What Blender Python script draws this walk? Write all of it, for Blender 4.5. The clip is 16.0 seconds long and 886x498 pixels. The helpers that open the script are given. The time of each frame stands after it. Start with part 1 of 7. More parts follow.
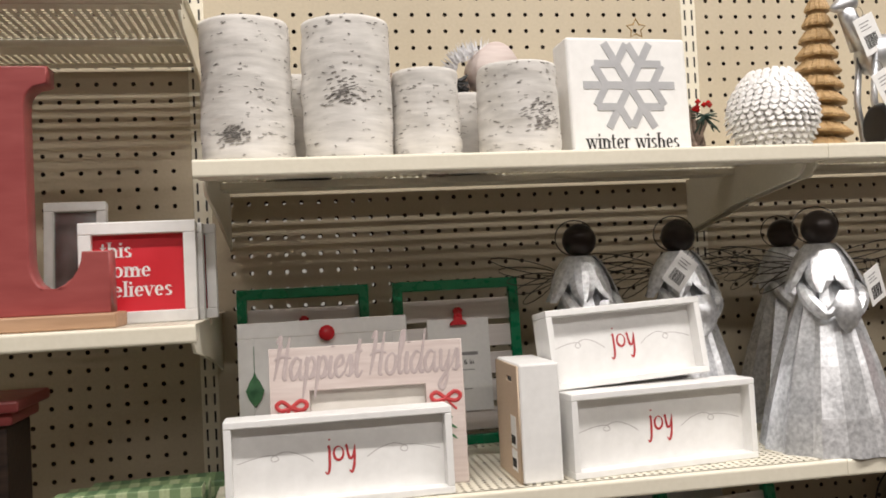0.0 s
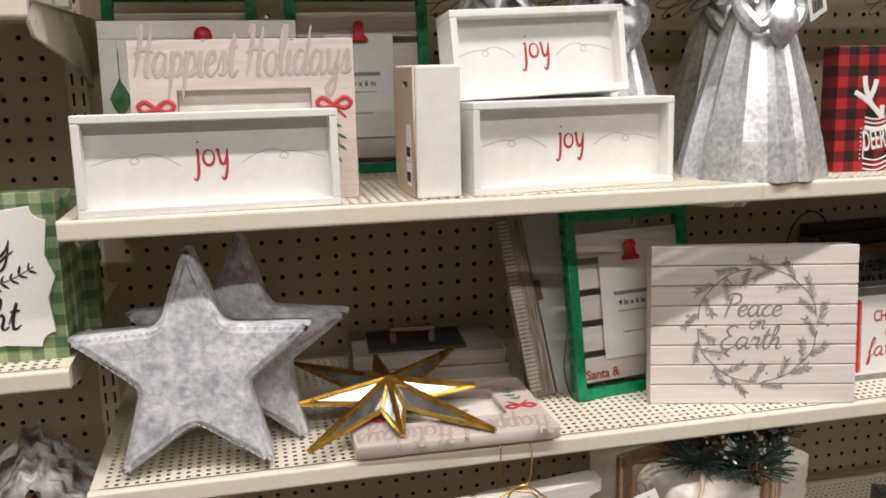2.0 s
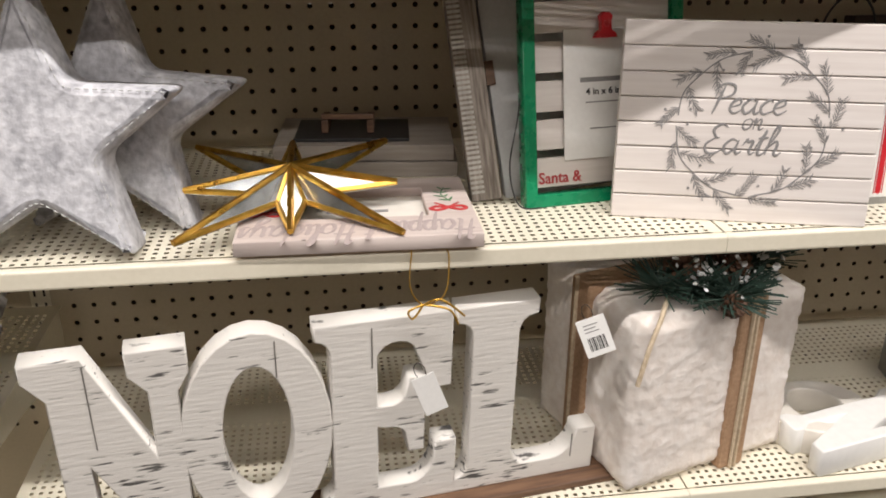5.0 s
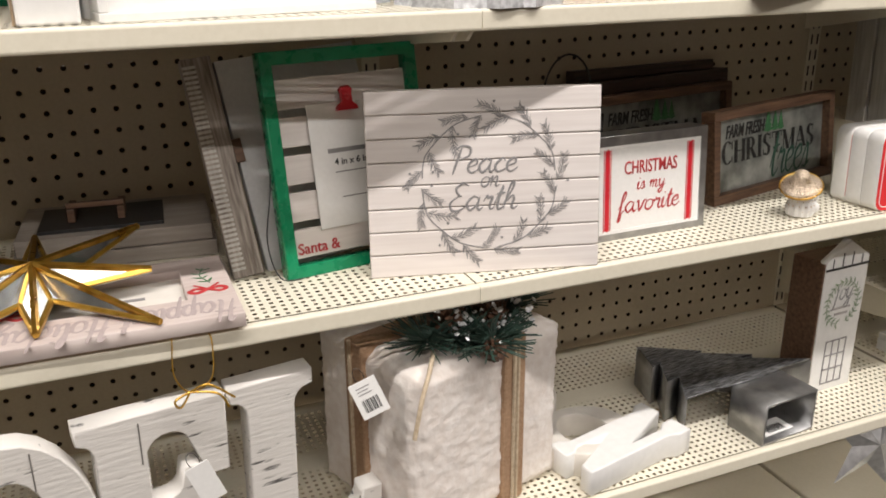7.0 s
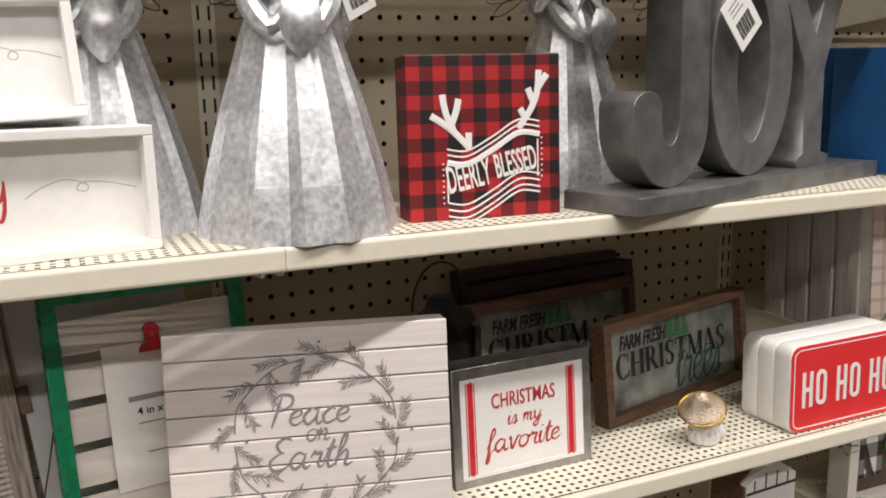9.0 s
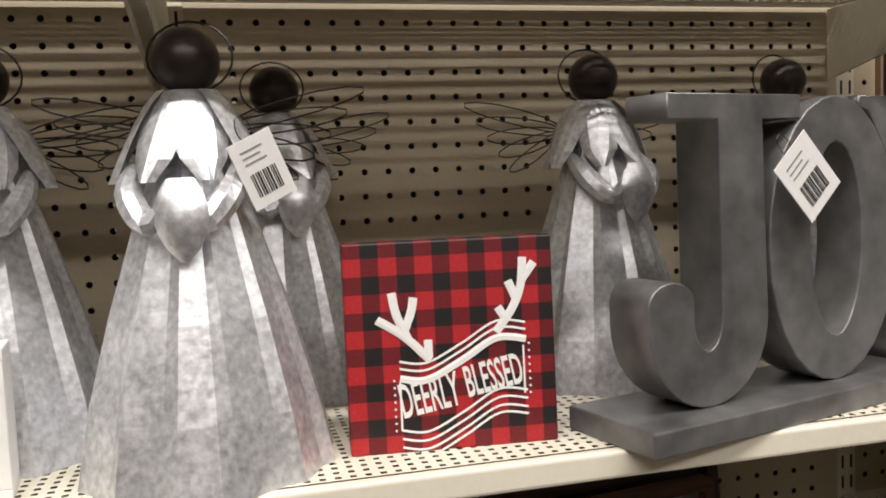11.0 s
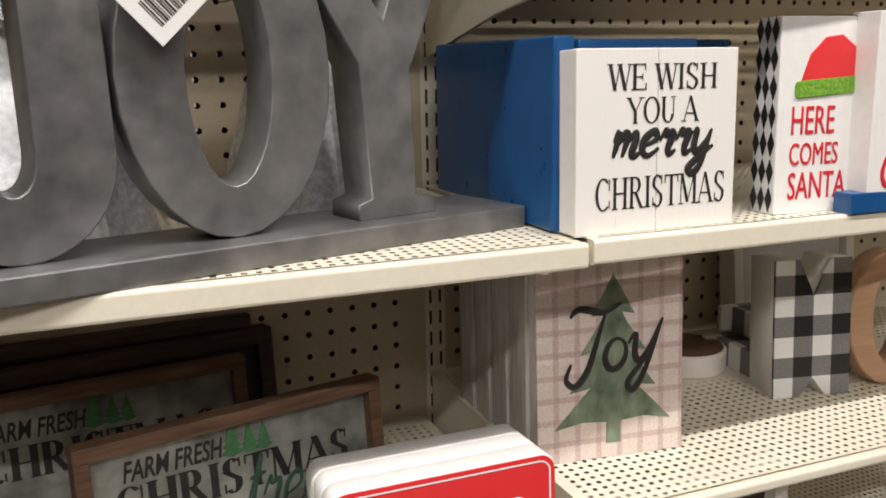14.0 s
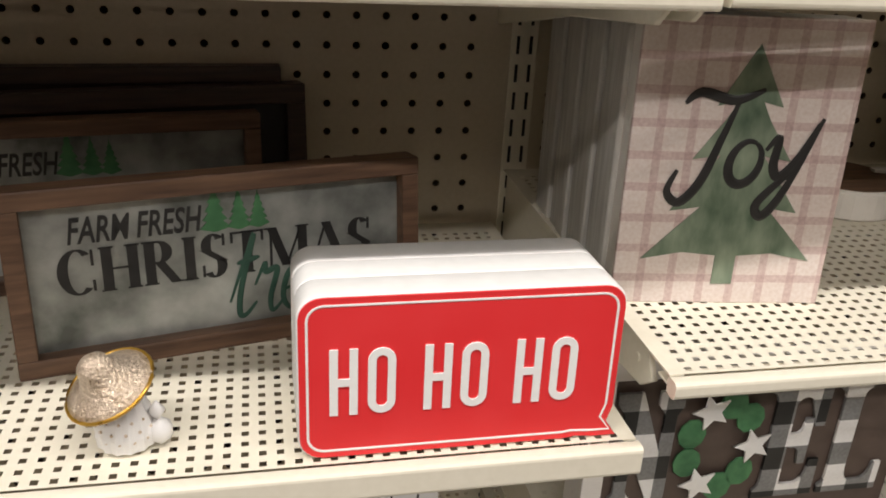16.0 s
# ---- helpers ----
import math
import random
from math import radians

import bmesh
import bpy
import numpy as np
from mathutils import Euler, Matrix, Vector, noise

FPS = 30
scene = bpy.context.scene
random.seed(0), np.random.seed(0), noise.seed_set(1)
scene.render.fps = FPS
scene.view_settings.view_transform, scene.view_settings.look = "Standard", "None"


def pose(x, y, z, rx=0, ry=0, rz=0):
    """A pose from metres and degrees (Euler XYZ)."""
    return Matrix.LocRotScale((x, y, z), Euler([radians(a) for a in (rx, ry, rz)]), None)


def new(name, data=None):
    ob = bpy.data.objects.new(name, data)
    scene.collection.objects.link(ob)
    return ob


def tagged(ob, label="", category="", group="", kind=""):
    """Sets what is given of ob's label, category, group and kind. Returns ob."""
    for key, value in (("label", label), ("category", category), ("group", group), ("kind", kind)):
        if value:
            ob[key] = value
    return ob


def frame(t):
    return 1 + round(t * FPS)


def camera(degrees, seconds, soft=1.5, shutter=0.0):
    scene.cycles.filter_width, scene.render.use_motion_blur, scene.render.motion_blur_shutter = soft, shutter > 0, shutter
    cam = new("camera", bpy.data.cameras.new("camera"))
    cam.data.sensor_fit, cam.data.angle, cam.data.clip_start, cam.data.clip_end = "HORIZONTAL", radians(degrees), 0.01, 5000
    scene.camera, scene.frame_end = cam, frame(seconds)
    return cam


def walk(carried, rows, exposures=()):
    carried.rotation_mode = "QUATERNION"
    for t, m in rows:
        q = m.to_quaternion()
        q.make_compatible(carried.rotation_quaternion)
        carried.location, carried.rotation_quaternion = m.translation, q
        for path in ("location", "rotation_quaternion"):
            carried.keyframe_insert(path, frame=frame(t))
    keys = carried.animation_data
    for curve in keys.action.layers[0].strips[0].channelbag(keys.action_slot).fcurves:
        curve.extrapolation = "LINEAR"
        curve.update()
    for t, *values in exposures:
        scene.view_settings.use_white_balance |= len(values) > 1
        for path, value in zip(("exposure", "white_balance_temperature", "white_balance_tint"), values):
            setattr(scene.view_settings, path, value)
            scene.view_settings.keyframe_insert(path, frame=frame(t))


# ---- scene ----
EXPOSURES = ((0.0, -0.18), (3.0, -0.08), (6.0, 0.12), (9.0, -0.09), (11.5, -0.04), (13.0, 0.16), (14.5, 0.06), (16.0, 0.0))
# ---- camera ----
cam = camera(54.47, 16.0, 1.8)
# seconds, x, y, z, pitch, roll, yaw
ROWS = [
    (0.0, 0.1384, -1.2859, 1.4127, 1.51, 2.80, -9.27),
    (0.5, 0.1788, -1.2926, 1.3760, -0.13, 2.41, -10.87),
    (1.0, 0.1993, -1.2780, 1.3470, -4.50, 2.53, -12.76),
    (1.5, 0.2003, -1.2364, 1.3226, -9.40, 1.41, -13.22),
    (2.0, 0.2027, -1.1989, 1.3028, -11.95, 1.10, -13.06),
    (2.5, 0.2100, -1.1388, 1.2842, -13.94, 0.57, -13.52),
    (3.0, 0.2170, -1.0881, 1.2631, -15.98, 0.01, -12.72),
    (3.2, 0.2261, -1.0723, 1.2552, -16.77, -0.24, -11.85),
    (5.5, 0.3960, -1.0765, 1.2068, -23.82, -0.19, -7.87),
    (6.0, 0.3945, -1.0847, 1.2124, -22.53, -0.17, -14.00),
    (6.5, 0.3999, -1.0907, 1.2244, -21.25, 0.16, -18.80),
    (7.0, 0.4071, -1.0926, 1.2356, -20.14, 0.47, -23.02),
    (7.5, 0.4406, -1.0969, 1.2463, -18.93, 0.43, -24.40),
    (8.0, 0.4997, -1.1079, 1.2535, -17.16, 0.56, -24.80),
    (8.5, 0.5511, -1.0880, 1.2745, -14.66, 1.30, -24.93),
    (9.0, 0.5981, -1.0100, 1.2996, -11.41, 1.07, -24.45),
    (11.3, 0.8648, -0.8895, 1.3617, -4.51, 2.50, -12.72),
    (11.5, 0.9060, -0.9044, 1.3622, -4.67, 2.49, -12.00),
    (12.0, 0.9807, -0.9207, 1.3624, -4.41, 2.53, -11.57),
    (12.5, 1.0332, -0.9483, 1.3652, -4.48, 2.66, -13.82),
    (13.0, 1.0613, -0.9622, 1.3532, -5.47, 2.53, -17.31),
    (13.5, 1.1091, -0.9492, 1.3302, -8.01, 2.25, -21.00),
    (14.0, 1.1813, -0.9059, 1.2987, -11.70, 0.98, -21.99),
    (14.5, 1.2333, -0.8407, 1.2678, -15.69, -0.99, -21.06),
    (15.0, 1.2675, -0.7904, 1.2445, -17.95, -2.41, -18.72),
    (15.5, 1.2852, -0.7606, 1.2195, -20.60, -2.80, -15.46),
    (16.0, 1.2987, -0.7486, 1.2063, -23.70, -2.95, -11.45),
]
walk(cam, [(t, pose(x, y, z, 90 + pitch, roll, yaw)) for t, x, y, z, pitch, roll, yaw in ROWS], EXPOSURES)

# ---- light ----
world = bpy.data.worlds.new("store_air")
world.use_nodes = True
world.node_tree.nodes["Background"].inputs[0].default_value = (1.0, 0.93, 0.82, 1)
world.node_tree.nodes["Background"].inputs[1].default_value = 0.10
scene.world = world


def tube_lamp(x, y, z, length, width, watts):
    data = bpy.data.lights.new("fluorescent_tube", "AREA")
    data.shape, data.size, data.size_y = "RECTANGLE", length, width
    data.energy, data.color = watts, (1.0, 0.945, 0.905)
    ob = new("fluorescent_tube", data)
    ob.matrix_basis = pose(x, y, z)
    return ob


CEILING = 3.7
tube_lamp(0.9, -1.42, CEILING - 0.16, 4.8, 0.10, 140)
tube_lamp(0.9, -3.6, CEILING - 0.16, 4.8, 0.14, 120)
tube_lamp(0.9, 1.35, CEILING - 0.16, 4.8, 0.14, 120)

# ---- materials ----


def material(name, a, b, scale=40, rough=0.5, metal=0.0, bump=0.15, stretch=(1, 1, 1), detail=6, big=4.0, mix=0.5, spec=0.5, spread=0.12, low=0.35, high=0.65):
    """Two colours mixed by fine grain and broad stains, with uneven gloss and fine relief."""
    m = bpy.data.materials.new(name)
    m.use_nodes = True
    nodes, links = m.node_tree.nodes, m.node_tree.links
    bsdf = nodes["Principled BSDF"]
    coord = nodes.new("ShaderNodeTexCoord")
    scaling = nodes.new("ShaderNodeMapping")
    scaling.inputs["Scale"].default_value = stretch
    links.new(coord.outputs["Object"], scaling.inputs["Vector"])
    grain = nodes.new("ShaderNodeTexNoise")
    grain.inputs["Scale"].default_value, grain.inputs["Detail"].default_value = scale, detail
    broad = nodes.new("ShaderNodeTexNoise")
    broad.inputs["Scale"].default_value, broad.inputs["Detail"].default_value = big, 3
    links.new(scaling.outputs[0], grain.inputs["Vector"])
    links.new(coord.outputs["Object"], broad.inputs["Vector"])
    blend = nodes.new("ShaderNodeMix")
    blend.data_type = "FLOAT"
    blend.inputs[0].default_value = mix
    links.new(grain.outputs["Fac"], blend.inputs[2])
    links.new(broad.outputs["Fac"], blend.inputs[3])
    ramp = nodes.new("ShaderNodeValToRGB")
    ramp.color_ramp.elements[0].position, ramp.color_ramp.elements[1].position = low, high
    ramp.color_ramp.elements[0].color, ramp.color_ramp.elements[1].color = (*a, 1), (*b, 1)
    links.new(blend.outputs[0], ramp.inputs[0])
    links.new(ramp.outputs[0], bsdf.inputs["Base Color"])
    gloss = nodes.new("ShaderNodeMapRange")
    gloss.inputs["To Min"].default_value, gloss.inputs["To Max"].default_value = max(0.03, rough - spread), min(1, rough + spread)
    links.new(blend.outputs[0], gloss.inputs["Value"])
    links.new(gloss.outputs[0], bsdf.inputs["Roughness"])
    bsdf.inputs["Metallic"].default_value = metal
    bsdf.inputs["Specular IOR Level"].default_value = spec
    if bump:
        relief = nodes.new("ShaderNodeBump")
        relief.inputs["Strength"].default_value, relief.inputs["Distance"].default_value = bump, 0.002
        links.new(grain.outputs["Fac"], relief.inputs["Height"])
        links.new(relief.outputs[0], bsdf.inputs["Normal"])
    return m


CREAM = material("cream_shelf_enamel", (0.74, 0.69, 0.56), (0.80, 0.75, 0.62), 180, 0.42, bump=0.04, big=6)
BOARD = material("cream_pegboard", (0.49, 0.42, 0.305), (0.55, 0.475, 0.35), 220, 0.45, bump=0.06, big=5)
SLOT = material("dark_slot", (0.012, 0.011, 0.010), (0.03, 0.028, 0.025), 60, 0.8)
# floor is out of view; its dark tone cuts bounce onto the shelf undersides
FLOOR = material("vinyl_floor", (0.09, 0.084, 0.075), (0.15, 0.14, 0.126), 30, 0.35)
PLASTER = material("ceiling_tile", (0.70, 0.69, 0.66), (0.80, 0.79, 0.76), 120, 0.9, bump=0.4)

# brown hardboard backs, toned near-black to carry the shade between the boards
HARDBOARD = material("dark_cavity_hardboard", (0.035, 0.02, 0.012), (0.06, 0.036, 0.022), 80, 0.85)
FILL_CUT = material("dark_fill_cut", (0.03, 0.022, 0.018), (0.20, 0.15, 0.11), 6, 0.7, big=2)

FINE = {"ridges", "flecks", "petals", "needles", "dots", "scallops", "stitching", "white_fur", "black_fur", "snow_clumps", "beads", "slots", "berries", "fir_sprig", "bar_code", "print", "sprig"}

# ---- building blocks ----


def part(name, geo, mat, parent=None, label="", smooth=False):
    """One mesh object, under a thing or a part, from a bmesh or a mesh."""
    if isinstance(geo, bmesh.types.BMesh):
        me = bpy.data.meshes.new(name)
        geo.to_mesh(me)
        geo.free()
    else:
        me = geo
    me.materials.clear()
    me.materials.append(mat)
    if smooth:
        for p in me.polygons:
            p.use_smooth = True
    ob = new(name, me)
    if parent is not None:
        ob.parent = parent
    if label:
        ob["label"] = label
    if name in FINE:
        ob["kind"] = "stuff"
    return ob


def thing(name, m, label, category, group="", kind=""):
    ob = new(name)
    ob.empty_display_size = 0.02
    ob.matrix_basis = m
    return tagged(ob, label, category, group, kind)


def merge(*parts):
    out = bmesh.new()
    for b in parts:
        me = bpy.data.meshes.new("piece")
        b.to_mesh(me)
        b.free()
        out.from_mesh(me)
        bpy.data.meshes.remove(me)
    return out


def block(x0, x1, y0, y1, z0, z1, bevel=0.0015, segments=2):
    bm = bmesh.new()
    bmesh.ops.create_cube(bm, size=1)
    for v in bm.verts:
        v.co = Vector(((x0 + x1) / 2 + v.co.x * (x1 - x0), (y0 + y1) / 2 + v.co.y * (y1 - y0), (z0 + z1) / 2 + v.co.z * (z1 - z0)))
    if bevel:
        bmesh.ops.bevel(bm, geom=bm.edges[:], offset=bevel, segments=segments, affect="EDGES", profile=0.5)
    return bm


def moved(bm, m):
    bmesh.ops.transform(bm, matrix=m, verts=bm.verts[:])
    return bm


def lathe(profile, n=32, wobble=None):
    """A body turned round z from (radius, height) pairs."""
    bm = bmesh.new()
    rings = []
    for r, z in profile:
        ring = []
        for k in range(n):
            a = 2 * math.pi * k / n
            q = r * (wobble(a, z) if wobble else 1)
            ring.append(bm.verts.new((q * math.cos(a), q * math.sin(a), z)))
        rings.append(ring)
    for lo, hi in zip(rings, rings[1:]):
        for k in range(n):
            bm.faces.new((lo[k], lo[(k + 1) % n], hi[(k + 1) % n], hi[k]))
    bm.faces.new(rings[0][::-1])
    bm.faces.new(rings[-1])
    return bm


def tube(points, r, n=6, flat=1.0, closed=False):
    """A round rod along points; flat squeezes it in y."""
    bm = bmesh.new()
    pts = [Vector(p) for p in points]
    rings = []
    for k, p in enumerate(pts):
        a, b = (pts[k - 1] if k or closed else p), (pts[(k + 1) % len(pts)] if k + 1 < len(pts) or closed else p)
        d = (b - a).normalized() if (b - a).length > 1e-9 else Vector((0, 0, 1))
        side = d.cross(Vector((0, 1, 0)))
        if side.length < 0.05:
            side = d.cross(Vector((1, 0, 0)))
        side.normalize()
        up = side.cross(d).normalized()
        rr = r(k / (len(pts) - 1)) if callable(r) else r
        ring = []
        for j in range(n):
            t = 2 * math.pi * j / n
            o = side * (rr * math.cos(t)) + up * (rr * math.sin(t))
            o.y *= flat
            ring.append(bm.verts.new(p + o))
        rings.append(ring)
    pairs = list(zip(rings, rings[1:])) + ([(rings[-1], rings[0])] if closed else [])
    for lo, hi in pairs:
        for j in range(n):
            bm.faces.new((lo[j], lo[(j + 1) % n], hi[(j + 1) % n], hi[j]))
    if not closed:
        bm.faces.new(rings[0][::-1])
        bm.faces.new(rings[-1])
    bmesh.ops.recalc_face_normals(bm, faces=bm.faces[:])
    return bm


def upright_mesh(data, m=None):
    """Turns a flat curve into a mesh that stands in the xz plane, its front towards -y."""
    ob = bpy.data.objects.new("outline", data)
    me = bpy.data.meshes.new_from_object(ob)
    bpy.data.objects.remove(ob)
    turn = Matrix.Rotation(math.pi / 2, 4, "X")
    me.transform((m @ turn) if m is not None else turn)
    return me


def cutout(outlines, depth, bevel=0.001, m=None):
    """A sheet of that depth cut to outlines of (x, z) points: the first is the rim, the others are holes."""
    data = bpy.data.curves.new("outline", "CURVE")
    data.dimensions, data.fill_mode = "2D", "BOTH"
    data.extrude, data.bevel_depth, data.bevel_resolution, data.offset = max(depth / 2 - bevel, 0.0001), bevel, 1, -bevel
    for pts in outlines:
        s = data.splines.new("POLY")
        s.points.add(len(pts) - 1)
        for p, (x, z) in zip(s.points, pts):
            p.co = (x, z, 0, 1)
        s.use_cyclic_u = True
    return upright_mesh(data, m)


def words(text, size, x=0, y=0, z=0, width=1.0, slant=0.0, weight=0.0, align="CENTER", spacing=1.0, turn=0.0, raised=0.0004):
    """Lettering on a face that looks towards -y."""
    data = bpy.data.curves.new("lettering", "FONT")
    data.body, data.size, data.shear, data.offset, data.extrude = text, size, slant, weight, raised
    data.align_x, data.space_character, data.resolution_u = align, spacing, 3
    return upright_mesh(data, Matrix.Translation((x, y, z)) @ Matrix.Rotation(turn, 4, "Y") @ Matrix.Diagonal((width, 1, 1, 1)))


def sheet_with_holes(x0, y0, columns, rows, px, py, hole, thick, shift=0.0, sides=8, walls=True, squash=1.0):
    """A flat sheet in xy, its top at z = 0, pierced in rows; every second row is shifted."""
    ang = np.arange(8) * math.pi / 4 + math.pi / 8
    ring = np.stack([np.cos(ang) * hole, np.sin(ang) * hole * squash], 1)
    rim = np.array([(0.5, 0.2), (0.2, 0.5), (-0.2, 0.5), (-0.5, 0.2), (-0.5, -0.2), (-0.2, -0.5), (0.2, -0.5), (0.5, -0.2)]) * (px, py)
    corner = np.array([(0.5, 0.5), (-0.5, 0.5), (-0.5, -0.5), (0.5, -0.5)]) * (px, py)
    cell = np.concatenate([rim, ring, corner])
    faces = [(k, (k + 1) % 8, 8 + (k + 1) % 8, 8 + k) for k in range(8)] + [(0, 16, 1, 1), (2, 17, 3, 3), (4, 18, 5, 5), (6, 19, 7, 7)]
    faces = [f[:3] if f[2] == f[3] else f for f in faces]
    verts, polys = [], []
    for r in range(rows):
        for c in range(columns):
            o = np.array((x0 + (c + 0.5) * px + (shift * px if r % 2 else 0), y0 + (r + 0.5) * py))
            n = len(verts)
            verts += [(*p, 0.0) for p in cell + o]
            polys += [tuple(n + k for k in f)[::-1] for f in faces]
            if walls:
                verts += [(*p, -thick) for p in ring + o]
                polys += [(n + 8 + k, n + 8 + (k + 1) % 8, n + 20 + (k + 1) % 8, n + 20 + k) for k in range(8)]
    me = bpy.data.meshes.new("sheet")
    me.from_pydata(verts, [], polys)
    return me


# ---- the gondola: pegboard, uprights, shelves ----
INCH = 0.0254
BAY = 0.766
BAYS = (-0.766, 0.0, 0.766, 1.532)
FRONT = -0.364
LOW, HIGH = 0.10, 2.25
FACE_Z = (0.5, 1.995)


def pegboard(x, offset, y, core=False, slide=0.0):
    """One bay of pegboard between two uprights: 28 holes across, with plain margins. core: the raw sheet with the holes' walls."""
    rows = 68
    z0 = 1.5 + offset - 39.5 * INCH
    grid = sheet_with_holes(0.04 + slide - INCH / 2, 0, 28, rows, INCH, INCH, 0.0034, 0.004, walls=core)
    grid.transform(Matrix.Translation((x, y, z0)) @ Matrix.Rotation(math.pi / 2, 4, "X"))
    top = z0 + rows * INCH
    rest = merge(block(x + 0.012, x + 0.04 + slide - INCH / 2, y, y + 0.0015, z0, top, 0), block(x + 0.04 + slide + 27.5 * INCH, x + BAY - 0.012, y, y + 0.0015, z0, top, 0),
                 block(x + 0.012, x + BAY - 0.012, y, y + 0.0015, LOW, z0, 0), block(x + 0.012, x + BAY - 0.012, y, y + 0.0015, top, HIGH, 0))
    me = bpy.data.meshes.new("pegboard")
    rest.from_mesh(grid)
    rest.to_mesh(me)
    rest.free()
    return me


for k, x in enumerate(BAYS):
    shift, slide = ((0.0008, 0.0017), (0.0, 0.0), (-0.0031, -0.0088), (0.0048, -0.0126))[k]
    wall = part("wall_%d" % (k + 1), pegboard(x, shift, 0.0, slide=slide), BOARD)
    tagged(wall, "cream pegboard back panel with rows of round holes", "pegboard", "pegboard panels", "structure")
    part("hardboard", pegboard(x, shift, 0.0035, True, slide), HARDBOARD, wall, "raw hardboard behind the paint, darkened for the cavity's shade")
    back = part("wall_%d" % (k + 5), pegboard(x, shift, 0.042, slide=slide), BOARD)
    tagged(back, "cream pegboard panel facing the next aisle", "pegboard", "pegboard panels", "structure")
    part("hardboard", pegboard(x, shift, 0.0385, slide=slide), HARDBOARD, back, "raw hardboard behind the paint, darkened for the cavity's shade")


def upright(x):
    """A steel post with two columns of slots."""
    ob = thing("upright_post", pose(x, 0, 0), "cream steel upright post with slots between pegboard panels", "post", "gondola posts", "structure")
    part("post", merge(block(-0.0125, 0.0125, -0.001, 0.044, 0.0, HIGH, 0.001)), CREAM, ob)
    slots = []
    z = 0.45
    while z < 2.0:
        for dx in (-0.006, 0.006):
            slots.append(block(dx - 0.0014, dx + 0.0014, -0.0014, -0.0005, z, z + 0.016, 0))
        z += INCH
    part("slots", merge(*slots), SLOT, ob, "dark slots")
    return ob


for x in (*BAYS, 2.298):
    upright(x)

PITCH = 0.0099


def pierced_deck(x0, y0, columns, rows, pitch, hole):
    """A thin sheet in xy with square perforations in straight rows."""
    h, g = pitch / 2, hole / 2
    cell = np.array([(-h, -h), (h, -h), (h, h), (-h, h), (-g, -g), (g, -g), (g, g), (-g, g)])
    verts, polys = [], []
    for r in range(rows):
        for c in range(columns):
            n = len(verts)
            o = np.array((x0 + (c + 0.5) * pitch, y0 + (r + 0.5) * pitch))
            verts += [(*p, 0.0) for p in cell + o]
            polys += [(n + k, n + (k + 1) % 4, n + 4 + (k + 1) % 4, n + 4 + k) for k in range(4)]
    me = bpy.data.meshes.new("deck")
    me.from_pydata(verts, [], polys)
    return me


def shelf(x, wide, top, front=FRONT, lip=0.0195):
    """A steel shelf on two brackets: pierced deck, rounded front lip."""
    ob = thing("gondola_shelf", pose(x, 0, top), "cream enamelled steel shelf with a perforated deck", "shelf", "gondola shelves")
    cols = int((wide - 0.014) / PITCH)
    rows = int((-front - 0.03) / PITCH)
    x0 = (wide - cols * PITCH) / 2
    y0 = front + 0.0105
    deck = pierced_deck(x0, y0, cols, rows, PITCH, 0.0042)
    bm = bmesh.new()
    bm.from_mesh(deck)
    bpy.data.meshes.remove(deck)
    y1 = y0 + rows * PITCH
    rims = merge(block(0.001, x0, y0, y1, -0.0012, 0, 0), block(x0 + cols * PITCH, wide - 0.001, y0, y1, -0.0012, 0, 0), block(0.001, wide - 0.001, y1, -0.004, -0.0012, 0, 0))
    me = bpy.data.meshes.new("rim")
    rims.to_mesh(me)
    rims.free()
    bm.from_mesh(me)
    part("deck", bm, CREAM, ob)
    bar = block(0.0002, wide - 0.0002, front, front + 0.0105, -lip, 0.0, 0)
    bmesh.ops.bevel(bar, geom=[e for e in bar.edges if abs(e.verts[0].co.x - e.verts[1].co.x) > 0.1], offset=0.003, segments=3, affect="EDGES", profile=0.5)
    part("lip", bar, CREAM, ob)
    part("stiffener", merge(block(0.004, wide - 0.004, front + 0.0105, front + 0.03, -lip, -lip + 0.0015, 0.0004), block(0.004, wide - 0.004, -0.16, -0.12, -0.012, -0.0015, 0.002)), CREAM, ob)
    for bx in (0.008, wide - 0.008):
        rim = [(-0.003, -0.003), (front * 0.86, -0.003), (front * 0.9, -0.022), (front * 0.86, -0.034), (front * 0.5, -0.05), (-0.003, -0.085)]
        me = cutout([rim], 0.004, 0.0008, Matrix.Translation((bx, 0, 0)) @ Matrix.Rotation(math.pi / 2, 4, "Z"))
        bracket = part("bracket", me, CREAM, ob)
        part("bolt", moved(lathe([(0.003, 0), (0.003, 0.006)], 10), pose(bx + 0.003, front * 0.84, -0.018, 0, -90, 0)), CREAM, bracket)
    return ob


# start, width and deck heights of each bay
SHELVES = ((-0.735, 0.762, (1.728, 1.371, 1.029, 0.691)), (0.030, 0.7249, (1.542, 1.171, 0.899, 0.5947)),
           (0.755, 0.760, (1.542, 1.171, 0.899, 0.5947)), (1.5195, 0.762, (1.398, 1.173, 0.952, 0.706)))
for x, wide, tops in SHELVES:
    for z in tops:
        shelf(x, wide, z, front=-0.378 if z == 0.952 else FRONT, lip=0.011 if z == 0.952 else 0.0195)
    base = thing("gondola_shelf", pose(x, 0, 0), "cream steel base deck with a kick plate", "shelf", "gondola base shelves")
    part("deck", block(0.002, wide - 0.002, FRONT - 0.03, -0.006, 0.25, 0.27, 0.004), CREAM, base)
    part("kick_plate", block(0.002, wide - 0.002, FRONT, FRONT + 0.01, 0.001, 0.249, 0.001), CREAM, base)

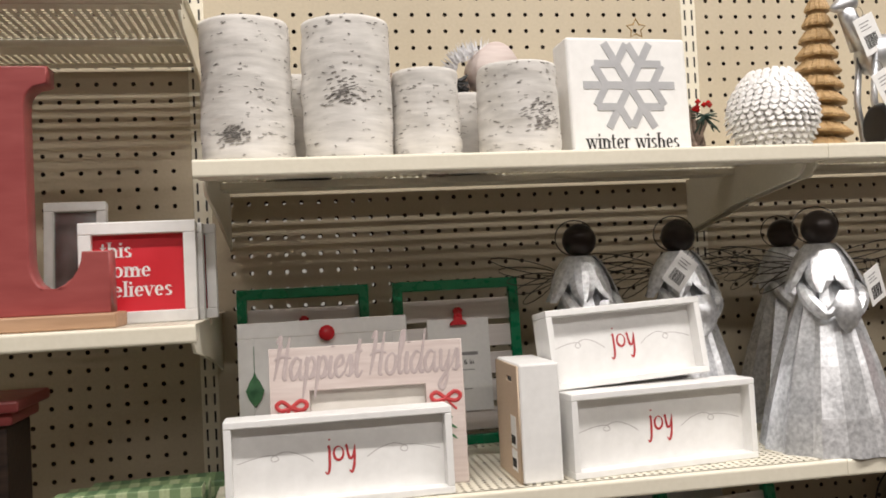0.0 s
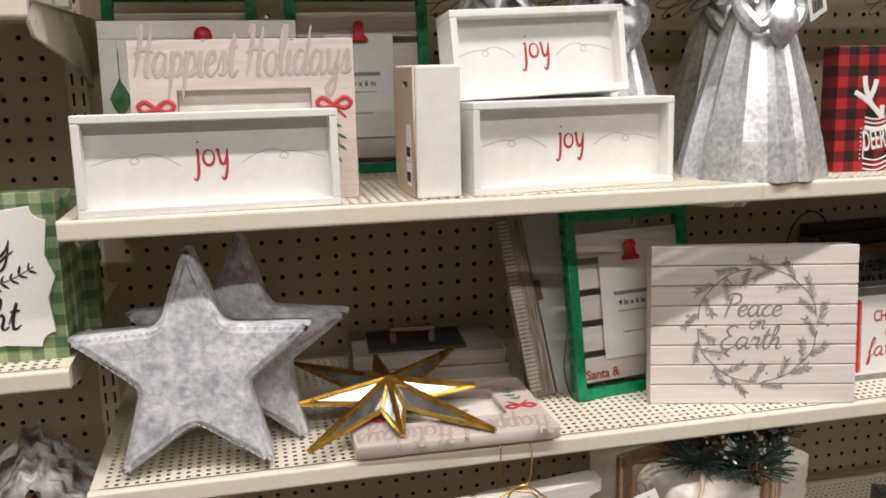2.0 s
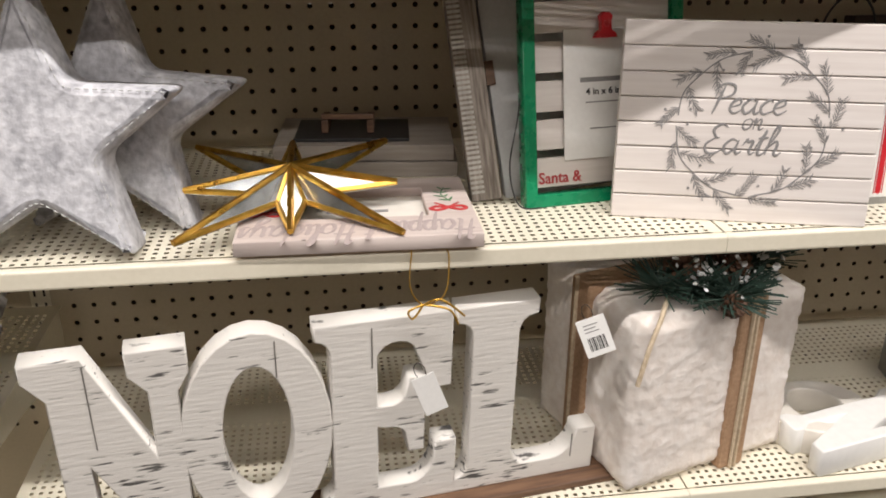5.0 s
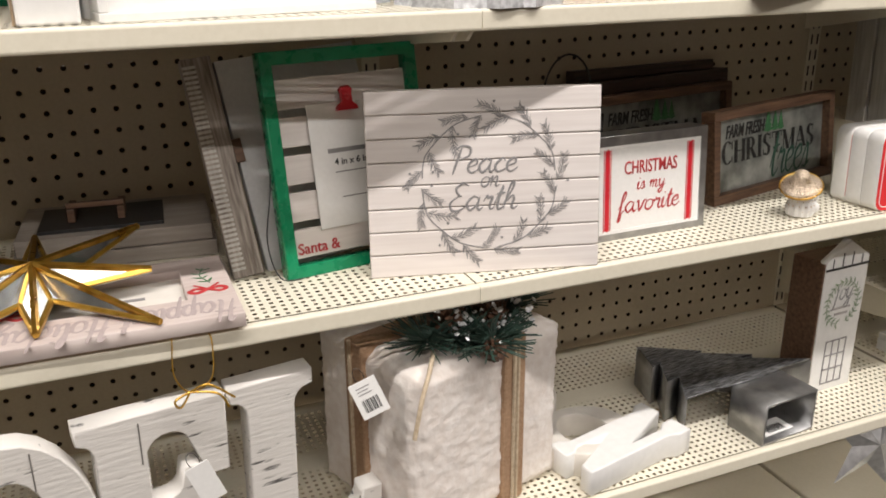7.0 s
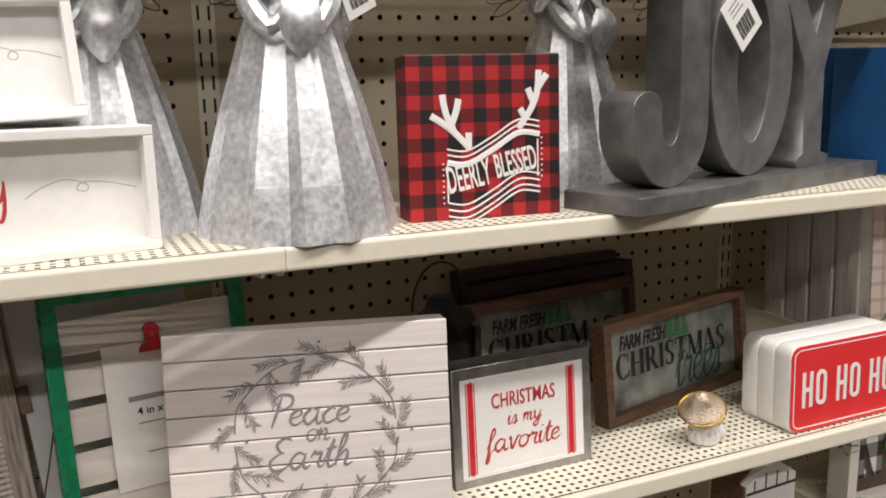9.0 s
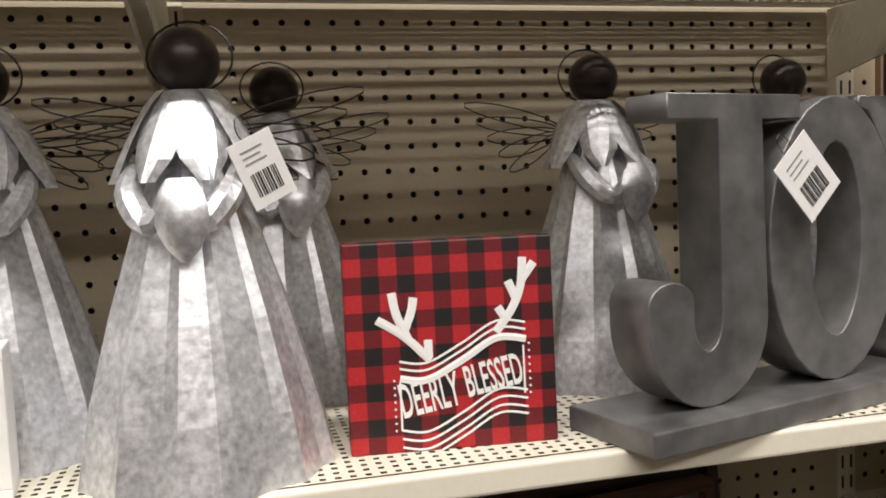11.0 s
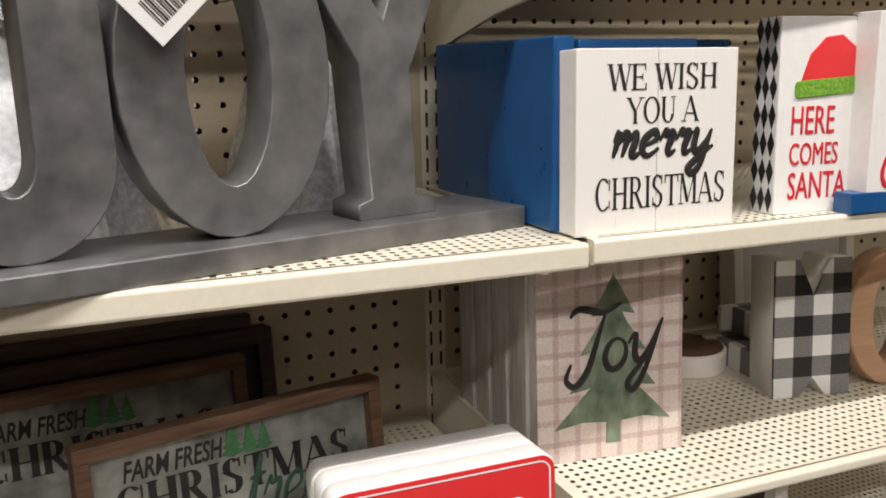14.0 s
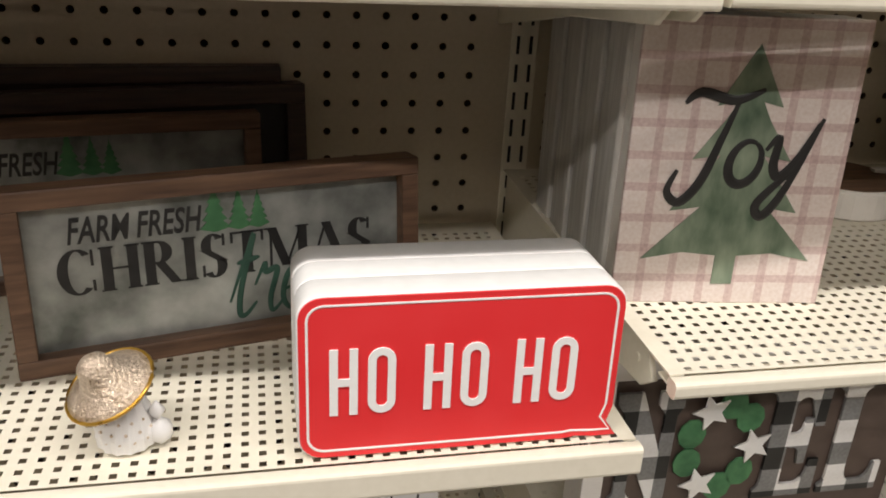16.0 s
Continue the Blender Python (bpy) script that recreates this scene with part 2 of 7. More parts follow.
# ---- the store around ----
tagged(part("floor", block(-6, 8, -7, 5, -0.1, 0, 0), FLOOR), "unseen store floor, darkened to cut bounce light", "floor", kind="structure")
tagged(part("ceiling", block(-6, 8, -7, 5, CEILING, CEILING + 0.1, 0), PLASTER), "white tiled store ceiling", "ceiling", kind="structure")
for k, (a, b, c, d) in enumerate(((-6.2, -6, -7, 5), (8, 8.2, -7, 5), (-6, 8, 5, 5.2), (-6, 8, -7.2, -7))):
    tagged(part("wall_%d" % (k + 9), block(a, b, c, d, 0, CEILING, 0), PLASTER), "plain pale store wall", "wall", kind="structure")
# assumed opposite gondola, out of view; a dark slab that limits fill light
tagged(part("wall_13", block(-3, 5, -2.35, -2.30, 0, 2.25, 0.002), FILL_CUT), "unseen dark slab across the aisle, added to limit fill light", "wall", kind="structure")

# ---- materials of the goods ----
WHITE = material("white_paint", (0.76, 0.75, 0.73), (0.84, 0.83, 0.81), 90, 0.55, bump=0.08, big=8)
WARM_WHITE = material("warm_white_board", (0.70, 0.66, 0.60), (0.80, 0.76, 0.70), 60, 0.6, bump=0.1, big=9)
PAPER = material("white_card", (0.78, 0.77, 0.75), (0.84, 0.83, 0.81), 200, 0.7, bump=0.03)
KRAFT = material("brown_card", (0.50, 0.38, 0.27), (0.58, 0.45, 0.33), 150, 0.75, stretch=(1, 1, 6), bump=0.1)
RED_INK = material("red_paint", (0.42, 0.03, 0.035), (0.52, 0.05, 0.05), 60, 0.5, bump=0.03)
RED_CLIP = material("red_plastic", (0.50, 0.01, 0.02), (0.62, 0.03, 0.04), 40, 0.25, bump=0.02)
RED_SIGN = material("bright_red_enamel", (0.70, 0.024, 0.028), (0.76, 0.038, 0.042), 30, 0.5, bump=0.02)
CRIMSON = material("crimson_print", (0.55, 0.01, 0.02), (0.62, 0.02, 0.035), 30, 0.5, bump=0.02)
BLACK_INK = material("black_ink", (0.012, 0.012, 0.012), (0.03, 0.028, 0.027), 80, 0.5, bump=0.03)
GREY_INK = material("grey_ink", (0.20, 0.19, 0.19), (0.32, 0.31, 0.31), 120, 0.6, bump=0.05)
TAUPE_INK = material("taupe_ink", (0.38, 0.31, 0.30), (0.50, 0.42, 0.41), 90, 0.6, bump=0.03)
PALE_INK = material("pale_line_ink", (0.40, 0.37, 0.36), (0.52, 0.49, 0.48), 90, 0.6, bump=0.03)
GREEN_PAINT = material("green_gloss_paint", (0.005, 0.20, 0.085), (0.012, 0.27, 0.12), 70, 0.28, bump=0.05)
LEAF_GREEN = material("leaf_green_print", (0.02, 0.10, 0.04), (0.08, 0.24, 0.10), 90, 0.6, bump=0.03, big=30)
SAGE = material("sage_print", (0.16, 0.25, 0.14), (0.30, 0.38, 0.24), 60, 0.6, bump=0.03)
PINK_WOOD = material("pink_whitewashed_wood", (0.50, 0.40, 0.37), (0.68, 0.60, 0.56), 55, 0.6, stretch=(0.25, 1, 3), bump=0.12)
WASHED = material("whitewashed_plank", (0.66, 0.60, 0.57), (0.80, 0.75, 0.72), 45, 0.6, stretch=(0.2, 1, 4), bump=0.12)
GREY_WOOD = material("weathered_grey_wood", (0.14, 0.11, 0.09), (0.46, 0.41, 0.36), 70, 0.75, stretch=(4, 4, 0.3), bump=0.5, mix=0.25)
PALE_WOOD = material("pale_limed_wood", (0.44, 0.42, 0.38), (0.62, 0.60, 0.56), 60, 0.7, stretch=(4, 4, 0.25), bump=0.35, mix=0.3)
BROWN_WOOD = material("brown_stained_wood", (0.075, 0.038, 0.022), (0.19, 0.105, 0.06), 60, 0.55, stretch=(0.3, 3, 3), bump=0.3, mix=0.3)
DARK_WOOD = material("dark_brown_wood", (0.022, 0.013, 0.010), (0.07, 0.04, 0.028), 60, 0.55, stretch=(0.3, 3, 3), bump=0.3, mix=0.3)
TAN_WOOD = material("tan_wood", (0.36, 0.21, 0.12), (0.50, 0.31, 0.19), 60, 0.5, stretch=(0.3, 3, 3), bump=0.15)
MAROON = material("maroon_painted_wood", (0.25, 0.045, 0.045), (0.34, 0.075, 0.07), 50, 0.4, stretch=(0.4, 1, 2), bump=0.1)
DISTRESSED = material("distressed_white_wood", (0.11, 0.105, 0.10), (0.74, 0.71, 0.67), 85, 0.7, stretch=(0.4, 1, 3.4), bump=0.35, mix=0.42, big=15, low=0.372, high=0.418)
ZINC = material("dull_zinc", (0.10, 0.098, 0.097), (0.27, 0.269, 0.268), 42, 0.40, metal=0.55, bump=0.12, big=14, spread=0.16, low=0.30, high=0.68)
GALVANISED = material("galvanised_sheet", (0.42, 0.43, 0.45), (0.80, 0.81, 0.83), 75, 0.40, metal=0.85, bump=0.05, detail=2, big=22, low=0.3, high=0.7)
PANEL_METAL = material("weathered_galvanised_panel", (0.12, 0.13, 0.12), (0.58, 0.60, 0.57), 38, 0.45, metal=0.6, bump=0.05, detail=5, big=12, low=0.35, high=0.68)
SPANGLE = material("spangled_galvanised_sheet", (0.50, 0.51, 0.53), (0.88, 0.89, 0.91), 190, 0.38, metal=0.68, bump=0.10, detail=2, big=40, mix=0.4, low=0.34, high=0.64, spread=0.16)
STEEL = material("grey_tin", (0.30, 0.30, 0.30), (0.52, 0.52, 0.52), 60, 0.38, metal=0.9, bump=0.05, big=14)
WIRE = material("dark_wire", (0.05, 0.048, 0.045), (0.11, 0.105, 0.10), 60, 0.35, metal=0.9, bump=0.02)
BRONZE = material("dark_bronze", (0.018, 0.013, 0.011), (0.055, 0.042, 0.036), 45, 0.35, metal=0.4, bump=0.05)
FELT = material("grey_flocked_felt", (0.36, 0.36, 0.39), (0.76, 0.76, 0.80), 120, 0.95, bump=0.9, big=34, mix=0.5, low=0.36, high=0.64, spec=0.2)
GOLD = material("gold_leaf", (0.50, 0.27, 0.035), (0.78, 0.50, 0.10), 80, 0.30, metal=0.85, bump=0.25, big=20)
OLD_GOLD = material("dark_gold", (0.16, 0.09, 0.02), (0.34, 0.20, 0.05), 60, 0.4, metal=0.7, bump=0.2)
MIRROR = material("antique_mirror", (0.34, 0.35, 0.34), (0.66, 0.67, 0.66), 50, 0.22, metal=0.9, bump=0.05, big=25)
BIRCH = material("birch_bark", (0.46, 0.44, 0.41), (0.74, 0.71, 0.67), 26, 0.8, stretch=(1, 1, 5), bump=0.4, big=14, low=0.28, high=0.62)
BARK_MARK = material("dark_bark_fleck", (0.10, 0.092, 0.085), (0.28, 0.26, 0.24), 90, 0.9, bump=0.5)
BARK = material("brown_bark", (0.10, 0.07, 0.05), (0.42, 0.32, 0.26), 50, 0.85, stretch=(0.5, 2, 2), bump=0.6)
FUR = material("cream_plush", (0.74, 0.66, 0.60), (0.88, 0.83, 0.79), 90, 0.95, bump=0.9, big=26, spec=0.15)
BURLAP = material("burlap_ribbon", (0.30, 0.18, 0.10), (0.46, 0.30, 0.19), 260, 0.9, bump=0.7)
TWINE = material("jute_twine", (0.42, 0.32, 0.21), (0.64, 0.53, 0.39), 200, 0.9, bump=0.6)
NEEDLE = material("fir_needle", (0.012, 0.035, 0.026), (0.045, 0.085, 0.062), 60, 0.6, bump=0.1)
SNOW = material("artificial_snow", (0.66, 0.66, 0.68), (0.84, 0.84, 0.85), 150, 0.9, bump=0.7)
CONE = material("pine_cone", (0.05, 0.022, 0.012), (0.17, 0.085, 0.05), 70, 0.5, bump=0.3)
BERRY = material("red_berry", (0.40, 0.01, 0.01), (0.5, 0.02, 0.02), 30, 0.2, bump=0.02)
SHELL = material("white_shell", (0.74, 0.72, 0.70), (0.86, 0.85, 0.84), 60, 0.35, bump=0.1)
STRAW = material("gold_straw", (0.30, 0.18, 0.07), (0.55, 0.37, 0.18), 120, 0.6, stretch=(1, 1, 4), bump=0.5)
BLUE = material("blue_gloss_card", (0.006, 0.062, 0.20), (0.012, 0.10, 0.29), 30, 0.3, bump=0.04)
CANVAS = material("pale_canvas", (0.52, 0.52, 0.52), (0.60, 0.60, 0.60), 240, 0.8, bump=0.2)
GLITTER = material("champagne_glitter", (0.40, 0.30, 0.20), (0.80, 0.68, 0.55), 500, 0.3, metal=0.6, bump=0.9, big=60)


def plaid(name, light, mid, dark, step, share=0.5, rough=0.5):
    """Woven checks: bands across x and up z, dark where they cross."""
    m = bpy.data.materials.new(name)
    m.use_nodes = True
    nodes, links = m.node_tree.nodes, m.node_tree.links
    bsdf = nodes["Principled BSDF"]
    coord, sep = nodes.new("ShaderNodeTexCoord"), nodes.new("ShaderNodeSeparateXYZ")
    links.new(coord.outputs["Object"], sep.inputs[0])

    def band(socket):
        a = nodes.new("ShaderNodeMath")
        a.operation, a.inputs[1].default_value = "DIVIDE", step
        links.new(socket, a.inputs[0])
        b = nodes.new("ShaderNodeMath")
        b.operation = "FRACT"
        links.new(a.outputs[0], b.inputs[0])
        c = nodes.new("ShaderNodeMath")
        c.operation, c.inputs[1].default_value = "GREATER_THAN", 1 - share
        links.new(b.outputs[0], c.inputs[0])
        return c.outputs[0]
    add = nodes.new("ShaderNodeMath")
    add.operation = "ADD"
    links.new(band(sep.outputs["X"]), add.inputs[0])
    links.new(band(sep.outputs["Z"]), add.inputs[1])
    half = nodes.new("ShaderNodeMath")
    half.operation, half.inputs[1].default_value = "MULTIPLY", 0.5
    links.new(add.outputs[0], half.inputs[0])
    ramp = nodes.new("ShaderNodeValToRGB")
    ramp.color_ramp.interpolation = "CONSTANT"
    ramp.color_ramp.elements[0].color = (*light, 1)
    ramp.color_ramp.elements[1].position, ramp.color_ramp.elements[1].color = 0.25, (*mid, 1)
    ramp.color_ramp.elements.new(0.75).color = (*dark, 1)
    links.new(half.outputs[0], ramp.inputs[0])
    weave = nodes.new("ShaderNodeTexNoise")
    weave.inputs["Scale"].default_value = 400
    links.new(coord.outputs["Object"], weave.inputs["Vector"])
    tint = nodes.new("ShaderNodeMix")
    tint.data_type, tint.blend_type = "RGBA", "OVERLAY"
    tint.inputs[0].default_value = 0.35
    links.new(ramp.outputs[0], tint.inputs[6])
    links.new(weave.outputs["Fac"], tint.inputs[7])
    links.new(tint.outputs[2], bsdf.inputs["Base Color"])
    bsdf.inputs["Roughness"].default_value = rough
    return m


BUFFALO_RED = plaid("red_buffalo_check", (0.40, 0.016, 0.02), (0.13, 0.007, 0.011), (0.010, 0.008, 0.008), 0.0248)
GREEN_PLAID = plaid("green_check", (0.36, 0.42, 0.24), (0.17, 0.25, 0.12), (0.07, 0.13, 0.06), 0.022)
BUFFALO_BW = plaid("black_white_check", (0.80, 0.79, 0.78), (0.20, 0.20, 0.20), (0.010, 0.010, 0.010), 0.044)
PINK_PLAID = plaid("faded_pink_plaid", (0.70, 0.61, 0.56), (0.58, 0.45, 0.42), (0.50, 0.36, 0.34), 0.0205, 0.26)

# ---- kinds of things ----


def arc(cx, cz, r, a0, a1, n=8, rz=None):
    return [(cx + r * math.cos(radians(a0 + (a1 - a0) * k / n)), cz + (rz or r) * math.sin(radians(a0 + (a1 - a0) * k / n))) for k in range(n + 1)]


def line_part(name, pts, r, mat, parent, y=0.0, label="", flat=0.35):
    """A painted or wire line through (x, z) points on a face at depth y."""
    return part(name, tube([(x, y, z) for x, z in pts], r, 5, flat), mat, parent, label)


def smooth_path(pts, n=6):
    out = []
    for k in range(len(pts) - 1):
        p0, p1, p2, p3 = (np.array(pts[max(0, min(len(pts) - 1, k + d))], float) for d in (-1, 0, 1, 2))
        for j in range(n):
            t = j / n
            out.append(tuple(0.5 * (2 * p1 + (p2 - p0) * t + (2 * p0 - 5 * p1 + 4 * p2 - p3) * t * t + (3 * p1 - p0 - 3 * p2 + p3) * t ** 3)))
    out.append(tuple(pts[-1]))
    return out


def price_tag(m, label="white paper price tag with a printed bar code", size=(0.036, 0.05), blank=False):
    w, h = size
    ob = thing("price_tag", m, label, "tag", "price tags")
    part("card", block(-w / 2, w / 2, -0.0004, 0.0004, -h, 0, 0.0002, 1), PAPER, ob)
    bars = []
    x = -w * 0.3
    k = 0
    while x < w * 0.3 and not blank:
        b = (0.0006, 0.0011, 0.0008, 0.0015)[k % 4]
        bars.append(block(x, x + b, -0.0007, -0.0003, -h * 0.85, -h * 0.5, 0))
        x += b + (0.0007, 0.0012, 0.0006)[k % 3]
        k += 1
    if not blank:
        part("bar_code", merge(*bars), BLACK_INK, ob, "black bar code")
        part("print", merge(*[block(-w * 0.3, w * (0.2 - 0.1 * (k % 2)), -0.0007, -0.0003, -h * (0.18 + 0.09 * k), -h * (0.155 + 0.09 * k), 0) for k in range(3)]), GREY_INK, ob, "lines of small print")
    part("loop", tube([(0.005 * math.sin(a), 0.001, -0.004 + 0.009 - 0.009 * math.cos(a)) for a in [2 * math.pi * k / 14 for k in range(14)]], 0.0004, 4, closed=True), WIRE, ob)
    return ob


def framed_box(ob, w, h, d, rim, recess, mat, inner):
    """An open box frame: four boards and a back panel."""
    part("top_board", block(0, w, 0, d, h - rim, h, 0.0012), mat, ob)
    part("bottom_board", block(0, w, 0, d, 0, rim, 0.0012), mat, ob)
    part("side_board", block(0.0002, rim, 0.0002, d, rim, h - rim, 0.0008), mat, ob)
    part("side_board", block(w - rim, w - 0.0002, 0.0002, d, rim, h - rim, 0.0008), mat, ob)
    return part("back_panel", block(rim * 0.5, w - rim * 0.5, recess, d - 0.001, rim * 0.5, h - rim * 0.5, 0.0004), inner, ob)


def joy_box(m, w=0.244, h=0.095):
    ob = thing("box_sign", m, "white wooden box sign with red joy lettering", "box sign", "joy box signs")
    framed_box(ob, w, h, 0.045, 0.008, 0.018, WHITE, WHITE)
    brush(SCRIPT_JOY, 0.0155, w / 2 - 0.0140, h * 0.46, 0.0012, RED_INK, ob, 0.0176, "red joy lettering")
    for s in (-1, 1):
        pts = [(w / 2 + s * a * w, h * b) for a, b in ((0.12, 0.47), (0.17, 0.55), (0.24, 0.60), (0.30, 0.55), (0.295, 0.50), (0.27, 0.52), (0.29, 0.57), (0.36, 0.56), (0.45, 0.50))]
        line_part("flourish", smooth_path(pts), 0.00045, PALE_INK, ob, 0.018, "thin grey flourish")
    return ob


def angel(x, y, z, turn, tag=False):
    """A tin angel: fluted skirt, cape, scooped hands, ball head, halo and wire wings."""
    ob = thing("angel_figurine", pose(x, y, z, 0, 0, turn), "galvanised tin angel figurine with wire wings and dark round head", "figurine", "tin angels")
    # the skirt is bent from flat panels, wide and narrow in turn
    steps = [0.30, 0.12, 0.26, 0.10, 0.34, 0.12]
    angles, a = [], 0.2
    while len(angles) < 26:
        angles.append(a)
        a += steps[len(angles) % 6] * 2 * math.pi / sum(steps[(k + 1) % 6] for k in range(26))
    skirt = bmesh.new()
    rings = []
    for r, z in ((0.084, 0.0), (0.075, 0.045), (0.059, 0.105), (0.040, 0.165), (0.022, 0.215), (0.010, 0.25)):
        rings.append([skirt.verts.new((r * (1 + (0.035 if k % 2 else -0.03)) * math.cos(t), r * (1 + (0.035 if k % 2 else -0.03)) * math.sin(t), z)) for k, t in enumerate(angles)])
    for lo, hi in zip(rings, rings[1:]):
        for k in range(26):
            skirt.faces.new((lo[k], lo[(k + 1) % 26], hi[(k + 1) % 26], hi[k]))
    part("skirt", skirt, SPANGLE, ob, "fluted tin skirt")
    # cape of overlapping tin leaves
    for k in range(7):
        t = 2 * math.pi * (k + 0.5) / 7 - math.pi / 2
        leaf = bmesh.new()
        grid = []
        for i in range(6):
            u = i / 5
            w = 0.0185 * math.sin(math.pi * (0.16 + 0.74 * u)) ** 0.6 * (1 if u < 0.95 else 0.62)
            rr, zz = 0.009 + 0.034 * u ** 0.9, 0.254 - 0.060 * u ** 1.2
            row = []
            for j in (-1, -0.5, 0, 0.5, 1):
                q = rr + 0.006 * (1 - j * j) + 0.005 * (k % 2)
                row.append(leaf.verts.new((q * math.cos(t) - j * w * math.sin(t), q * math.sin(t) + j * w * math.cos(t), zz)))
            grid.append(row)
        for r0, r1 in zip(grid, grid[1:]):
            for j in range(4):
                leaf.faces.new((r0[j], r0[j + 1], r1[j + 1], r1[j]))
        part("cape_leaf", leaf, SPANGLE, ob)
    # folded sleeves: two bent scoops meeting in front
    for sd in (-1, 1):
        sleeve = tube([tuple(p) for p in smooth_path([(sd * 0.034, -0.012, 0.205), (sd * 0.032, -0.036, 0.186), (sd * 0.016, -0.052, 0.168), (sd * 0.003, -0.055, 0.186)], 4)], lambda u: 0.004 + 0.0055 * math.sin(math.pi * min(1, u * 1.15)), 8)
        part("sleeve", sleeve, SPANGLE, ob)
    scoop = bmesh.new()
    rows_ = []
    for i in range(7):
        u = i / 6
        w = 0.017 * math.sin(math.pi * (0.12 + 0.86 * u)) ** 0.7
        rows_.append([scoop.verts.new((0.006 + w * j, -0.056 - 0.012 * math.sin(math.pi * u) * (1 - j * j * 0.8), 0.196 - 0.052 * u)) for j in (-1, -0.4, 0.4, 1)])
    for r0, r1 in zip(rows_, rows_[1:]):
        for j in range(3):
            scoop.faces.new((r0[j], r0[j + 1], r1[j + 1], r1[j]))
    part("front_scoop", scoop, SPANGLE, ob, smooth=True)
    head = bmesh.new()
    bmesh.ops.create_uvsphere(head, u_segments=24, v_segments=14, radius=0.0225)
    moved(head, Matrix.Translation((0, 0, 0.274)))
    halo = tube([(0.029 * math.cos(a), 0.012, 0.278 + 0.024 * math.sin(a)) for a in [2 * math.pi * k / 24 for k in range(24)]], 0.0009, 5, closed=True)
    part("halo", halo, WIRE, ob, "dark wire halo")
    for s in (-1, 1):
        for k in range(5):
            l, up = 0.105 - 0.013 * k, 0.026 - 0.015 * k
            pts = [(s * 0.012, 0.022, 0.228)]
            for j in range(1, 14):
                a = math.pi * j / 13 * 2
                t = 0.5 - 0.5 * math.cos(a)
                pts.append((s * (0.012 + l * t), 0.03 + 0.004 * k, 0.228 + up * t ** 0.8 + 0.0075 * math.sin(a)))
            part("wing_wire", tube(pts, 0.00065, 4, closed=True), WIRE, ob, "looped dark wing wire")
    part("head", head, BRONZE, ob, "dark bronze head", smooth=True)
    return ob


def star_outline(r, q, turn=90):
    return [((r if k % 2 == 0 else q) * math.cos(radians(turn + 36 * k)), (r if k % 2 == 0 else q) * math.sin(radians(turn + 36 * k))) for k in range(10)]


def rounded(points, r=0.01, n=4):
    """Rounds the corners of an outline."""
    out = []
    for k, p in enumerate(points):
        a, b, c = Vector(points[k - 1]), Vector(p), Vector(points[(k + 1) % len(points)])
        u, v = (a - b), (c - b)
        d = min(r, u.length * 0.45, v.length * 0.45)
        s, e = b + u.normalized() * d, b + v.normalized() * d
        for j in range(n + 1):
            t = j / n
            q = s * (1 - t) ** 2 + b * (2 * t * (1 - t)) + e * t * t
            out.append((q.x, q.y))
    return out


def felt_star(m, r, label):
    ob = thing("felt_star", m, label, "star decoration", "felt stars")
    part("body", cutout([rounded(star_outline(r, r * 0.425), 0.012, 4)], 0.05, 0.009), FELT, ob, smooth=False)
    rim = rounded(star_outline(r * 0.93, r * 0.395), 0.008, 3)
    dashes = []
    for k in range(len(rim)):
        a, b = Vector(rim[k]), Vector(rim[(k + 1) % len(rim)])
        n = max(1, int((b - a).length / 0.007))
        for j in range(n):
            p, q = a.lerp(b, j / n), a.lerp(b, (j + 0.55) / n)
            dashes.append(tube([(p.x, -0.0253, p.y), (q.x, -0.0253, q.y)], 0.00055, 4))
    part("stitching", merge(*dashes), CANVAS, ob, "pale running stitches")
    return ob


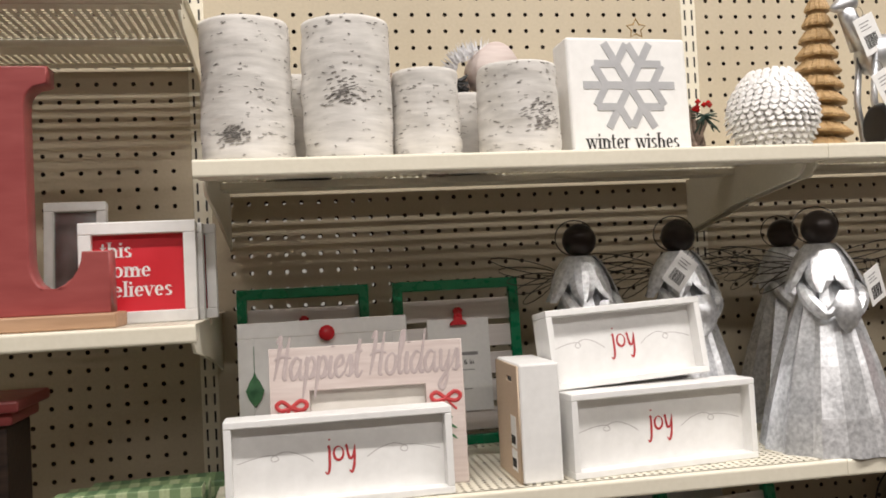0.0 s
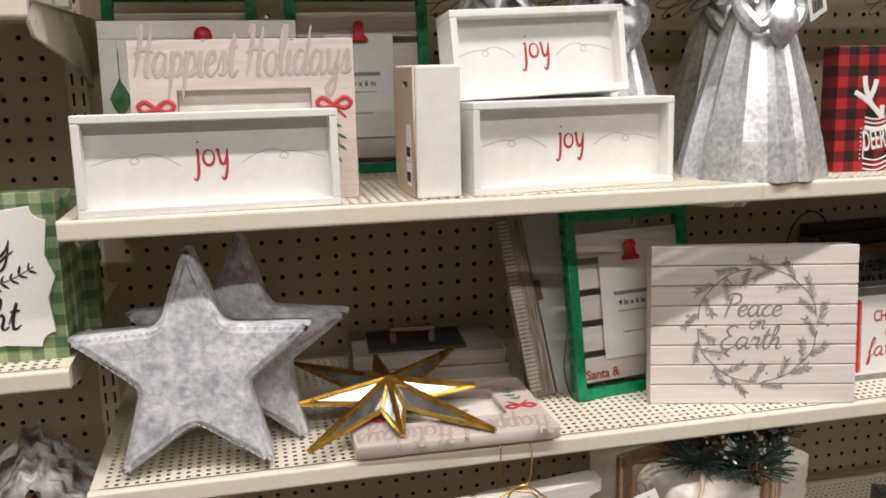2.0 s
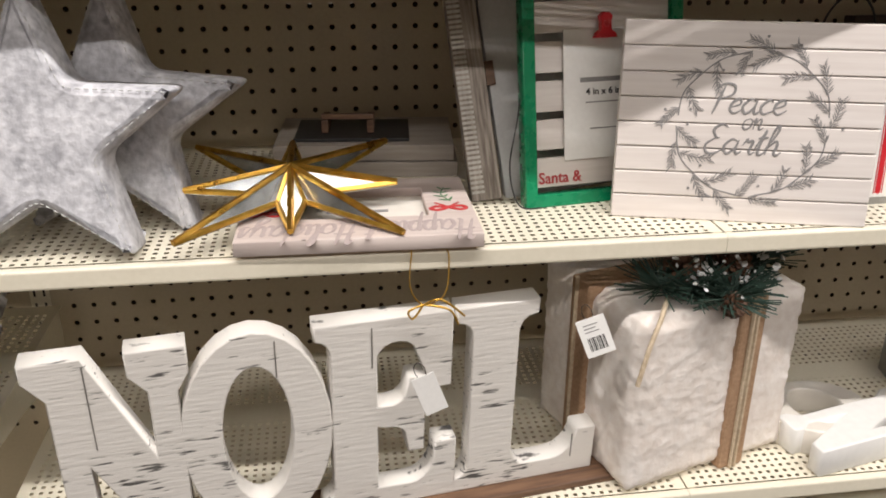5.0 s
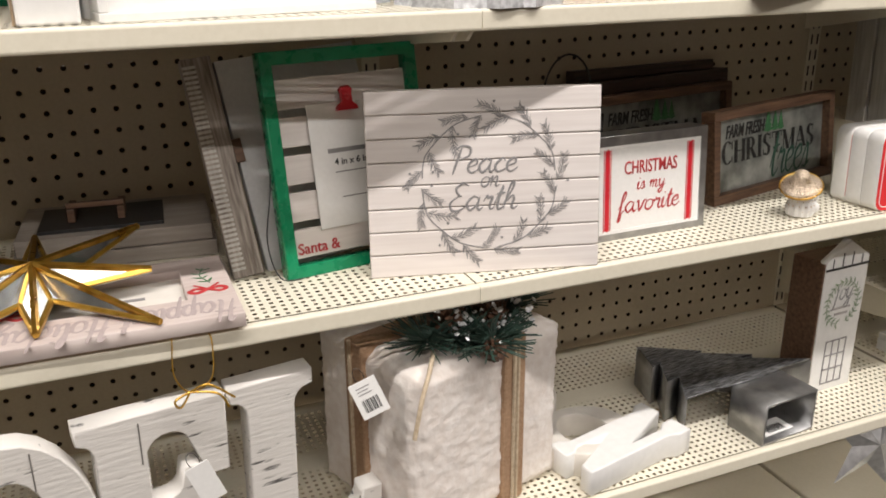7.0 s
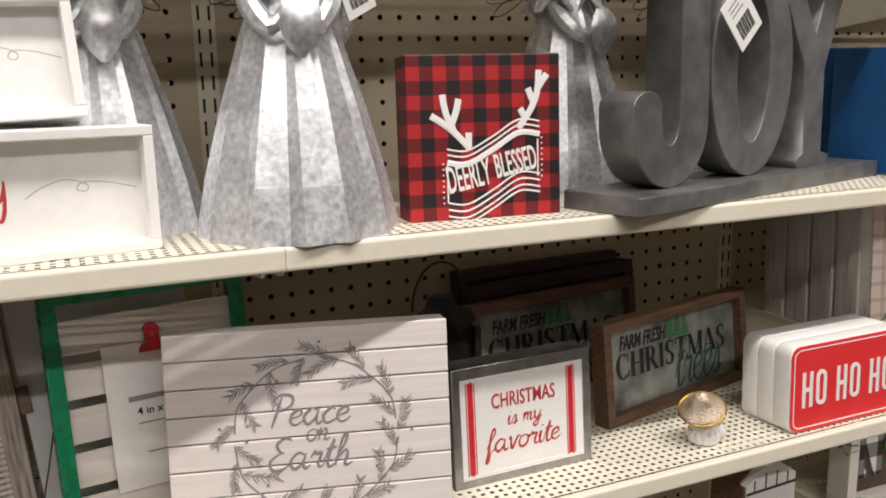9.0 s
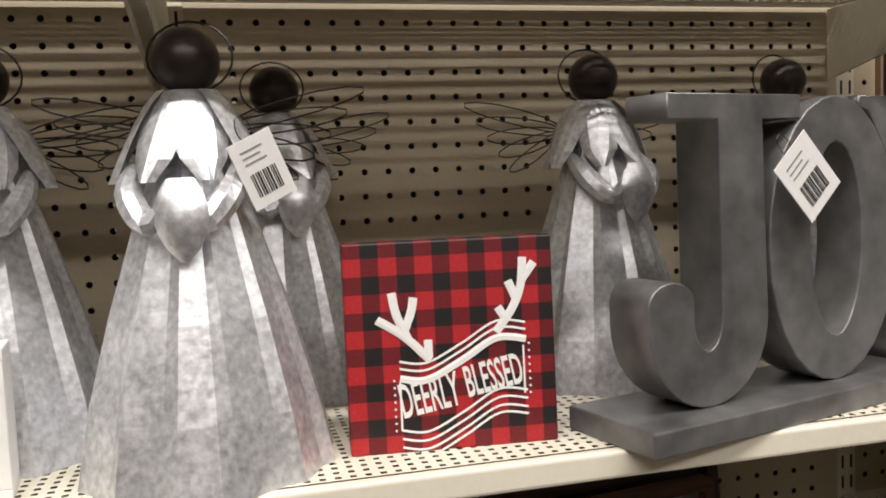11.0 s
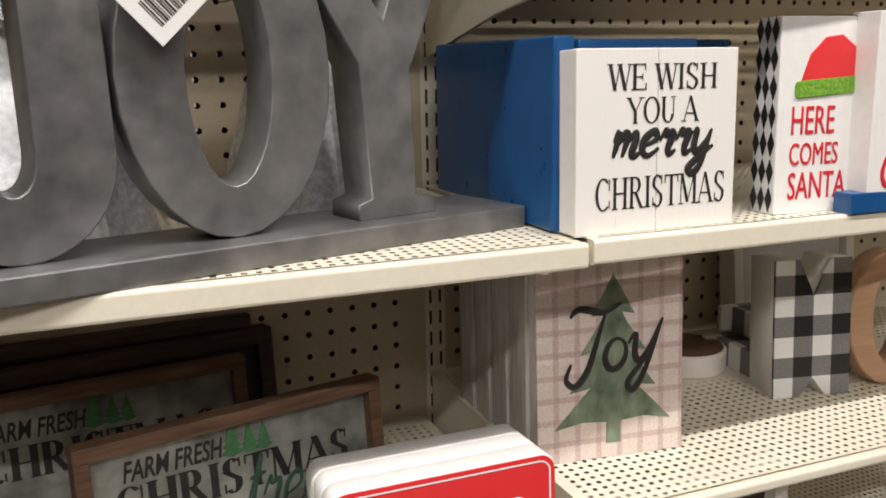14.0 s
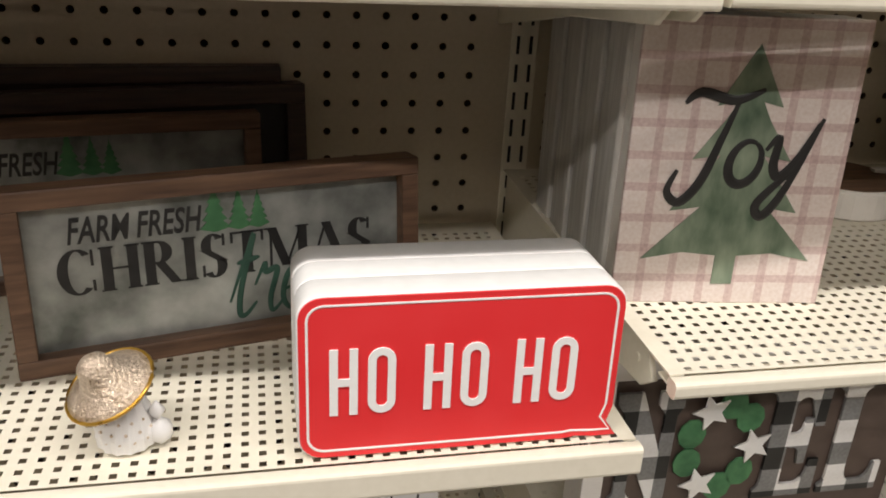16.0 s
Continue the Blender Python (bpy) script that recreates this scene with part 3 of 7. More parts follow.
def clip_frame(m, w, h, label, stripes=False):
    """A green picture frame with a slatted back, a paper and a red bulldog clip."""
    ob = thing("picture_frame", m, label, "picture frame", "green clip frames")
    b = 0.0135
    part("frame", cutout([[(0, 0), (w, 0), (w, h), (0, h)], [(b, b), (w - b, b), (w - b, h - b), (b, h - b)]], 0.016, 0.0012, Matrix.Translation((0, 0.008, 0))), GREEN_PAINT, ob)
    n = 5
    gap = 0.008
    step = (h - 2 * b - 0.012) / n
    for k in range(n):
        part("slat", block(b - 0.002, w - b + 0.002, 0.008, 0.012, b + 0.006 + k * step, b + 0.006 + (k + 1) * step - gap, 0.0008), WASHED, ob, "whitewashed slat")
    cx = w * 0.5
    part("paper", block(cx - 0.044, cx + 0.044, 0.0035, 0.0045, h * 0.20, h * 0.76, 0.0002, 1), PAPER, ob, "white paper insert")
    part("print", merge(block(cx - 0.026, cx + 0.026, 0.0031, 0.0036, h * 0.535, h * 0.555, 0), block(cx - 0.02, cx + 0.02, 0.0031, 0.0036, h * 0.445, h * 0.45, 0), block(cx - 0.015, cx + 0.015, 0.0031, 0.0036, h * 0.33, h * 0.335, 0)), GREY_INK, ob, "bar of small print")
    part("insert_size", words("4 in x 6 in", 0.0098, cx, 0.0032, h * 0.48, 1, weight=0.0001), BLACK_INK, ob, "printed insert size")
    clip = part("clip", cutout([[(-0.012, 0), (0.012, 0), (0.011, 0.004), (0.006, 0.008), (0.0055, 0.016), (0.007, 0.021), (0.003, 0.025), (-0.003, 0.025), (-0.007, 0.021), (-0.0055, 0.016), (-0.006, 0.008), (-0.011, 0.004)]], 0.008, 0.0008, Matrix.Translation((cx, 0.0, h * 0.72))), RED_CLIP, ob, "red bulldog clip")
    part("rivet", moved(lathe([(0.003, 0), (0.003, 0.001), (0.001, 0.002)], 10), pose(cx, -0.004, h * 0.72 + 0.014, 90)), RED_CLIP, clip)
    if stripes:
        part("lettering", words("Santa &", 0.0165, b + 0.004, 0.0075, b + 0.010, 0.95, align="LEFT", weight=0.0002), RED_INK, ob, "red lettering")
    return ob


def bow(ob, x, z, s, y):
    for d in (-1, 1):
        line_part("bow_loop", smooth_path([(x, z), (x + d * s * 0.6, z + s * 0.45), (x + d * s, z + s * 0.2), (x + d * s * 0.7, z - s * 0.15), (x, z)]), s * 0.15, RED_INK, ob, y, "red striped ribbon bow")
        line_part("bow_tail", smooth_path([(x, z), (x + d * s * 0.35, z - s * 0.4), (x + d * s * 0.7, z - s * 0.75)]), s * 0.08, RED_INK, ob, y, "red ribbon tail")


def leaf_sprig(pts, y, leaf, count, seed, r=0.0007, curl=35, slim=1.0):
    """A stem with narrow leaves on both sides, painted on a face."""
    path = smooth_path(pts, 8)
    pieces = [tube([(x, y, z) for x, z in path], r, 4, 0.4)]
    rnd = random.Random(seed)
    for k in range(count):
        i = int((k + 0.5) / count * (len(path) - 2))
        (x, z), (x2, z2) = path[i], path[i + 1]
        a = math.atan2(z2 - z, x2 - x)
        for s in (-1, 1):
            b = a + s * radians(curl + rnd.uniform(-8, 8))
            l = leaf * rnd.uniform(0.75, 1.1)
            bm = bmesh.new()
            ring = [(0, 0), (0.35, 0.13 * slim), (0.75, 0.09 * slim), (1, 0), (0.75, -0.09 * slim), (0.35, -0.13 * slim)]
            bm.faces.new([bm.verts.new((x + l * (u * math.cos(b) - v * math.sin(b)), y - 0.0003 - 0.00002 * k, z + l * (u * math.sin(b) + v * math.cos(b)))) for u, v in ring])
            pieces.append(bm)
    return merge(*pieces)


def holiday_frame(m, w=0.218, h=0.162):
    """A pink whitewashed photo frame with painted lettering and bows."""
    ob = thing("photo_frame", m, "pink whitewashed photo frame lettered Happiest Holidays with red bows", "photo frame", "holiday photo frames")
    x0, x1, z0, z1 = 0.045, w - 0.045, 0.03, h - 0.05
    part("frame", cutout([[(0, 0), (w, 0), (w, h), (0, h)], [(x0, z0), (x1, z0), (x1, z1), (x0, z1)]], 0.014, 0.001, Matrix.Translation((0, 0.007, 0))), PINK_WOOD, ob)
    part("backing", block(0.006, w - 0.006, 0.0142, 0.018, 0.006, h - 0.006, 0.0005), KRAFT, ob)
    part("insert", block(x0 - 0.001, x1 + 0.001, 0.0095, 0.011, z0 - 0.001, z1 + 0.001, 0), WARM_WHITE, ob, "cream paper insert")
    part("print", block(w / 2 - 0.03, w / 2 + 0.03, 0.0090, 0.0094, (z0 + z1) / 2 - 0.003, (z0 + z1) / 2 + 0.003, 0), GREY_INK, ob, "bar of small print")
    script("Happiest Holidays", w * 0.96, w / 2, h - 0.036, 0.0019, TAUPE_INK, ob, -0.0004, "taupe brush lettering", 0.12, 1.35)
    for sx in (0.024, w - 0.022):
        bow(ob, sx, h - 0.068, 0.017, -0.0004)
        part("sprig", leaf_sprig([(sx - 0.004, h - 0.085), (sx + 0.003, h - 0.105), (sx - 0.002, h - 0.125)], -0.0003, 0.012, 4, 3, curl=50), LEAF_GREEN, ob, "green painted mistletoe")
    return ob


def birch_candle(x, y, z, r, h, seed, knot=None):
    ob = thing("pillar_candle", pose(x, y, z), "birch bark pillar candle with dark flecks", "candle", "birch candles")
    rnd = random.Random(seed)
    ph = rnd.uniform(0, 6)

    def wave(a, q):
        return 1 + 0.018 * math.sin(2 * a + ph + q * 30) + 0.012 * math.sin(5 * a + q * 60 + ph) + 0.008 * math.sin(q * 140 + 3 * a)
    prof = [(r * 0.97, 0), (r, 0.004)] + [(r * (1 + 0.012 * math.sin(k * 1.7 + seed)), h * k / 14) for k in range(1, 14)] + [(r, h - 0.004), (r * 0.985, h), (r * 0.9, h + 0.001), (r * 0.86, h - 0.006), (0.001, h - 0.007)]
    part("bark", lathe(prof, 40, wave), BIRCH, ob, smooth=True)
    flecks = []
    for k in range(int(900 * h)):
        a, q, l = rnd.uniform(-2.9, 0.1), rnd.uniform(0.02, 0.98) * h, rnd.uniform(0.03, 0.13) * (0.05 / r)
        n = 3
        pts = [((r * wave(a + l * j / n, q) * 1.002) * math.cos(a + l * j / n), (r * wave(a + l * j / n, q) * 1.002) * math.sin(a + l * j / n), q + rnd.uniform(-0.0006, 0.0006)) for j in range(n + 1)]
        flecks.append(tube(pts, rnd.uniform(0.0003, 0.0006), 3))
    if knot:
        ka, kq, kr = knot
        for k in range(90):
            e, g = rnd.gauss(0, 0.45), rnd.gauss(0, 0.45)
            a, q = ka + e * kr / r, kq + g * kr * 0.7
            if 0.005 < q < h - 0.005:
                flecks.append(tube([(r * wave(a + d, q) * 1.004 * math.cos(a + d), r * wave(a + d, q) * 1.004 * math.sin(a + d), q + d * 0.01) for d in (0, 0.05, 0.1)], 0.0006, 3))
    part("flecks", merge(*flecks), BARK_MARK, ob, "dark bark flecks")
    return ob


def letter_L(w, h, s=0.30):
    a, b = w * 0.10, w * (0.10 + s)
    t = h * 0.07
    return [[(0, 0), (w, 0), (w, h * 0.25), (w * 0.86, h * 0.25)] + arc(w * 0.86 - w * 0.18, h * 0.25, w * 0.18, 0, -90, 6, h * 0.15)[1:] + arc(b + w * 0.1, h * 0.22, w * 0.1, 270, 180, 5, h * 0.12) +
            [(b, h - t * 2.2)] + arc(b + w * 0.09, h - t * 2.2, w * 0.09, 180, 90, 4, t * 1.1) + [(b + w * 0.12, h - t), (b + w * 0.12, h), (0, h), (0, h - t)] + arc(a - w * 0.09, h - t * 2.2, w * 0.09, 90, 0, 4, t * 1.1) +
            [(a, t * 2.2)] + arc(a - w * 0.09, t * 2.2, w * 0.09, 0, -90, 4, t * 1.1)]


def letter_E(w, h):
    a, b, t = w * 0.10, w * 0.42, h * 0.07
    return [[(0, 0), (w, 0), (w, h * 0.32), (w * 0.84, h * 0.32)] + arc(w * 0.66, h * 0.27, w * 0.18, 0, -90, 6, h * 0.16)[1:] + [(b, h * 0.11), (b, h * 0.45)] +
            arc(w * 0.5, h * 0.38, w * 0.12, 100, 20, 4, h * 0.06) + [(w * 0.64, h * 0.29), (w * 0.76, h * 0.29), (w * 0.76, h * 0.69), (w * 0.64, h * 0.69)] + arc(w * 0.5, h * 0.62, w * 0.12, -20, -100, 4, h * 0.06) +
            [(b, h * 0.56), (b, h * 0.82)] + arc(w * 0.56, h * 0.80, w * 0.14, 150, 40, 5, h * 0.08) + [(w * 0.80, h * 0.62), (w * 0.95, h * 0.62), (w * 0.95, h), (0, h), (0, h - t)] + arc(a - w * 0.08, h - t * 2.2, w * 0.08, 90, 0, 4, t * 1.1) +
            [(a, t * 2.2)] + arc(a - w * 0.08, t * 2.2, w * 0.08, 0, -90, 4, t * 1.1)]


def letter_N(w, h):
    t = h * 0.08
    return [[(0.02 * w, 0), (0.40 * w, 0), (0.40 * w, t), (0.31 * w, t * 1.8), (0.31 * w, h * 0.48), (0.70 * w, 0), (0.92 * w, 0), (0.92 * w, h - t * 2.6), (w, h - t * 1.6), (w, h), (0.62 * w, h), (0.62 * w, h - t * 1.4), (0.73 * w, h - t * 2.4),
             (0.73 * w, h * 0.49), (0.37 * w, h), (0, h), (0, h - t), (0.12 * w, h - t * 2.2), (0.12 * w, t * 1.8), (0.02 * w, t)]]


def letter_O(w, h, inner=0.42, n=28):
    return [arc(w / 2, h / 2, w / 2, 0, 360, n, h / 2)[:-1], arc(w / 2, h / 2, w * inner / 2, 0, 360, n, h * 0.68 / 2)[:-1]]


def letter_J(h):
    """J with a bar on top and a hooked foot."""
    return [[(0.020, h), (0.020, h - 0.018), (0.067, h - 0.018), (0.069, 0.066)] + arc(0.0555, 0.064, 0.0135, 0, -180, 9, 0.023) + [(0.042, 0.076)] + arc(0.021, 0.078, 0.021, 0, 180, 9, 0.015) +
            arc(0.058, 0.062, 0.058, 180, 360, 18, 0.062) + [(0.112, h - 0.018), (0.152, h - 0.018), (0.152, h)]]


def letter_Y(h):
    return [[(0.068, 0), (0.138, 0), (0.138, 0.012), (0.120, 0.016), (0.117, h * 0.50), (0.160, h - 0.010), (0.160, h), (0.118, h), (0.118, h - 0.008), (0.094, h * 0.66), (0.046, h - 0.003), (0.040, h), (0, h), (0, h - 0.009), (0.012, h - 0.012), (0.072, h * 0.52), (0.080, 0.016), (0.068, 0.012)]]


def brush(strokes, size, x, z, r, mat, ob, y, label, lean=0.0):
    """Script written with a round brush: each stroke swells in its middle."""
    pieces = []
    for pts in strokes:
        path = smooth_path([(x + size * (u + lean * v), z + size * v) for u, v in pts], 7)
        pieces.append(tube([(u, y, v) for u, v in path], lambda t: r * (0.45 + 0.75 * math.sin(math.pi * min(1, max(0, t)))), 6, 0.15))
    return part("lettering", merge(*pieces), mat, ob, label)


def oval(cx, cz, rx, rz, n=12):
    return [(cx + rx * math.sin(2 * math.pi * k / n + 0.4), cz + rz * math.cos(2 * math.pi * k / n + 0.4)) for k in range(n + 1)]


SCRIPT_JOY = [[(0.02, 0.9), (0.14, 1.0), (0.15, 0.4), (0.12, -0.5), (-0.02, -0.9), (-0.2, -0.75)], [(0.16, 1.5), (0.17, 1.4)], oval(0.78, 0.48, 0.33, 0.47),
              [(1.25, 0.85), (1.36, 1.0), (1.42, 0.5), (1.55, 0.08), (1.75, 0.15), (1.88, 0.6), (1.93, 1.0)], [(1.93, 1.0), (1.9, 0.2), (1.82, -0.5), (1.66, -0.9), (1.48, -0.7)]]
BRUSH_JOY = [[(-0.75, 1.75), (-0.45, 2.0), (0.35, 1.85), (0.95, 2.1)], [(0.45, 1.85), (0.3, 1.0), (0.1, 0.0), (-0.25, -0.5), (-0.6, -0.25), (-0.5, 0.25)], oval(1.0, 0.45, 0.36, 0.5),
             [(1.4, 0.75), (1.62, 1.05), (1.68, 0.4), (1.9, 0.15), (2.2, 0.6), (2.45, 1.4)], [(2.5, 1.5), (2.25, 0.3), (2.0, -0.5), (1.75, -0.8), (1.58, -0.5), (2.0, 0.1), (2.3, 0.35)]]


# pen strokes of a script hand, in heights of a small letter, and the step to the next letter
GLYPHS = {}
GLYPHS["a"] = ([[(0.6, 0.85), (0.3, 1.0), (0.02, 0.5), (0.25, 0.0), (0.55, 0.35), (0.65, 0.95)], [(0.65, 0.95), (0.62, 0.3), (0.75, 0.0), (0.95, 0.2)]], 0.9)
GLYPHS["c"] = ([[(0.55, 0.8), (0.35, 1.0), (0.03, 0.5), (0.25, 0.0), (0.7, 0.25)]], 0.65)
GLYPHS["d"] = ([[(0.6, 0.85), (0.3, 1.0), (0.02, 0.5), (0.25, 0.0), (0.6, 0.5), (0.8, 2.0)], [(0.8, 2.0), (0.64, 0.3), (0.78, 0.0), (0.95, 0.2)]], 0.9)
GLYPHS["e"] = ([[(0.05, 0.4), (0.5, 0.65), (0.4, 1.0), (0.1, 0.75), (0.08, 0.25), (0.35, 0.0), (0.7, 0.3)]], 0.65)
GLYPHS["f"] = ([[(0.0, 0.4), (0.4, 1.5), (0.35, 2.0), (0.2, 1.6), (0.15, 0.0), (0.1, -0.8), (0.25, -0.6), (0.3, 0.0), (0.6, 0.3)]], 0.55)
GLYPHS["g"] = ([[(0.6, 0.85), (0.3, 1.0), (0.02, 0.5), (0.25, 0.0), (0.55, 0.35), (0.65, 0.95)], [(0.65, 0.95), (0.6, -0.4), (0.35, -0.85), (0.1, -0.6), (0.6, 0.0), (0.9, 0.3)]], 0.85)
GLYPHS["h"] = ([[(0.0, 0.3), (0.35, 1.5), (0.3, 2.0), (0.15, 1.5), (0.1, 0.0)], [(0.1, 0.4), (0.4, 0.95), (0.55, 0.7), (0.5, 0.15), (0.65, 0.0), (0.85, 0.2)]], 0.8)
GLYPHS["i"] = ([[(0.0, 0.5), (0.15, 1.0), (0.12, 0.2), (0.25, 0.0), (0.45, 0.25)], [(0.2, 1.5), (0.21, 1.4)]], 0.42)
GLYPHS["j"] = ([[(0.02, 0.9), (0.14, 1.0), (0.15, 0.4), (0.12, -0.5), (-0.02, -0.9), (-0.2, -0.75)], [(0.16, 1.5), (0.17, 1.4)]], 0.5)
GLYPHS["l"] = ([[(0.0, 0.3), (0.35, 1.5), (0.3, 2.0), (0.15, 1.5), (0.15, 0.2), (0.3, 0.0), (0.5, 0.25)]], 0.45)
GLYPHS["m"] = ([[(0, 0.6), (0.12, 1.0), (0.1, 0.0)], [(0.1, 0.4), (0.35, 0.98), (0.45, 0.7), (0.42, 0.0)], [(0.42, 0.4), (0.68, 0.98), (0.78, 0.7), (0.75, 0.15), (0.88, 0.0), (1.08, 0.2)]], 1.03)
GLYPHS["n"] = ([[(0, 0.6), (0.12, 1.0), (0.1, 0.0)], [(0.1, 0.4), (0.4, 0.98), (0.52, 0.7), (0.48, 0.15), (0.62, 0.0), (0.82, 0.2)]], 0.78)
GLYPHS["o"] = ([[(0.4, 1.0), (0.08, 0.75), (0.08, 0.2), (0.36, 0.0), (0.62, 0.3), (0.6, 0.8), (0.36, 1.0)], [(0.55, 0.88), (0.68, 0.78), (0.82, 0.88)]], 0.74)
GLYPHS["p"] = ([[(0.0, 0.6), (0.15, 1.0), (0.12, 0.0), (0.05, -0.9)], [(0.1, 0.5), (0.4, 1.0), (0.65, 0.6), (0.4, 0.02), (0.12, 0.3)], [(0.4, 0.02), (0.75, 0.2)]], 0.74)
GLYPHS["r"] = ([[(0.0, 0.6), (0.15, 1.05), (0.2, 0.85), (0.45, 0.9), (0.4, 0.3), (0.5, 0.0), (0.7, 0.2)]], 0.62)
GLYPHS["s"] = ([[(0.0, 0.2), (0.3, 1.0), (0.4, 0.5), (0.35, 0.05), (0.05, 0.1)], [(0.3, 0.05), (0.6, 0.25)]], 0.54)
GLYPHS["t"] = ([[(0.0, 0.3), (0.3, 1.7), (0.2, 0.6), (0.25, 0.05), (0.4, 0.0), (0.6, 0.25)], [(0.02, 1.1), (0.5, 1.2)]], 0.5)
GLYPHS["v"] = ([[(0, 0.8), (0.12, 1.0), (0.3, 0.0), (0.6, 0.95), (0.8, 0.9)]], 0.72)
GLYPHS["y"] = ([[(0.0, 0.8), (0.12, 1.0), (0.15, 0.3), (0.35, 0.05), (0.6, 0.5), (0.68, 1.0)], [(0.68, 1.0), (0.62, -0.3), (0.4, -0.85), (0.15, -0.6), (0.6, 0.0), (0.9, 0.3)]], 0.84)
GLYPHS["P"] = ([[(0.3, 1.9), (0.2, 0.9), (0.1, -0.1)], [(-0.15, 1.5), (0.2, 2.0), (0.75, 1.9), (0.8, 1.3), (0.25, 0.95)]], 0.85)
GLYPHS["E"] = ([[(0.85, 1.8), (0.5, 2.0), (0.2, 1.6), (0.45, 1.1), (0.6, 1.1)], [(0.45, 1.1), (0.05, 0.6), (0.2, 0.05), (0.6, 0.0), (0.95, 0.3)]], 0.95)
GLYPHS["H"] = ([[(0.0, 1.7), (0.25, 2.0), (0.2, 1.0), (0.05, 0.0)], [(0.8, 2.0), (0.7, 1.0), (0.65, 0.1), (0.85, 0.0)], [(-0.05, 0.9), (0.4, 1.1), (1.0, 1.0)]], 1.0)
GLYPHS["M"] = ([[(0.0, 0.0), (0.2, 1.0), (0.3, 2.0)], [(0.3, 2.0), (0.5, 1.0), (0.55, 0.2)], [(0.55, 0.2), (0.8, 1.2), (1.0, 2.0)], [(1.0, 2.0), (1.0, 0.8), (1.05, 0.1), (1.25, 0.1)]], 1.25)
GLYPHS["B"] = ([[(0.25, 1.9), (0.15, 0.9), (0.1, 0.0)], [(-0.1, 1.6), (0.3, 2.0), (0.8, 1.8), (0.65, 1.2), (0.25, 1.05), (0.8, 0.9), (0.85, 0.3), (0.45, 0.0), (0.0, 0.1)]], 0.95)
GLYPHS["&"] = ([[(0.9, 0.1), (0.5, 0.8), (0.3, 1.5), (0.55, 1.8), (0.7, 1.4), (0.2, 0.7), (0.15, 0.1), (0.5, 0.0), (0.95, 0.7)]], 1.0)
GLYPHS[" "] = ([], 0.55)


def script(text, width, x, z, r, mat, ob, y, label, lean=0.2, tall=1.0):
    """A word in the script hand, centred on x and as wide as given."""
    total = sum(GLYPHS[ch][1] for ch in text)
    size = width / total
    strokes, at = [], -total / 2
    for ch in text:
        for st in GLYPHS[ch][0]:
            strokes.append([(at + u, v * tall) for u, v in st])
        at += GLYPHS[ch][1]
    return brush(strokes, size, x, z, r, mat, ob, y, label, lean)


# serif capitals and small letters: upright stems, slants, bars and bowls, in cap heights, and the step to the next letter
THICK, THIN = 0.145, 0.05
SERIFS = {}
SERIFS["A"] = ([("d", 0.05, 0, 0.38, 1, THIN), ("d", 0.38, 1, 0.74, 0, THICK), ("h", 0.18, 0.56, 0.32), ("f", 0.05, 0), ("f", 0.74, 0)], 0.86)
SERIFS["C"] = ([("a", 0.42, 0.5, 0.40, 0.52, 48, 312), ("d", 0.72, 0.62, 0.72, 0.98, THIN), ("d", 0.72, 0.05, 0.72, 0.3, THIN)], 0.84)
SERIFS["E"] = ([("v", 0.14, 0, 1), ("h", 0.14, 0.62, 0.975), ("h", 0.14, 0.5, 0.5), ("h", 0.14, 0.64, 0.025), ("d", 0.61, 0.75, 0.61, 1, THIN), ("d", 0.49, 0.38, 0.49, 0.62, THIN), ("d", 0.64, 0, 0.64, 0.26, THIN)], 0.74)
SERIFS["F"] = (SERIFS["E"][0][:3] + [("d", 0.61, 0.75, 0.61, 1, THIN), ("d", 0.49, 0.38, 0.49, 0.62, THIN)], 0.70)
SERIFS["H"] = ([("v", 0.16, 0, 1), ("v", 0.68, 0, 1), ("h", 0.16, 0.68, 0.5)], 0.86)
SERIFS["I"] = ([("v", 0.17, 0, 1)], 0.36)
SERIFS["M"] = ([("d", 0.12, 0, 0.14, 1, THIN), ("f", 0.12, 0), ("d", 0.16, 1, 0.48, 0.06, THICK), ("d", 0.48, 0.06, 0.84, 1, THIN), ("v", 0.86, 0, 1), ("f", 0.12, 1)], 1.04)
SERIFS["O"] = ([("a", 0.43, 0.5, 0.42, 0.52, 0, 360)], 0.88)
SERIFS["R"] = ([("v", 0.16, 0, 1), ("h", 0.16, 0.36, 0.975), ("h", 0.16, 0.36, 0.5), ("a", 0.34, 0.737, 0.29, 0.263, -90, 90), ("d", 0.36, 0.5, 0.68, 0, THICK), ("f", 0.70, 0)], 0.82)
SERIFS["S"] = ([("a", 0.32, 0.75, 0.27, 0.27, 35, 215), ("d", 0.12, 0.66, 0.52, 0.36, THICK), ("a", 0.32, 0.26, 0.28, 0.28, -145, 35), ("d", 0.54, 0.72, 0.54, 1, THIN), ("d", 0.09, 0.02, 0.09, 0.3, THIN)], 0.68)
SERIFS["T"] = ([("v", 0.38, 0, 1), ("h", 0.03, 0.73, 0.975), ("d", 0.04, 0.74, 0.04, 1, THIN), ("d", 0.72, 0.74, 0.72, 1, THIN)], 0.78)
SERIFS["U"] = ([("d", 0.16, 1, 0.16, 0.3, THICK), ("d", 0.66, 1, 0.66, 0.3, THIN), ("f", 0.16, 1), ("f", 0.66, 1), ("a", 0.385, 0.31, 0.30, 0.33, 180, 360)], 0.82)
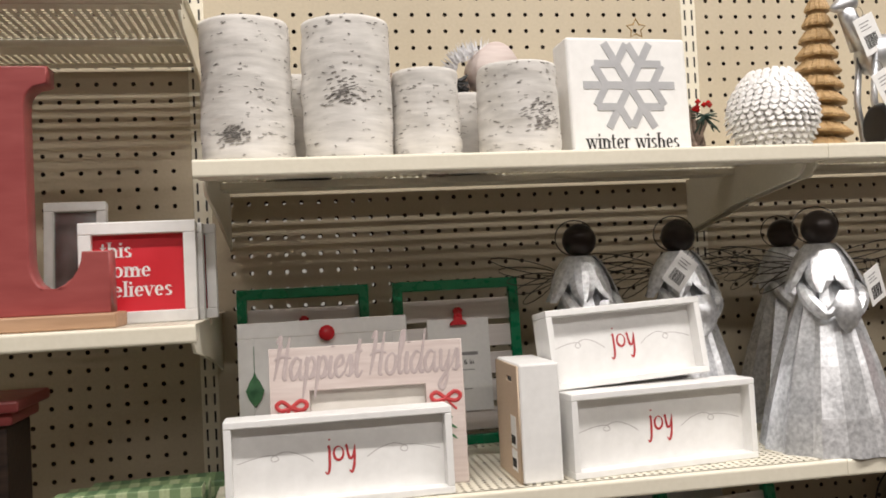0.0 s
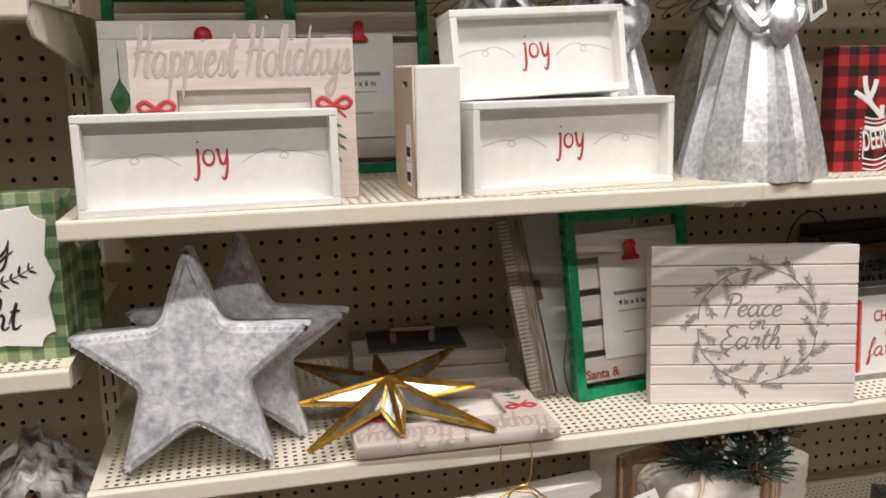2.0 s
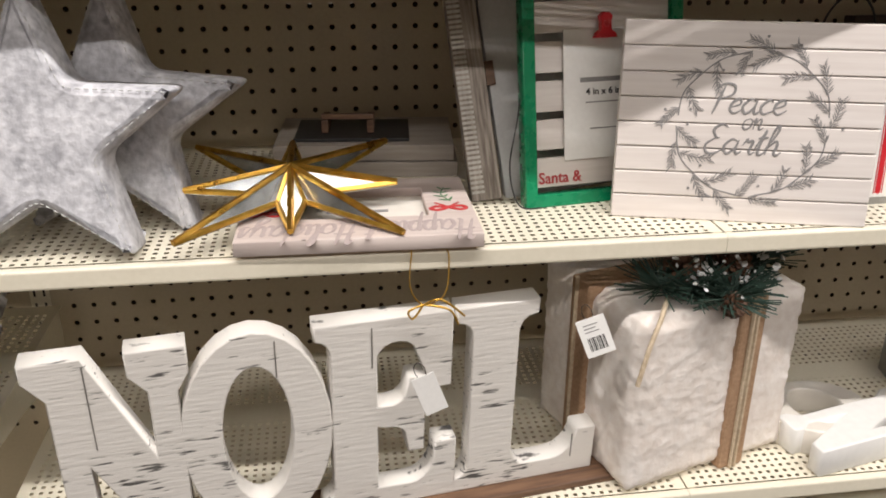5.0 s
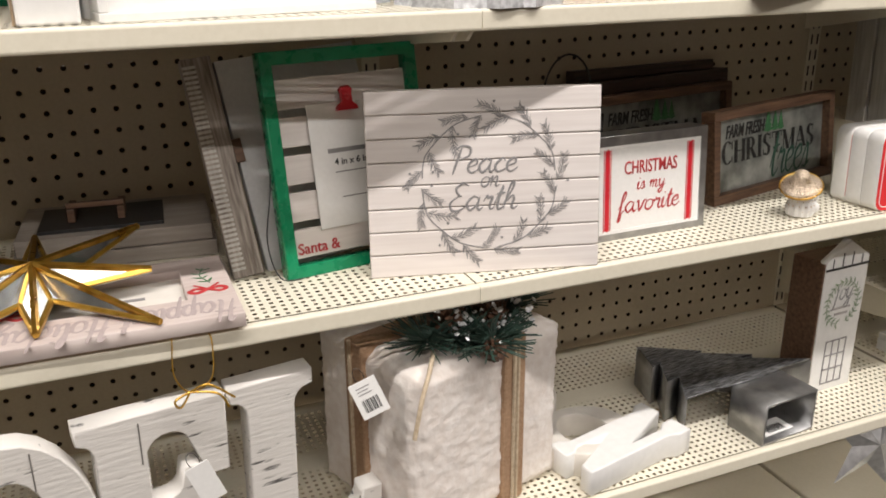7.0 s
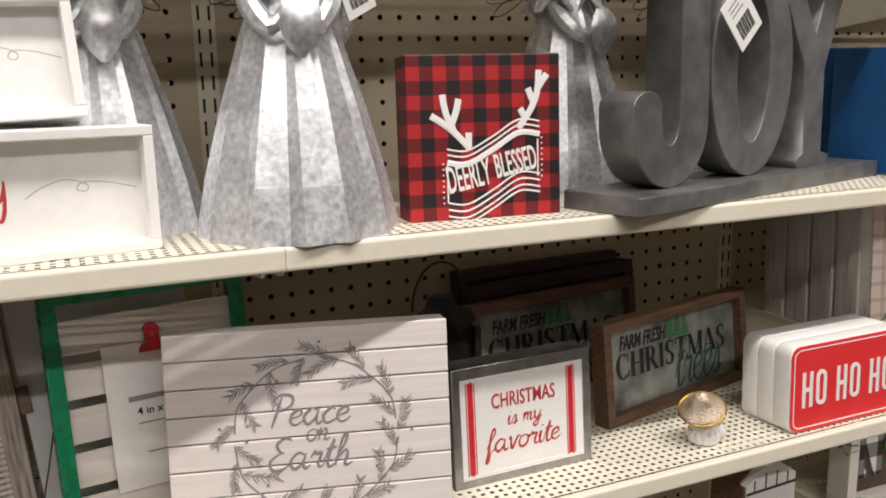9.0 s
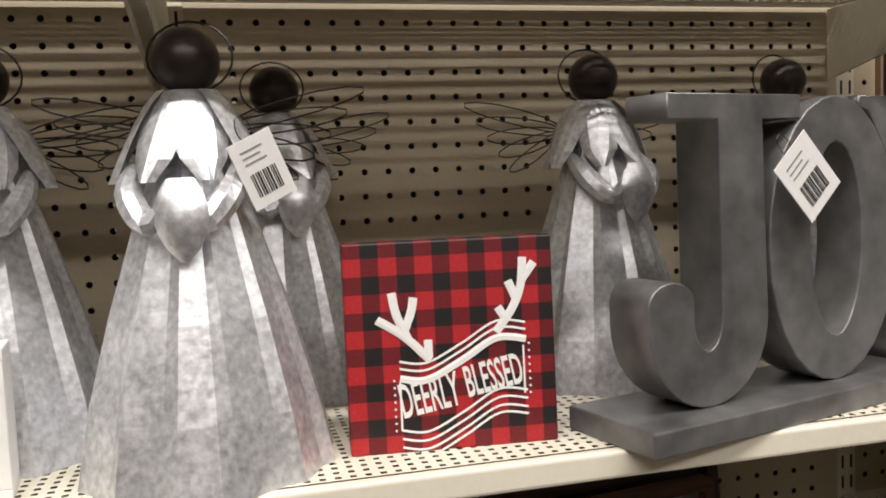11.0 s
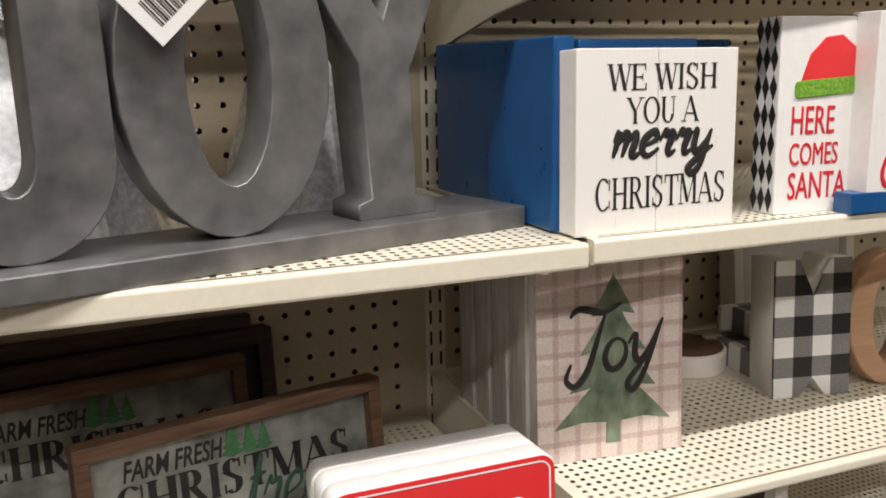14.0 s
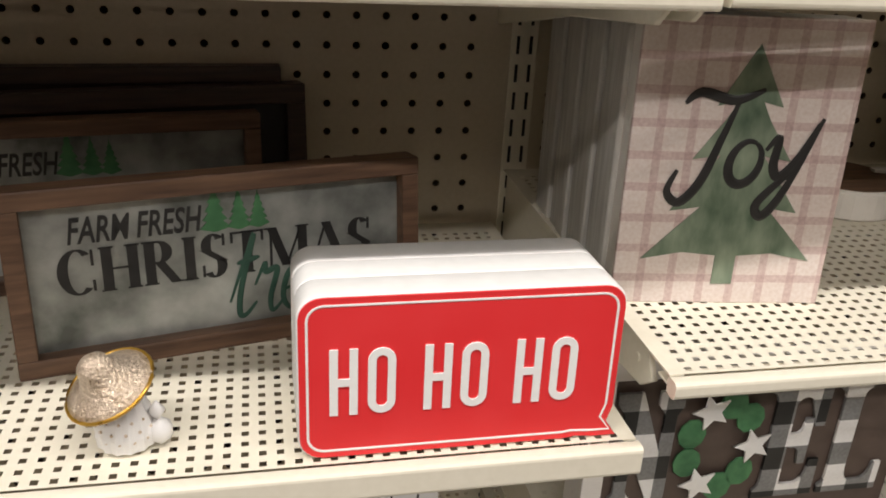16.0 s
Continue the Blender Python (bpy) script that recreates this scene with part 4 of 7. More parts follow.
SERIFS["W"] = ([("d", 0.06, 1, 0.28, 0, THICK), ("d", 0.28, 0, 0.48, 1, THIN), ("d", 0.48, 1, 0.72, 0, THICK), ("d", 0.72, 0, 0.93, 1, THIN), ("f", 0.06, 1), ("f", 0.48, 1), ("f", 0.93, 1)], 1.0)
SERIFS["Y"] = ([("d", 0.06, 1, 0.38, 0.45, THICK), ("d", 0.38, 0.45, 0.70, 1, THIN), ("d", 0.38, 0.45, 0.38, 0, THICK), ("f", 0.06, 1), ("f", 0.70, 1), ("f", 0.38, 0)], 0.78)
SERIFS["b"] = ([("v", 0.12, 0, 0.76), ("a", 0.30, 0.25, 0.23, 0.26, -130, 130)], 0.58)
SERIFS["e"] = ([("a", 0.26, 0.25, 0.23, 0.26, 5, 320), ("h", 0.06, 0.48, 0.27)], 0.52)
SERIFS["h"] = ([("v", 0.13, 0, 0.76), ("v", 0.45, 0, 0.36), ("a", 0.29, 0.32, 0.21, 0.18, 0, 180)], 0.60)
SERIFS["i"] = ([("v", 0.13, 0, 0.5), ("d", 0.12, 0.6, 0.12, 0.72, THICK * 0.9)], 0.28)
SERIFS["l"] = ([("v", 0.13, 0, 0.76)], 0.28)
SERIFS["m"] = ([("v", 0.13, 0, 0.5), ("v", 0.43, 0, 0.36), ("v", 0.73, 0, 0.36), ("a", 0.28, 0.32, 0.20, 0.18, 0, 180), ("a", 0.58, 0.32, 0.20, 0.18, 0, 180)], 0.88)
SERIFS["n"] = ([("v", 0.13, 0, 0.5), ("v", 0.45, 0, 0.36), ("a", 0.29, 0.32, 0.21, 0.18, 0, 180)], 0.60)
SERIFS["o"] = ([("a", 0.27, 0.25, 0.25, 0.26, 0, 360)], 0.56)
SERIFS["r"] = ([("v", 0.13, 0, 0.5), ("a", 0.30, 0.34, 0.20, 0.16, 40, 170)], 0.46)
SERIFS["s"] = ([("a", 0.21, 0.37, 0.18, 0.14, 25, 215), ("d", 0.08, 0.33, 0.34, 0.18, THICK * 0.8), ("a", 0.21, 0.13, 0.19, 0.14, -145, 35)], 0.44)
SERIFS["t"] = ([("d", 0.15, 0.04, 0.15, 0.68, THICK * 0.85), ("h", 0.02, 0.32, 0.48), ("h", 0.15, 0.32, 0.03)], 0.36)
SERIFS["v"] = ([("d", 0.05, 0.5, 0.25, 0, THICK * 0.9), ("d", 0.25, 0, 0.43, 0.5, THIN), ("f", 0.05, 0.5), ("f", 0.43, 0.5)], 0.50)
SERIFS["w"] = ([("d", 0.05, 0.5, 0.21, 0, THICK * 0.9), ("d", 0.21, 0, 0.35, 0.5, THIN), ("d", 0.35, 0.5, 0.53, 0, THICK * 0.9), ("d", 0.53, 0, 0.68, 0.5, THIN), ("f", 0.05, 0.5), ("f", 0.35, 0.5), ("f", 0.68, 0.5)], 0.75)
SERIFS[" "] = ([], 0.34)


def serif(text, width, height, x, z, mat, ob, y, label, align="CENTER", heavy=1.0):
    """A line of serif lettering as wide as given, its base line at z, painted on a face at depth y."""
    total = sum(SERIFS[ch][1] for ch in text)
    sx = width / total
    left = x - width / 2 if align == "CENTER" else x
    bm = bmesh.new()
    stem = THICK * heavy

    def quad(pts):
        bm.faces.new([bm.verts.new((left + (at + u) * sx, y, z + v * height)) for u, v in pts])

    at = 0.0
    for ch in text:
        for stroke in SERIFS[ch][0]:
            kind, q = stroke[0], stroke[1:]
            if kind == "v":
                quad([(q[0] - stem / 2, q[1]), (q[0] + stem / 2, q[1]), (q[0] + stem / 2, q[2]), (q[0] - stem / 2, q[2])])
            if kind == "d":
                q = (*q[:4], q[4] * (heavy if q[4] > 0.1 else 1 + 0.4 * (heavy - 1)))
                quad([(q[0] - q[4] / 2, q[1]), (q[0] + q[4] / 2, q[1]), (q[2] + q[4] / 2, q[3]), (q[2] - q[4] / 2, q[3])])
            if kind == "h":
                quad([(q[0], q[2] - 0.025), (q[1], q[2] - 0.025), (q[1], q[2] + 0.025), (q[0], q[2] + 0.025)])
            for fx, fz in ([(q[0], q[1]), (q[0], q[2])] if kind == "v" else [q] if kind == "f" else []):
                w = 0.15 if kind == "v" else 0.13
                lo = fz if fz < 0.3 else fz - 0.04
                quad([(fx - w, lo), (fx + w, lo), (fx + w, lo + 0.04), (fx - w, lo + 0.04)])
            if kind == "a":
                cx, cz, rx_, rz_, a0, a1 = q
                n = max(6, int(abs(a1 - a0) / 15))
                angles = [radians(a0 + (a1 - a0) * k / n) for k in range(n + 1)]
                for p, r in zip(angles, angles[1:]):
                    quad([(cx + rx_ * math.cos(p), cz + rz_ * math.sin(p)), (cx + rx_ * math.cos(r), cz + rz_ * math.sin(r)),
                          (cx + (rx_ - stem) * math.cos(r), cz + (rz_ - THIN) * math.sin(r)), (cx + (rx_ - stem) * math.cos(p), cz + (rz_ - THIN) * math.sin(p))])
        at += SERIFS[ch][1]
    return part("lettering", bm, mat, ob, label)


# ---- top shelf, first and second bay ----
T1, T2, T3, T4 = 1.542, 1.171, 0.899, 0.5947
birch_candle(0.0848, -0.2898, T1, 0.051, 0.160, 1, (-1.9, 0.03, 0.016))
birch_candle(0.1984, -0.2909, T1, 0.051, 0.160, 2, (-1.75, 0.075, 0.02))
birch_candle(0.2906, -0.2834, T1, 0.040, 0.105, 3)
birch_candle(0.4002, -0.2935, T1, 0.048, 0.108, 4, (-1.3, 0.045, 0.026))
birch_candle(0.1444, -0.1693, T1, 0.040, 0.125, 5)
birch_candle(0.3563, -0.1864, T1, 0.042, 0.095, 6)

log = thing("bark_log", pose(0.2805, -0.1736, T1, 0, 4, 12), "split brown bark log behind the birch candles", "log")
part("bark", moved(lathe([(0.03, -0.075), (0.036, -0.07), (0.034, 0), (0.037, 0.07), (0.03, 0.075)], 18, lambda a, z: 1 + 0.12 * math.sin(3 * a + z * 30)), pose(0, 0, 0.095, 0, 90, 0)), BARK, log, smooth=True)
for x in (-0.05, 0.03):
    part("stand", block(x, x + 0.02, -0.02, 0.02, 0.0, 0.07, 0.002), BARK, log)

slice_ = thing("log_slice", pose(0.3939, -0.1867, T1, 0, 0, 8), "pale log slice ornament wrapped in white and black fur", "ornament")
part("face", moved(lathe([(0.028, 0), (0.030, 0.003), (0.030, 0.05), (0.028, 0.052)], 26, lambda a, z: 1 + 0.04 * math.sin(3 * a)), pose(0.0, -0.03, 0.132, -90)), PINK_WOOD, slice_, "pale pink cut face", smooth=True)
fluff = []
rf = random.Random(9)
for k in range(260):
    a, b = rf.uniform(0, math.pi * 1.1), rf.uniform(-0.02, 0.03)
    p = Vector((-0.018 + 0.044 * math.cos(a), b, 0.115 + 0.044 * math.sin(a)))
    d = Vector((math.cos(a), rf.uniform(-0.4, 0.2), math.sin(a))) * rf.uniform(0.006, 0.014)
    fluff.append(tube([p - d * 0.6, p + d], lambda t: 0.0018 * (1.05 - t), 3))
part("white_fur", merge(*fluff), SNOW, slice_, "white fluffy trim")
part("stem", moved(lathe([(0.03, 0), (0.034, 0.03), (0.03, 0.085), (0.012, 0.1)], 18), pose(-0.02, 0.0, 0.0)), SNOW, slice_, smooth=True)
fluff = []
for k in range(90):
    p = Vector((-0.052 + rf.uniform(-0.014, 0.014), -0.012, 0.098 + rf.uniform(-0.02, 0.022)))
    d = Vector((rf.uniform(-1, 1), -0.3, rf.uniform(-1, 1))) * 0.007
    fluff.append(tube([p - d, p + d], lambda t: 0.0026 * (1.05 - t), 3))
part("black_fur", merge(*fluff), BLACK_INK, slice_, "black fur patch")

# snowflake box sign
W, H = 0.160, 0.148
flake = thing("box_sign", pose(0.4649, -0.2988, T1, -3, 0, 5), "white box sign with a grey snowflake and winter wishes lettering", "box sign")
part("box", block(0, W, 0, 0.045, 0, H, 0.004, 3), WHITE, flake)
SILVER = material("silver_print", (0.36, 0.36, 0.37), (0.46, 0.46, 0.47), 60, 0.45, bump=0.03)
for k in range(6):
    spin = Matrix.Translation((W / 2, -0.0004 - 0.00003 * k, 0.088)) @ Matrix.Rotation(-radians(60 * k), 4, "Y")
    part("snowflake_arm", moved(block(0, 0.061, -0.0003, 0.0012, -0.0048, 0.0048, 0), spin), SILVER, flake, "grey painted snowflake arm")
    for s in (-1, 1):
        part("snowflake_branch", moved(block(0, 0.029, -0.00035 - 0.0001 * s, 0.0012, -0.0046, 0.0046, 0), spin @ Matrix.Translation((0.031, 0, 0)) @ Matrix.Rotation(s * radians(60), 4, "Y")), SILVER, flake, "grey painted snowflake branch")
serif("winter wishes", 0.124, 0.0255, W / 2, 0.0095, BLACK_INK, flake, -0.0005, "black serif lettering")
wire_star = thing("wire_star", pose(0.5700, -0.2558, T1 + 0.0), "small beaded gold wire star pick behind the snowflake sign", "ornament")
part("star", tube([(x, 0, z + 0.167) for x, z in star_outline(0.013, 0.0065)], 0.0009, 5, closed=True), OLD_GOLD, wire_star)
part("stem", tube([(0, 0, 0.0), (0.001, 0, 0.155)], 0.0008, 5), OLD_GOLD, wire_star)

# cone of white petals
petals = thing("petal_cone", pose(0.7328, -0.2841, T1), "white pine cone ornament of overlapping shell petals", "ornament")
part("core", moved(lathe([(0.02, 0), (0.046, 0.02), (0.052, 0.05), (0.044, 0.08), (0.02, 0.098), (0.002, 0.1)], 24), pose(0, 0, 0)), SHELL, petals, smooth=True)
bits = []
rp = random.Random(5)
for row in range(15):
    z = 0.004 + row * 0.0068
    r = 0.054 * math.sin(math.pi * (0.16 + 0.78 * row / 15)) ** 0.6
    n = int(2 * math.pi * r / 0.0105)
    for k in range(n):
        a = 2 * math.pi * (k + 0.5 * (row % 2)) / max(n, 1)
        if math.sin(a) > 0.45:
            continue
        m = Matrix.Translation((r * math.cos(a), r * math.sin(a), z)) @ Matrix.Rotation(a, 4, "Z") @ Matrix.Rotation(radians(55 + rp.uniform(-15, 15)), 4, "Y") @ Matrix.Diagonal((0.0075, 0.006, 0.0022, 1))
        bm = bmesh.new()
        bmesh.ops.create_icosphere(bm, subdivisions=1, radius=1, matrix=m)
        bits.append(bm)
part("petals", merge(*bits), SHELL, petals, "glossy white petals")

# small basket with berries behind
nest = thing("twig_ornament", pose(0.6518, -0.2231, T1), "twig ornament with red berries and green needles", "ornament")
part("twigs", merge(*[tube([(rp.uniform(-0.02, 0.02), rp.uniform(-0.015, 0.015), 0), (rp.uniform(-0.026, 0.022), rp.uniform(-0.02, 0.02), rp.uniform(0.04, 0.075))], 0.004, 5) for k in range(16)]), BARK, nest)
part("berries", merge(*[moved(lathe([(0.0005, -0.004), (0.0045, 0), (0.0005, 0.004)], 8), Matrix.Translation((0.012 + rp.uniform(-0.012, 0.012), -0.016 + rp.uniform(-0.006, 0.006), 0.07 + rp.uniform(-0.006, 0.006)))) for k in range(7)]), BERRY, nest, "red berries")
part("needles", merge(*[tube([(0.012, -0.016, 0.058), (0.012 + rp.uniform(-0.02, 0.02), -0.02 + rp.uniform(-0.01, 0.01), 0.052 + rp.uniform(-0.02, 0.015))], 0.0009, 3) for k in range(30)]), NEEDLE, nest, "green needles")

# spiral straw tree
spiral = thing("straw_tree", pose(0.8240, -0.2333, T1, 0, 4, 0), "gold straw cone tree with ruffled edges", "ornament")
part("trunk", lathe([(0.03, 0), (0.024, 0.01), (0.02, 0.12), (0.006, 0.235), (0.001, 0.24)], 14), STRAW, spiral)
for k in range(11):
    r = 0.046 - 0.0034 * k
    z = 0.006 + 0.021 * k
    prof = [(r * 0.5, z), (r, z + 0.001), (r * 1.02, z + 0.004), (r * 0.7, z + 0.016), (r * 0.45, z + 0.019)]
    part("ruffle", lathe(prof, 60, lambda a, q: 1 + 0.05 * math.sin(13 * a + q * 90) + 0.03 * math.sin(29 * a)), STRAW, spiral)

# tin reindeer and birch roll at the far end of the top shelf
deer = thing("reindeer_figurine", pose(0.9110, -0.2560, T1, 0, 0, 10), "tin reindeer figurine standing on thin legs", "figurine")
part("body", merge(moved(lathe([(0.004, -0.04), (0.026, -0.03), (0.03, 0), (0.024, 0.035), (0.006, 0.05)], 16), pose(0.01, 0, 0.13, 0, 90, 0)),
                   moved(lathe([(0.016, 0), (0.012, 0.04), (0.01, 0.06)], 12), pose(-0.03, 0, 0.14, 0, -28, 0)), moved(lathe([(0.004, -0.02), (0.013, 0), (0.012, 0.014), (0.003, 0.024)], 12), pose(-0.058, 0, 0.195, 0, 70, 0)),
                   *[tube([(x, y, 0.13), (x - 0.008, y, 0.07), (x + 0.002, y, 0.0)], 0.0045, 6) for x in (-0.022, 0.045) for y in (-0.014, 0.014)],
                   *[tube([(-0.05, s * 0.006, 0.205), (-0.045, s * 0.02, 0.235), (-0.05, s * 0.03, 0.26)], 0.0022, 5) for s in (-1, 1)]), GALVANISED, deer, smooth=True)
roll = thing("birch_horn", pose(0.9590, -0.2830, T1, 0, 0, -4), "cream birch roll with a dark end", "ornament")
part("roll", moved(lathe([(0.026, 0), (0.03, 0.004), (0.029, 0.08), (0.027, 0.14), (0.012, 0.144)], 24, lambda a, z: 1 + 0.04 * math.sin(2 * a + z * 20)), pose(-0.075, 0, 0.031, 0, 90, 0)), WARM_WHITE, roll, smooth=True)
part("end_band", moved(lathe([(0.0235, -0.004), (0.028, -0.003), (0.031, 0.004), (0.0312, 0.012), (0.028, 0.013)], 24), pose(-0.075, 0, 0.0312, 0, 90, 0)), BLACK_INK, roll, "black end band", smooth=True)
price_tag(pose(0.8691, -0.3117, T1 + 0.098, 0, -28, 4), "white price tag hanging on the tin reindeer")
price_tag(pose(0.8692, -0.2812, T1 + 0.175, 0, -25, 10), "folded white price tag above the straw tree")

# ---- second shelf ----
joy_box(pose(0.0489, -0.3587, T2, -2, 0, 1))
holiday_frame(pose(0.0953, -0.2985, T2, -6, 0, -3), 0.222, 0.164)
wf = thing("photo_frame", pose(0.0540, -0.1949, T2, -8, 0, 1), "white photo frame with a hanging green ornament", "photo frame")
framed_box(wf, 0.216, 0.19, 0.02, 0.02, 0.0012, WHITE, WHITE)
part("string", tube([(0.02, -0.0006, 0.16), (0.02, -0.0006, 0.12)], 0.0004, 4), LEAF_GREEN, wf)
part("ornament", moved(lathe([(0.001, -0.02), (0.008, -0.010), (0.0115, 0), (0.006, 0.012), (0.002, 0.018), (0.001, 0.022)], 16), Matrix.Translation((0.02, -0.0006, 0.105)) @ Matrix.Diagonal((1, 0.06, 1, 1))), LEAF_GREEN, wf, "green painted bauble")
ring = part("clip", moved(lathe([(0.002, -0.006), (0.010, -0.004), (0.010, 0.004), (0.002, 0.006)], 18), pose(0.112, -0.003, 0.172, 90)), RED_CLIP, wf, "red bulldog clip", smooth=True)
clip_frame(pose(0.0480, -0.1050, T2, -6, 0, 0), 0.180, 0.231, "green frame with whitewashed slats and red clip behind white frames")
clip_frame(pose(0.2620, -0.1050, T2, -6, 0, 0), 0.180, 0.231, "green frame with whitewashed slats, white paper and red clip")

crate = thing("display_box", pose(0.3708, -0.3482, T2, 0, 0, 1), "white and kraft display box standing on edge", "box")
part("body", block(0, 0.047, 0.0, 0.10, 0, 0.134, 0.0025), WHITE, crate)
part("side_panel", cutout([[(0.001, 0.001), (0.099, 0.001), (0.099, 0.132), (0.001, 0.132)], [(0.052, 0.112), (0.075, 0.112), (0.075, 0.118), (0.052, 0.118)]], 0.002, 0.0003, Matrix.Translation((-0.0012, 0.0995, 0)) @ Matrix.Rotation(-math.pi / 2, 4, "Z")), KRAFT, crate, "plain kraft side with a finger slot")
part("slot", block(-0.0006, 0.0005, 0.025, 0.048, 0.112, 0.118, 0), BLACK_INK, crate)
for z in (0.012, 0.038):
    lab = part("label", block(-0.0029, -0.0024, 0.012, 0.034, z, z + 0.024 + (0.012 if z > 0.03 else 0), 0), PAPER, crate, "white bar code label")
    part("bar_code", merge(*[block(-0.0034, -0.003, 0.015 + 0.0022 * k, 0.0161 + 0.0022 * k, z + 0.004, z + 0.014, 0) for k in range(8)]), BLACK_INK, lab)
spare = thing("display_box", pose(0.4207, -0.3060, T2, 0, 0, 8), "white box behind the joy signs", "box")
part("body", block(0, 0.235, 0.0, 0.045, 0, 0.092, 0.002), WHITE, spare)
joy_box(pose(0.4307, -0.3481, T2, -1, 0, 7), 0.241, 0.096)
joy_box(pose(0.4224, -0.3149, T2 + 0.0965, -8, -2, 6), 0.205, 0.094)

angel(0.5022, -0.1883, T2, 10)
angel(0.6378, -0.1956, T2, 0)
angel(0.7880, -0.2850, T2, -12)
angel(0.8566, -0.0860, T2, 5)
angel(1.1396, -0.1524, T2, 8)
angel(1.3686, -0.1098, T2, 12)
price_tag(pose(0.6234, -0.2599, T2 + 0.245, 6, 38, 10), "white price tag hanging from a tin angel", (0.032, 0.045))
price_tag(pose(0.8240, -0.3300, T2 + 0.220, 4, -25, 20), "white price tag on the large tin angel", (0.032, 0.045))

# check sign
W, H = 0.147, 0.147
check = thing("box_sign", pose(0.8818, -0.3106, T2, -2, 0, -6), "red and black buffalo check box sign lettered Deerly Blessed", "box sign")
part("box", block(0, W, 0, 0.035, 0, H, 0.0015), BUFFALO_RED, check)
Y0 = -0.0006
for s, x, z in ((-1, 0.055, 0.066), (1, 0.104, 0.084)):
    if s < 0:
        branches = [[(0.058, 0.064), (0.040, 0.082), (0.022, 0.094)], [(0.044, 0.078), (0.036, 0.096), (0.033, 0.112)], [(0.040, 0.083), (0.046, 0.098), (0.048, 0.108)], [(0.057, 0.066), (0.057, 0.078)]]
    else:
        branches = [[(0.105, 0.080), (0.117, 0.096), (0.124, 0.112), (0.126, 0.132)], [(0.120, 0.104), (0.115, 0.116)], [(0.124, 0.115), (0.134, 0.128)], [(0.112, 0.090), (0.107, 0.098)]]
    for br in branches:
        line_part("antler", smooth_path(br), 0.0033, PAPER, check, Y0, "white painted antler", 0.15)
for off in (0.078, 0.073, 0.066, 0.030, 0.024, 0.018, 0.013):
    pts = [(0.036, off - 0.014), (0.055, off - 0.016), (0.08, off - 0.004), (0.105, off + 0.010), (0.126, off + 0.008)]
    line_part("banner_stripe", smooth_path(pts), 0.0028 if off == 0.066 else 0.0009, PAPER, check, Y0, "white banner stripe", 0.2)
for x, z0 in ((0.036, 0.016), (0.124, 0.036)):
    line_part("banner_edge", [(x, z0), (x, z0 + 0.034)], 0.0008, PAPER, check, Y0, flat=0.3)
    part("dots", merge(*[moved(lathe([(0.0008, -0.0004), (0.0008, 0.0004)], 8), pose(x + (-0.004 if x < 0.08 else 0.004), Y0, z0 + 0.005 * k, 90)) for k in range(8)]), PAPER, check)
part("lettering", words("DEERLY", 0.034, 0.037, Y0, 0.0245, 0.36, weight=0.0004, align="LEFT", turn=radians(-10)), PAPER, check, "white lettering")
part("lettering", words("BLESSED", 0.031, 0.083, Y0, 0.036, 0.365, weight=0.0004, align="LEFT", turn=radians(-11)), PAPER, check, "white lettering")

# JOY stand
joy = thing("joy_letter_stand", pose(1.0681, -0.3929, T2, 0, 0, 14.5), "dull zinc JOY letters on a grey plinth", "letter sign")
part("plinth", block(0, 0.452, 0, 0.092, 0, 0.018, 0.0015), ZINC, joy)
LH = 0.2225
part("letter", cutout(letter_J(LH), 0.042, 0.001, Matrix.Translation((0.020, 0.046, 0.018))), ZINC, joy)
part("letter", cutout(letter_O(0.150, LH, 0.40), 0.042, 0.001, Matrix.Translation((0.138, 0.046, 0.018))), ZINC, joy)
part("letter", cutout(letter_Y(LH), 0.042, 0.001, Matrix.Translation((0.240, 0.046, 0.018))), ZINC, joy)
price_tag(pose(1.2025, -0.3473, T2 + 0.199, 0, -44, 12), "large white price tag hanging on the letter O", (0.042, 0.055))

# ---- third shelf ----
felt_star(pose(0.1387, -0.3169, T3 + 0.106, -8, 0, -4), 0.132, "grey flocked felt star leaning against another star")
felt_star(pose(0.1841, -0.2405, T3 + 0.100, -8, 2, -8), 0.134, "grey flocked felt star behind the first")

gs = thing("gold_star", pose(0.3459, -0.2730, T3 + 0.038, -82, 0, 0), "gold and mirror faceted star ornament lying on a frame", "star ornament")
for k in range(8):
    a = radians(270 + 45 * k)
    reach = 0.140 if k % 2 else 0.088 if k == 0 else 0.102
    tip, root = Vector((reach * math.cos(a), 0.002, reach * math.sin(a))), Vector((0, -0.020, 0))
    for s in (-1, 1):
        b = a + s * math.pi / 8
        inn = Vector((0.034 * math.cos(b), 0.003, 0.034 * math.sin(b)))
        bm = bmesh.new()
        vs = [bm.verts.new(p) for p in (root, tip, inn)]
        vb = [bm.verts.new(p + Vector((0, 0.004, 0))) for p in (root, tip, inn)]
        bm.faces.new(vs)
        bm.faces.new(vb[::-1])
        for i in range(3):
            bm.faces.new((vs[i], vb[i], vb[(i + 1) % 3], vs[(i + 1) % 3]))
        bmesh.ops.recalc_face_normals(bm, faces=bm.faces[:])
        facet = part("mirror_facet", bm, MIRROR, gs, "antique mirror facet")
        part("gold_edge", merge(tube([root, tip], 0.0034, 5), tube([tip, inn], 0.0030, 5), tube([inn, root], 0.0024, 5)), GOLD, facet, "gold leaf edging")
cord = thing("gift_tie", pose(0, 0.014, -0.012), "loose gold cord tied in a bow over the shelf edge", "cord")
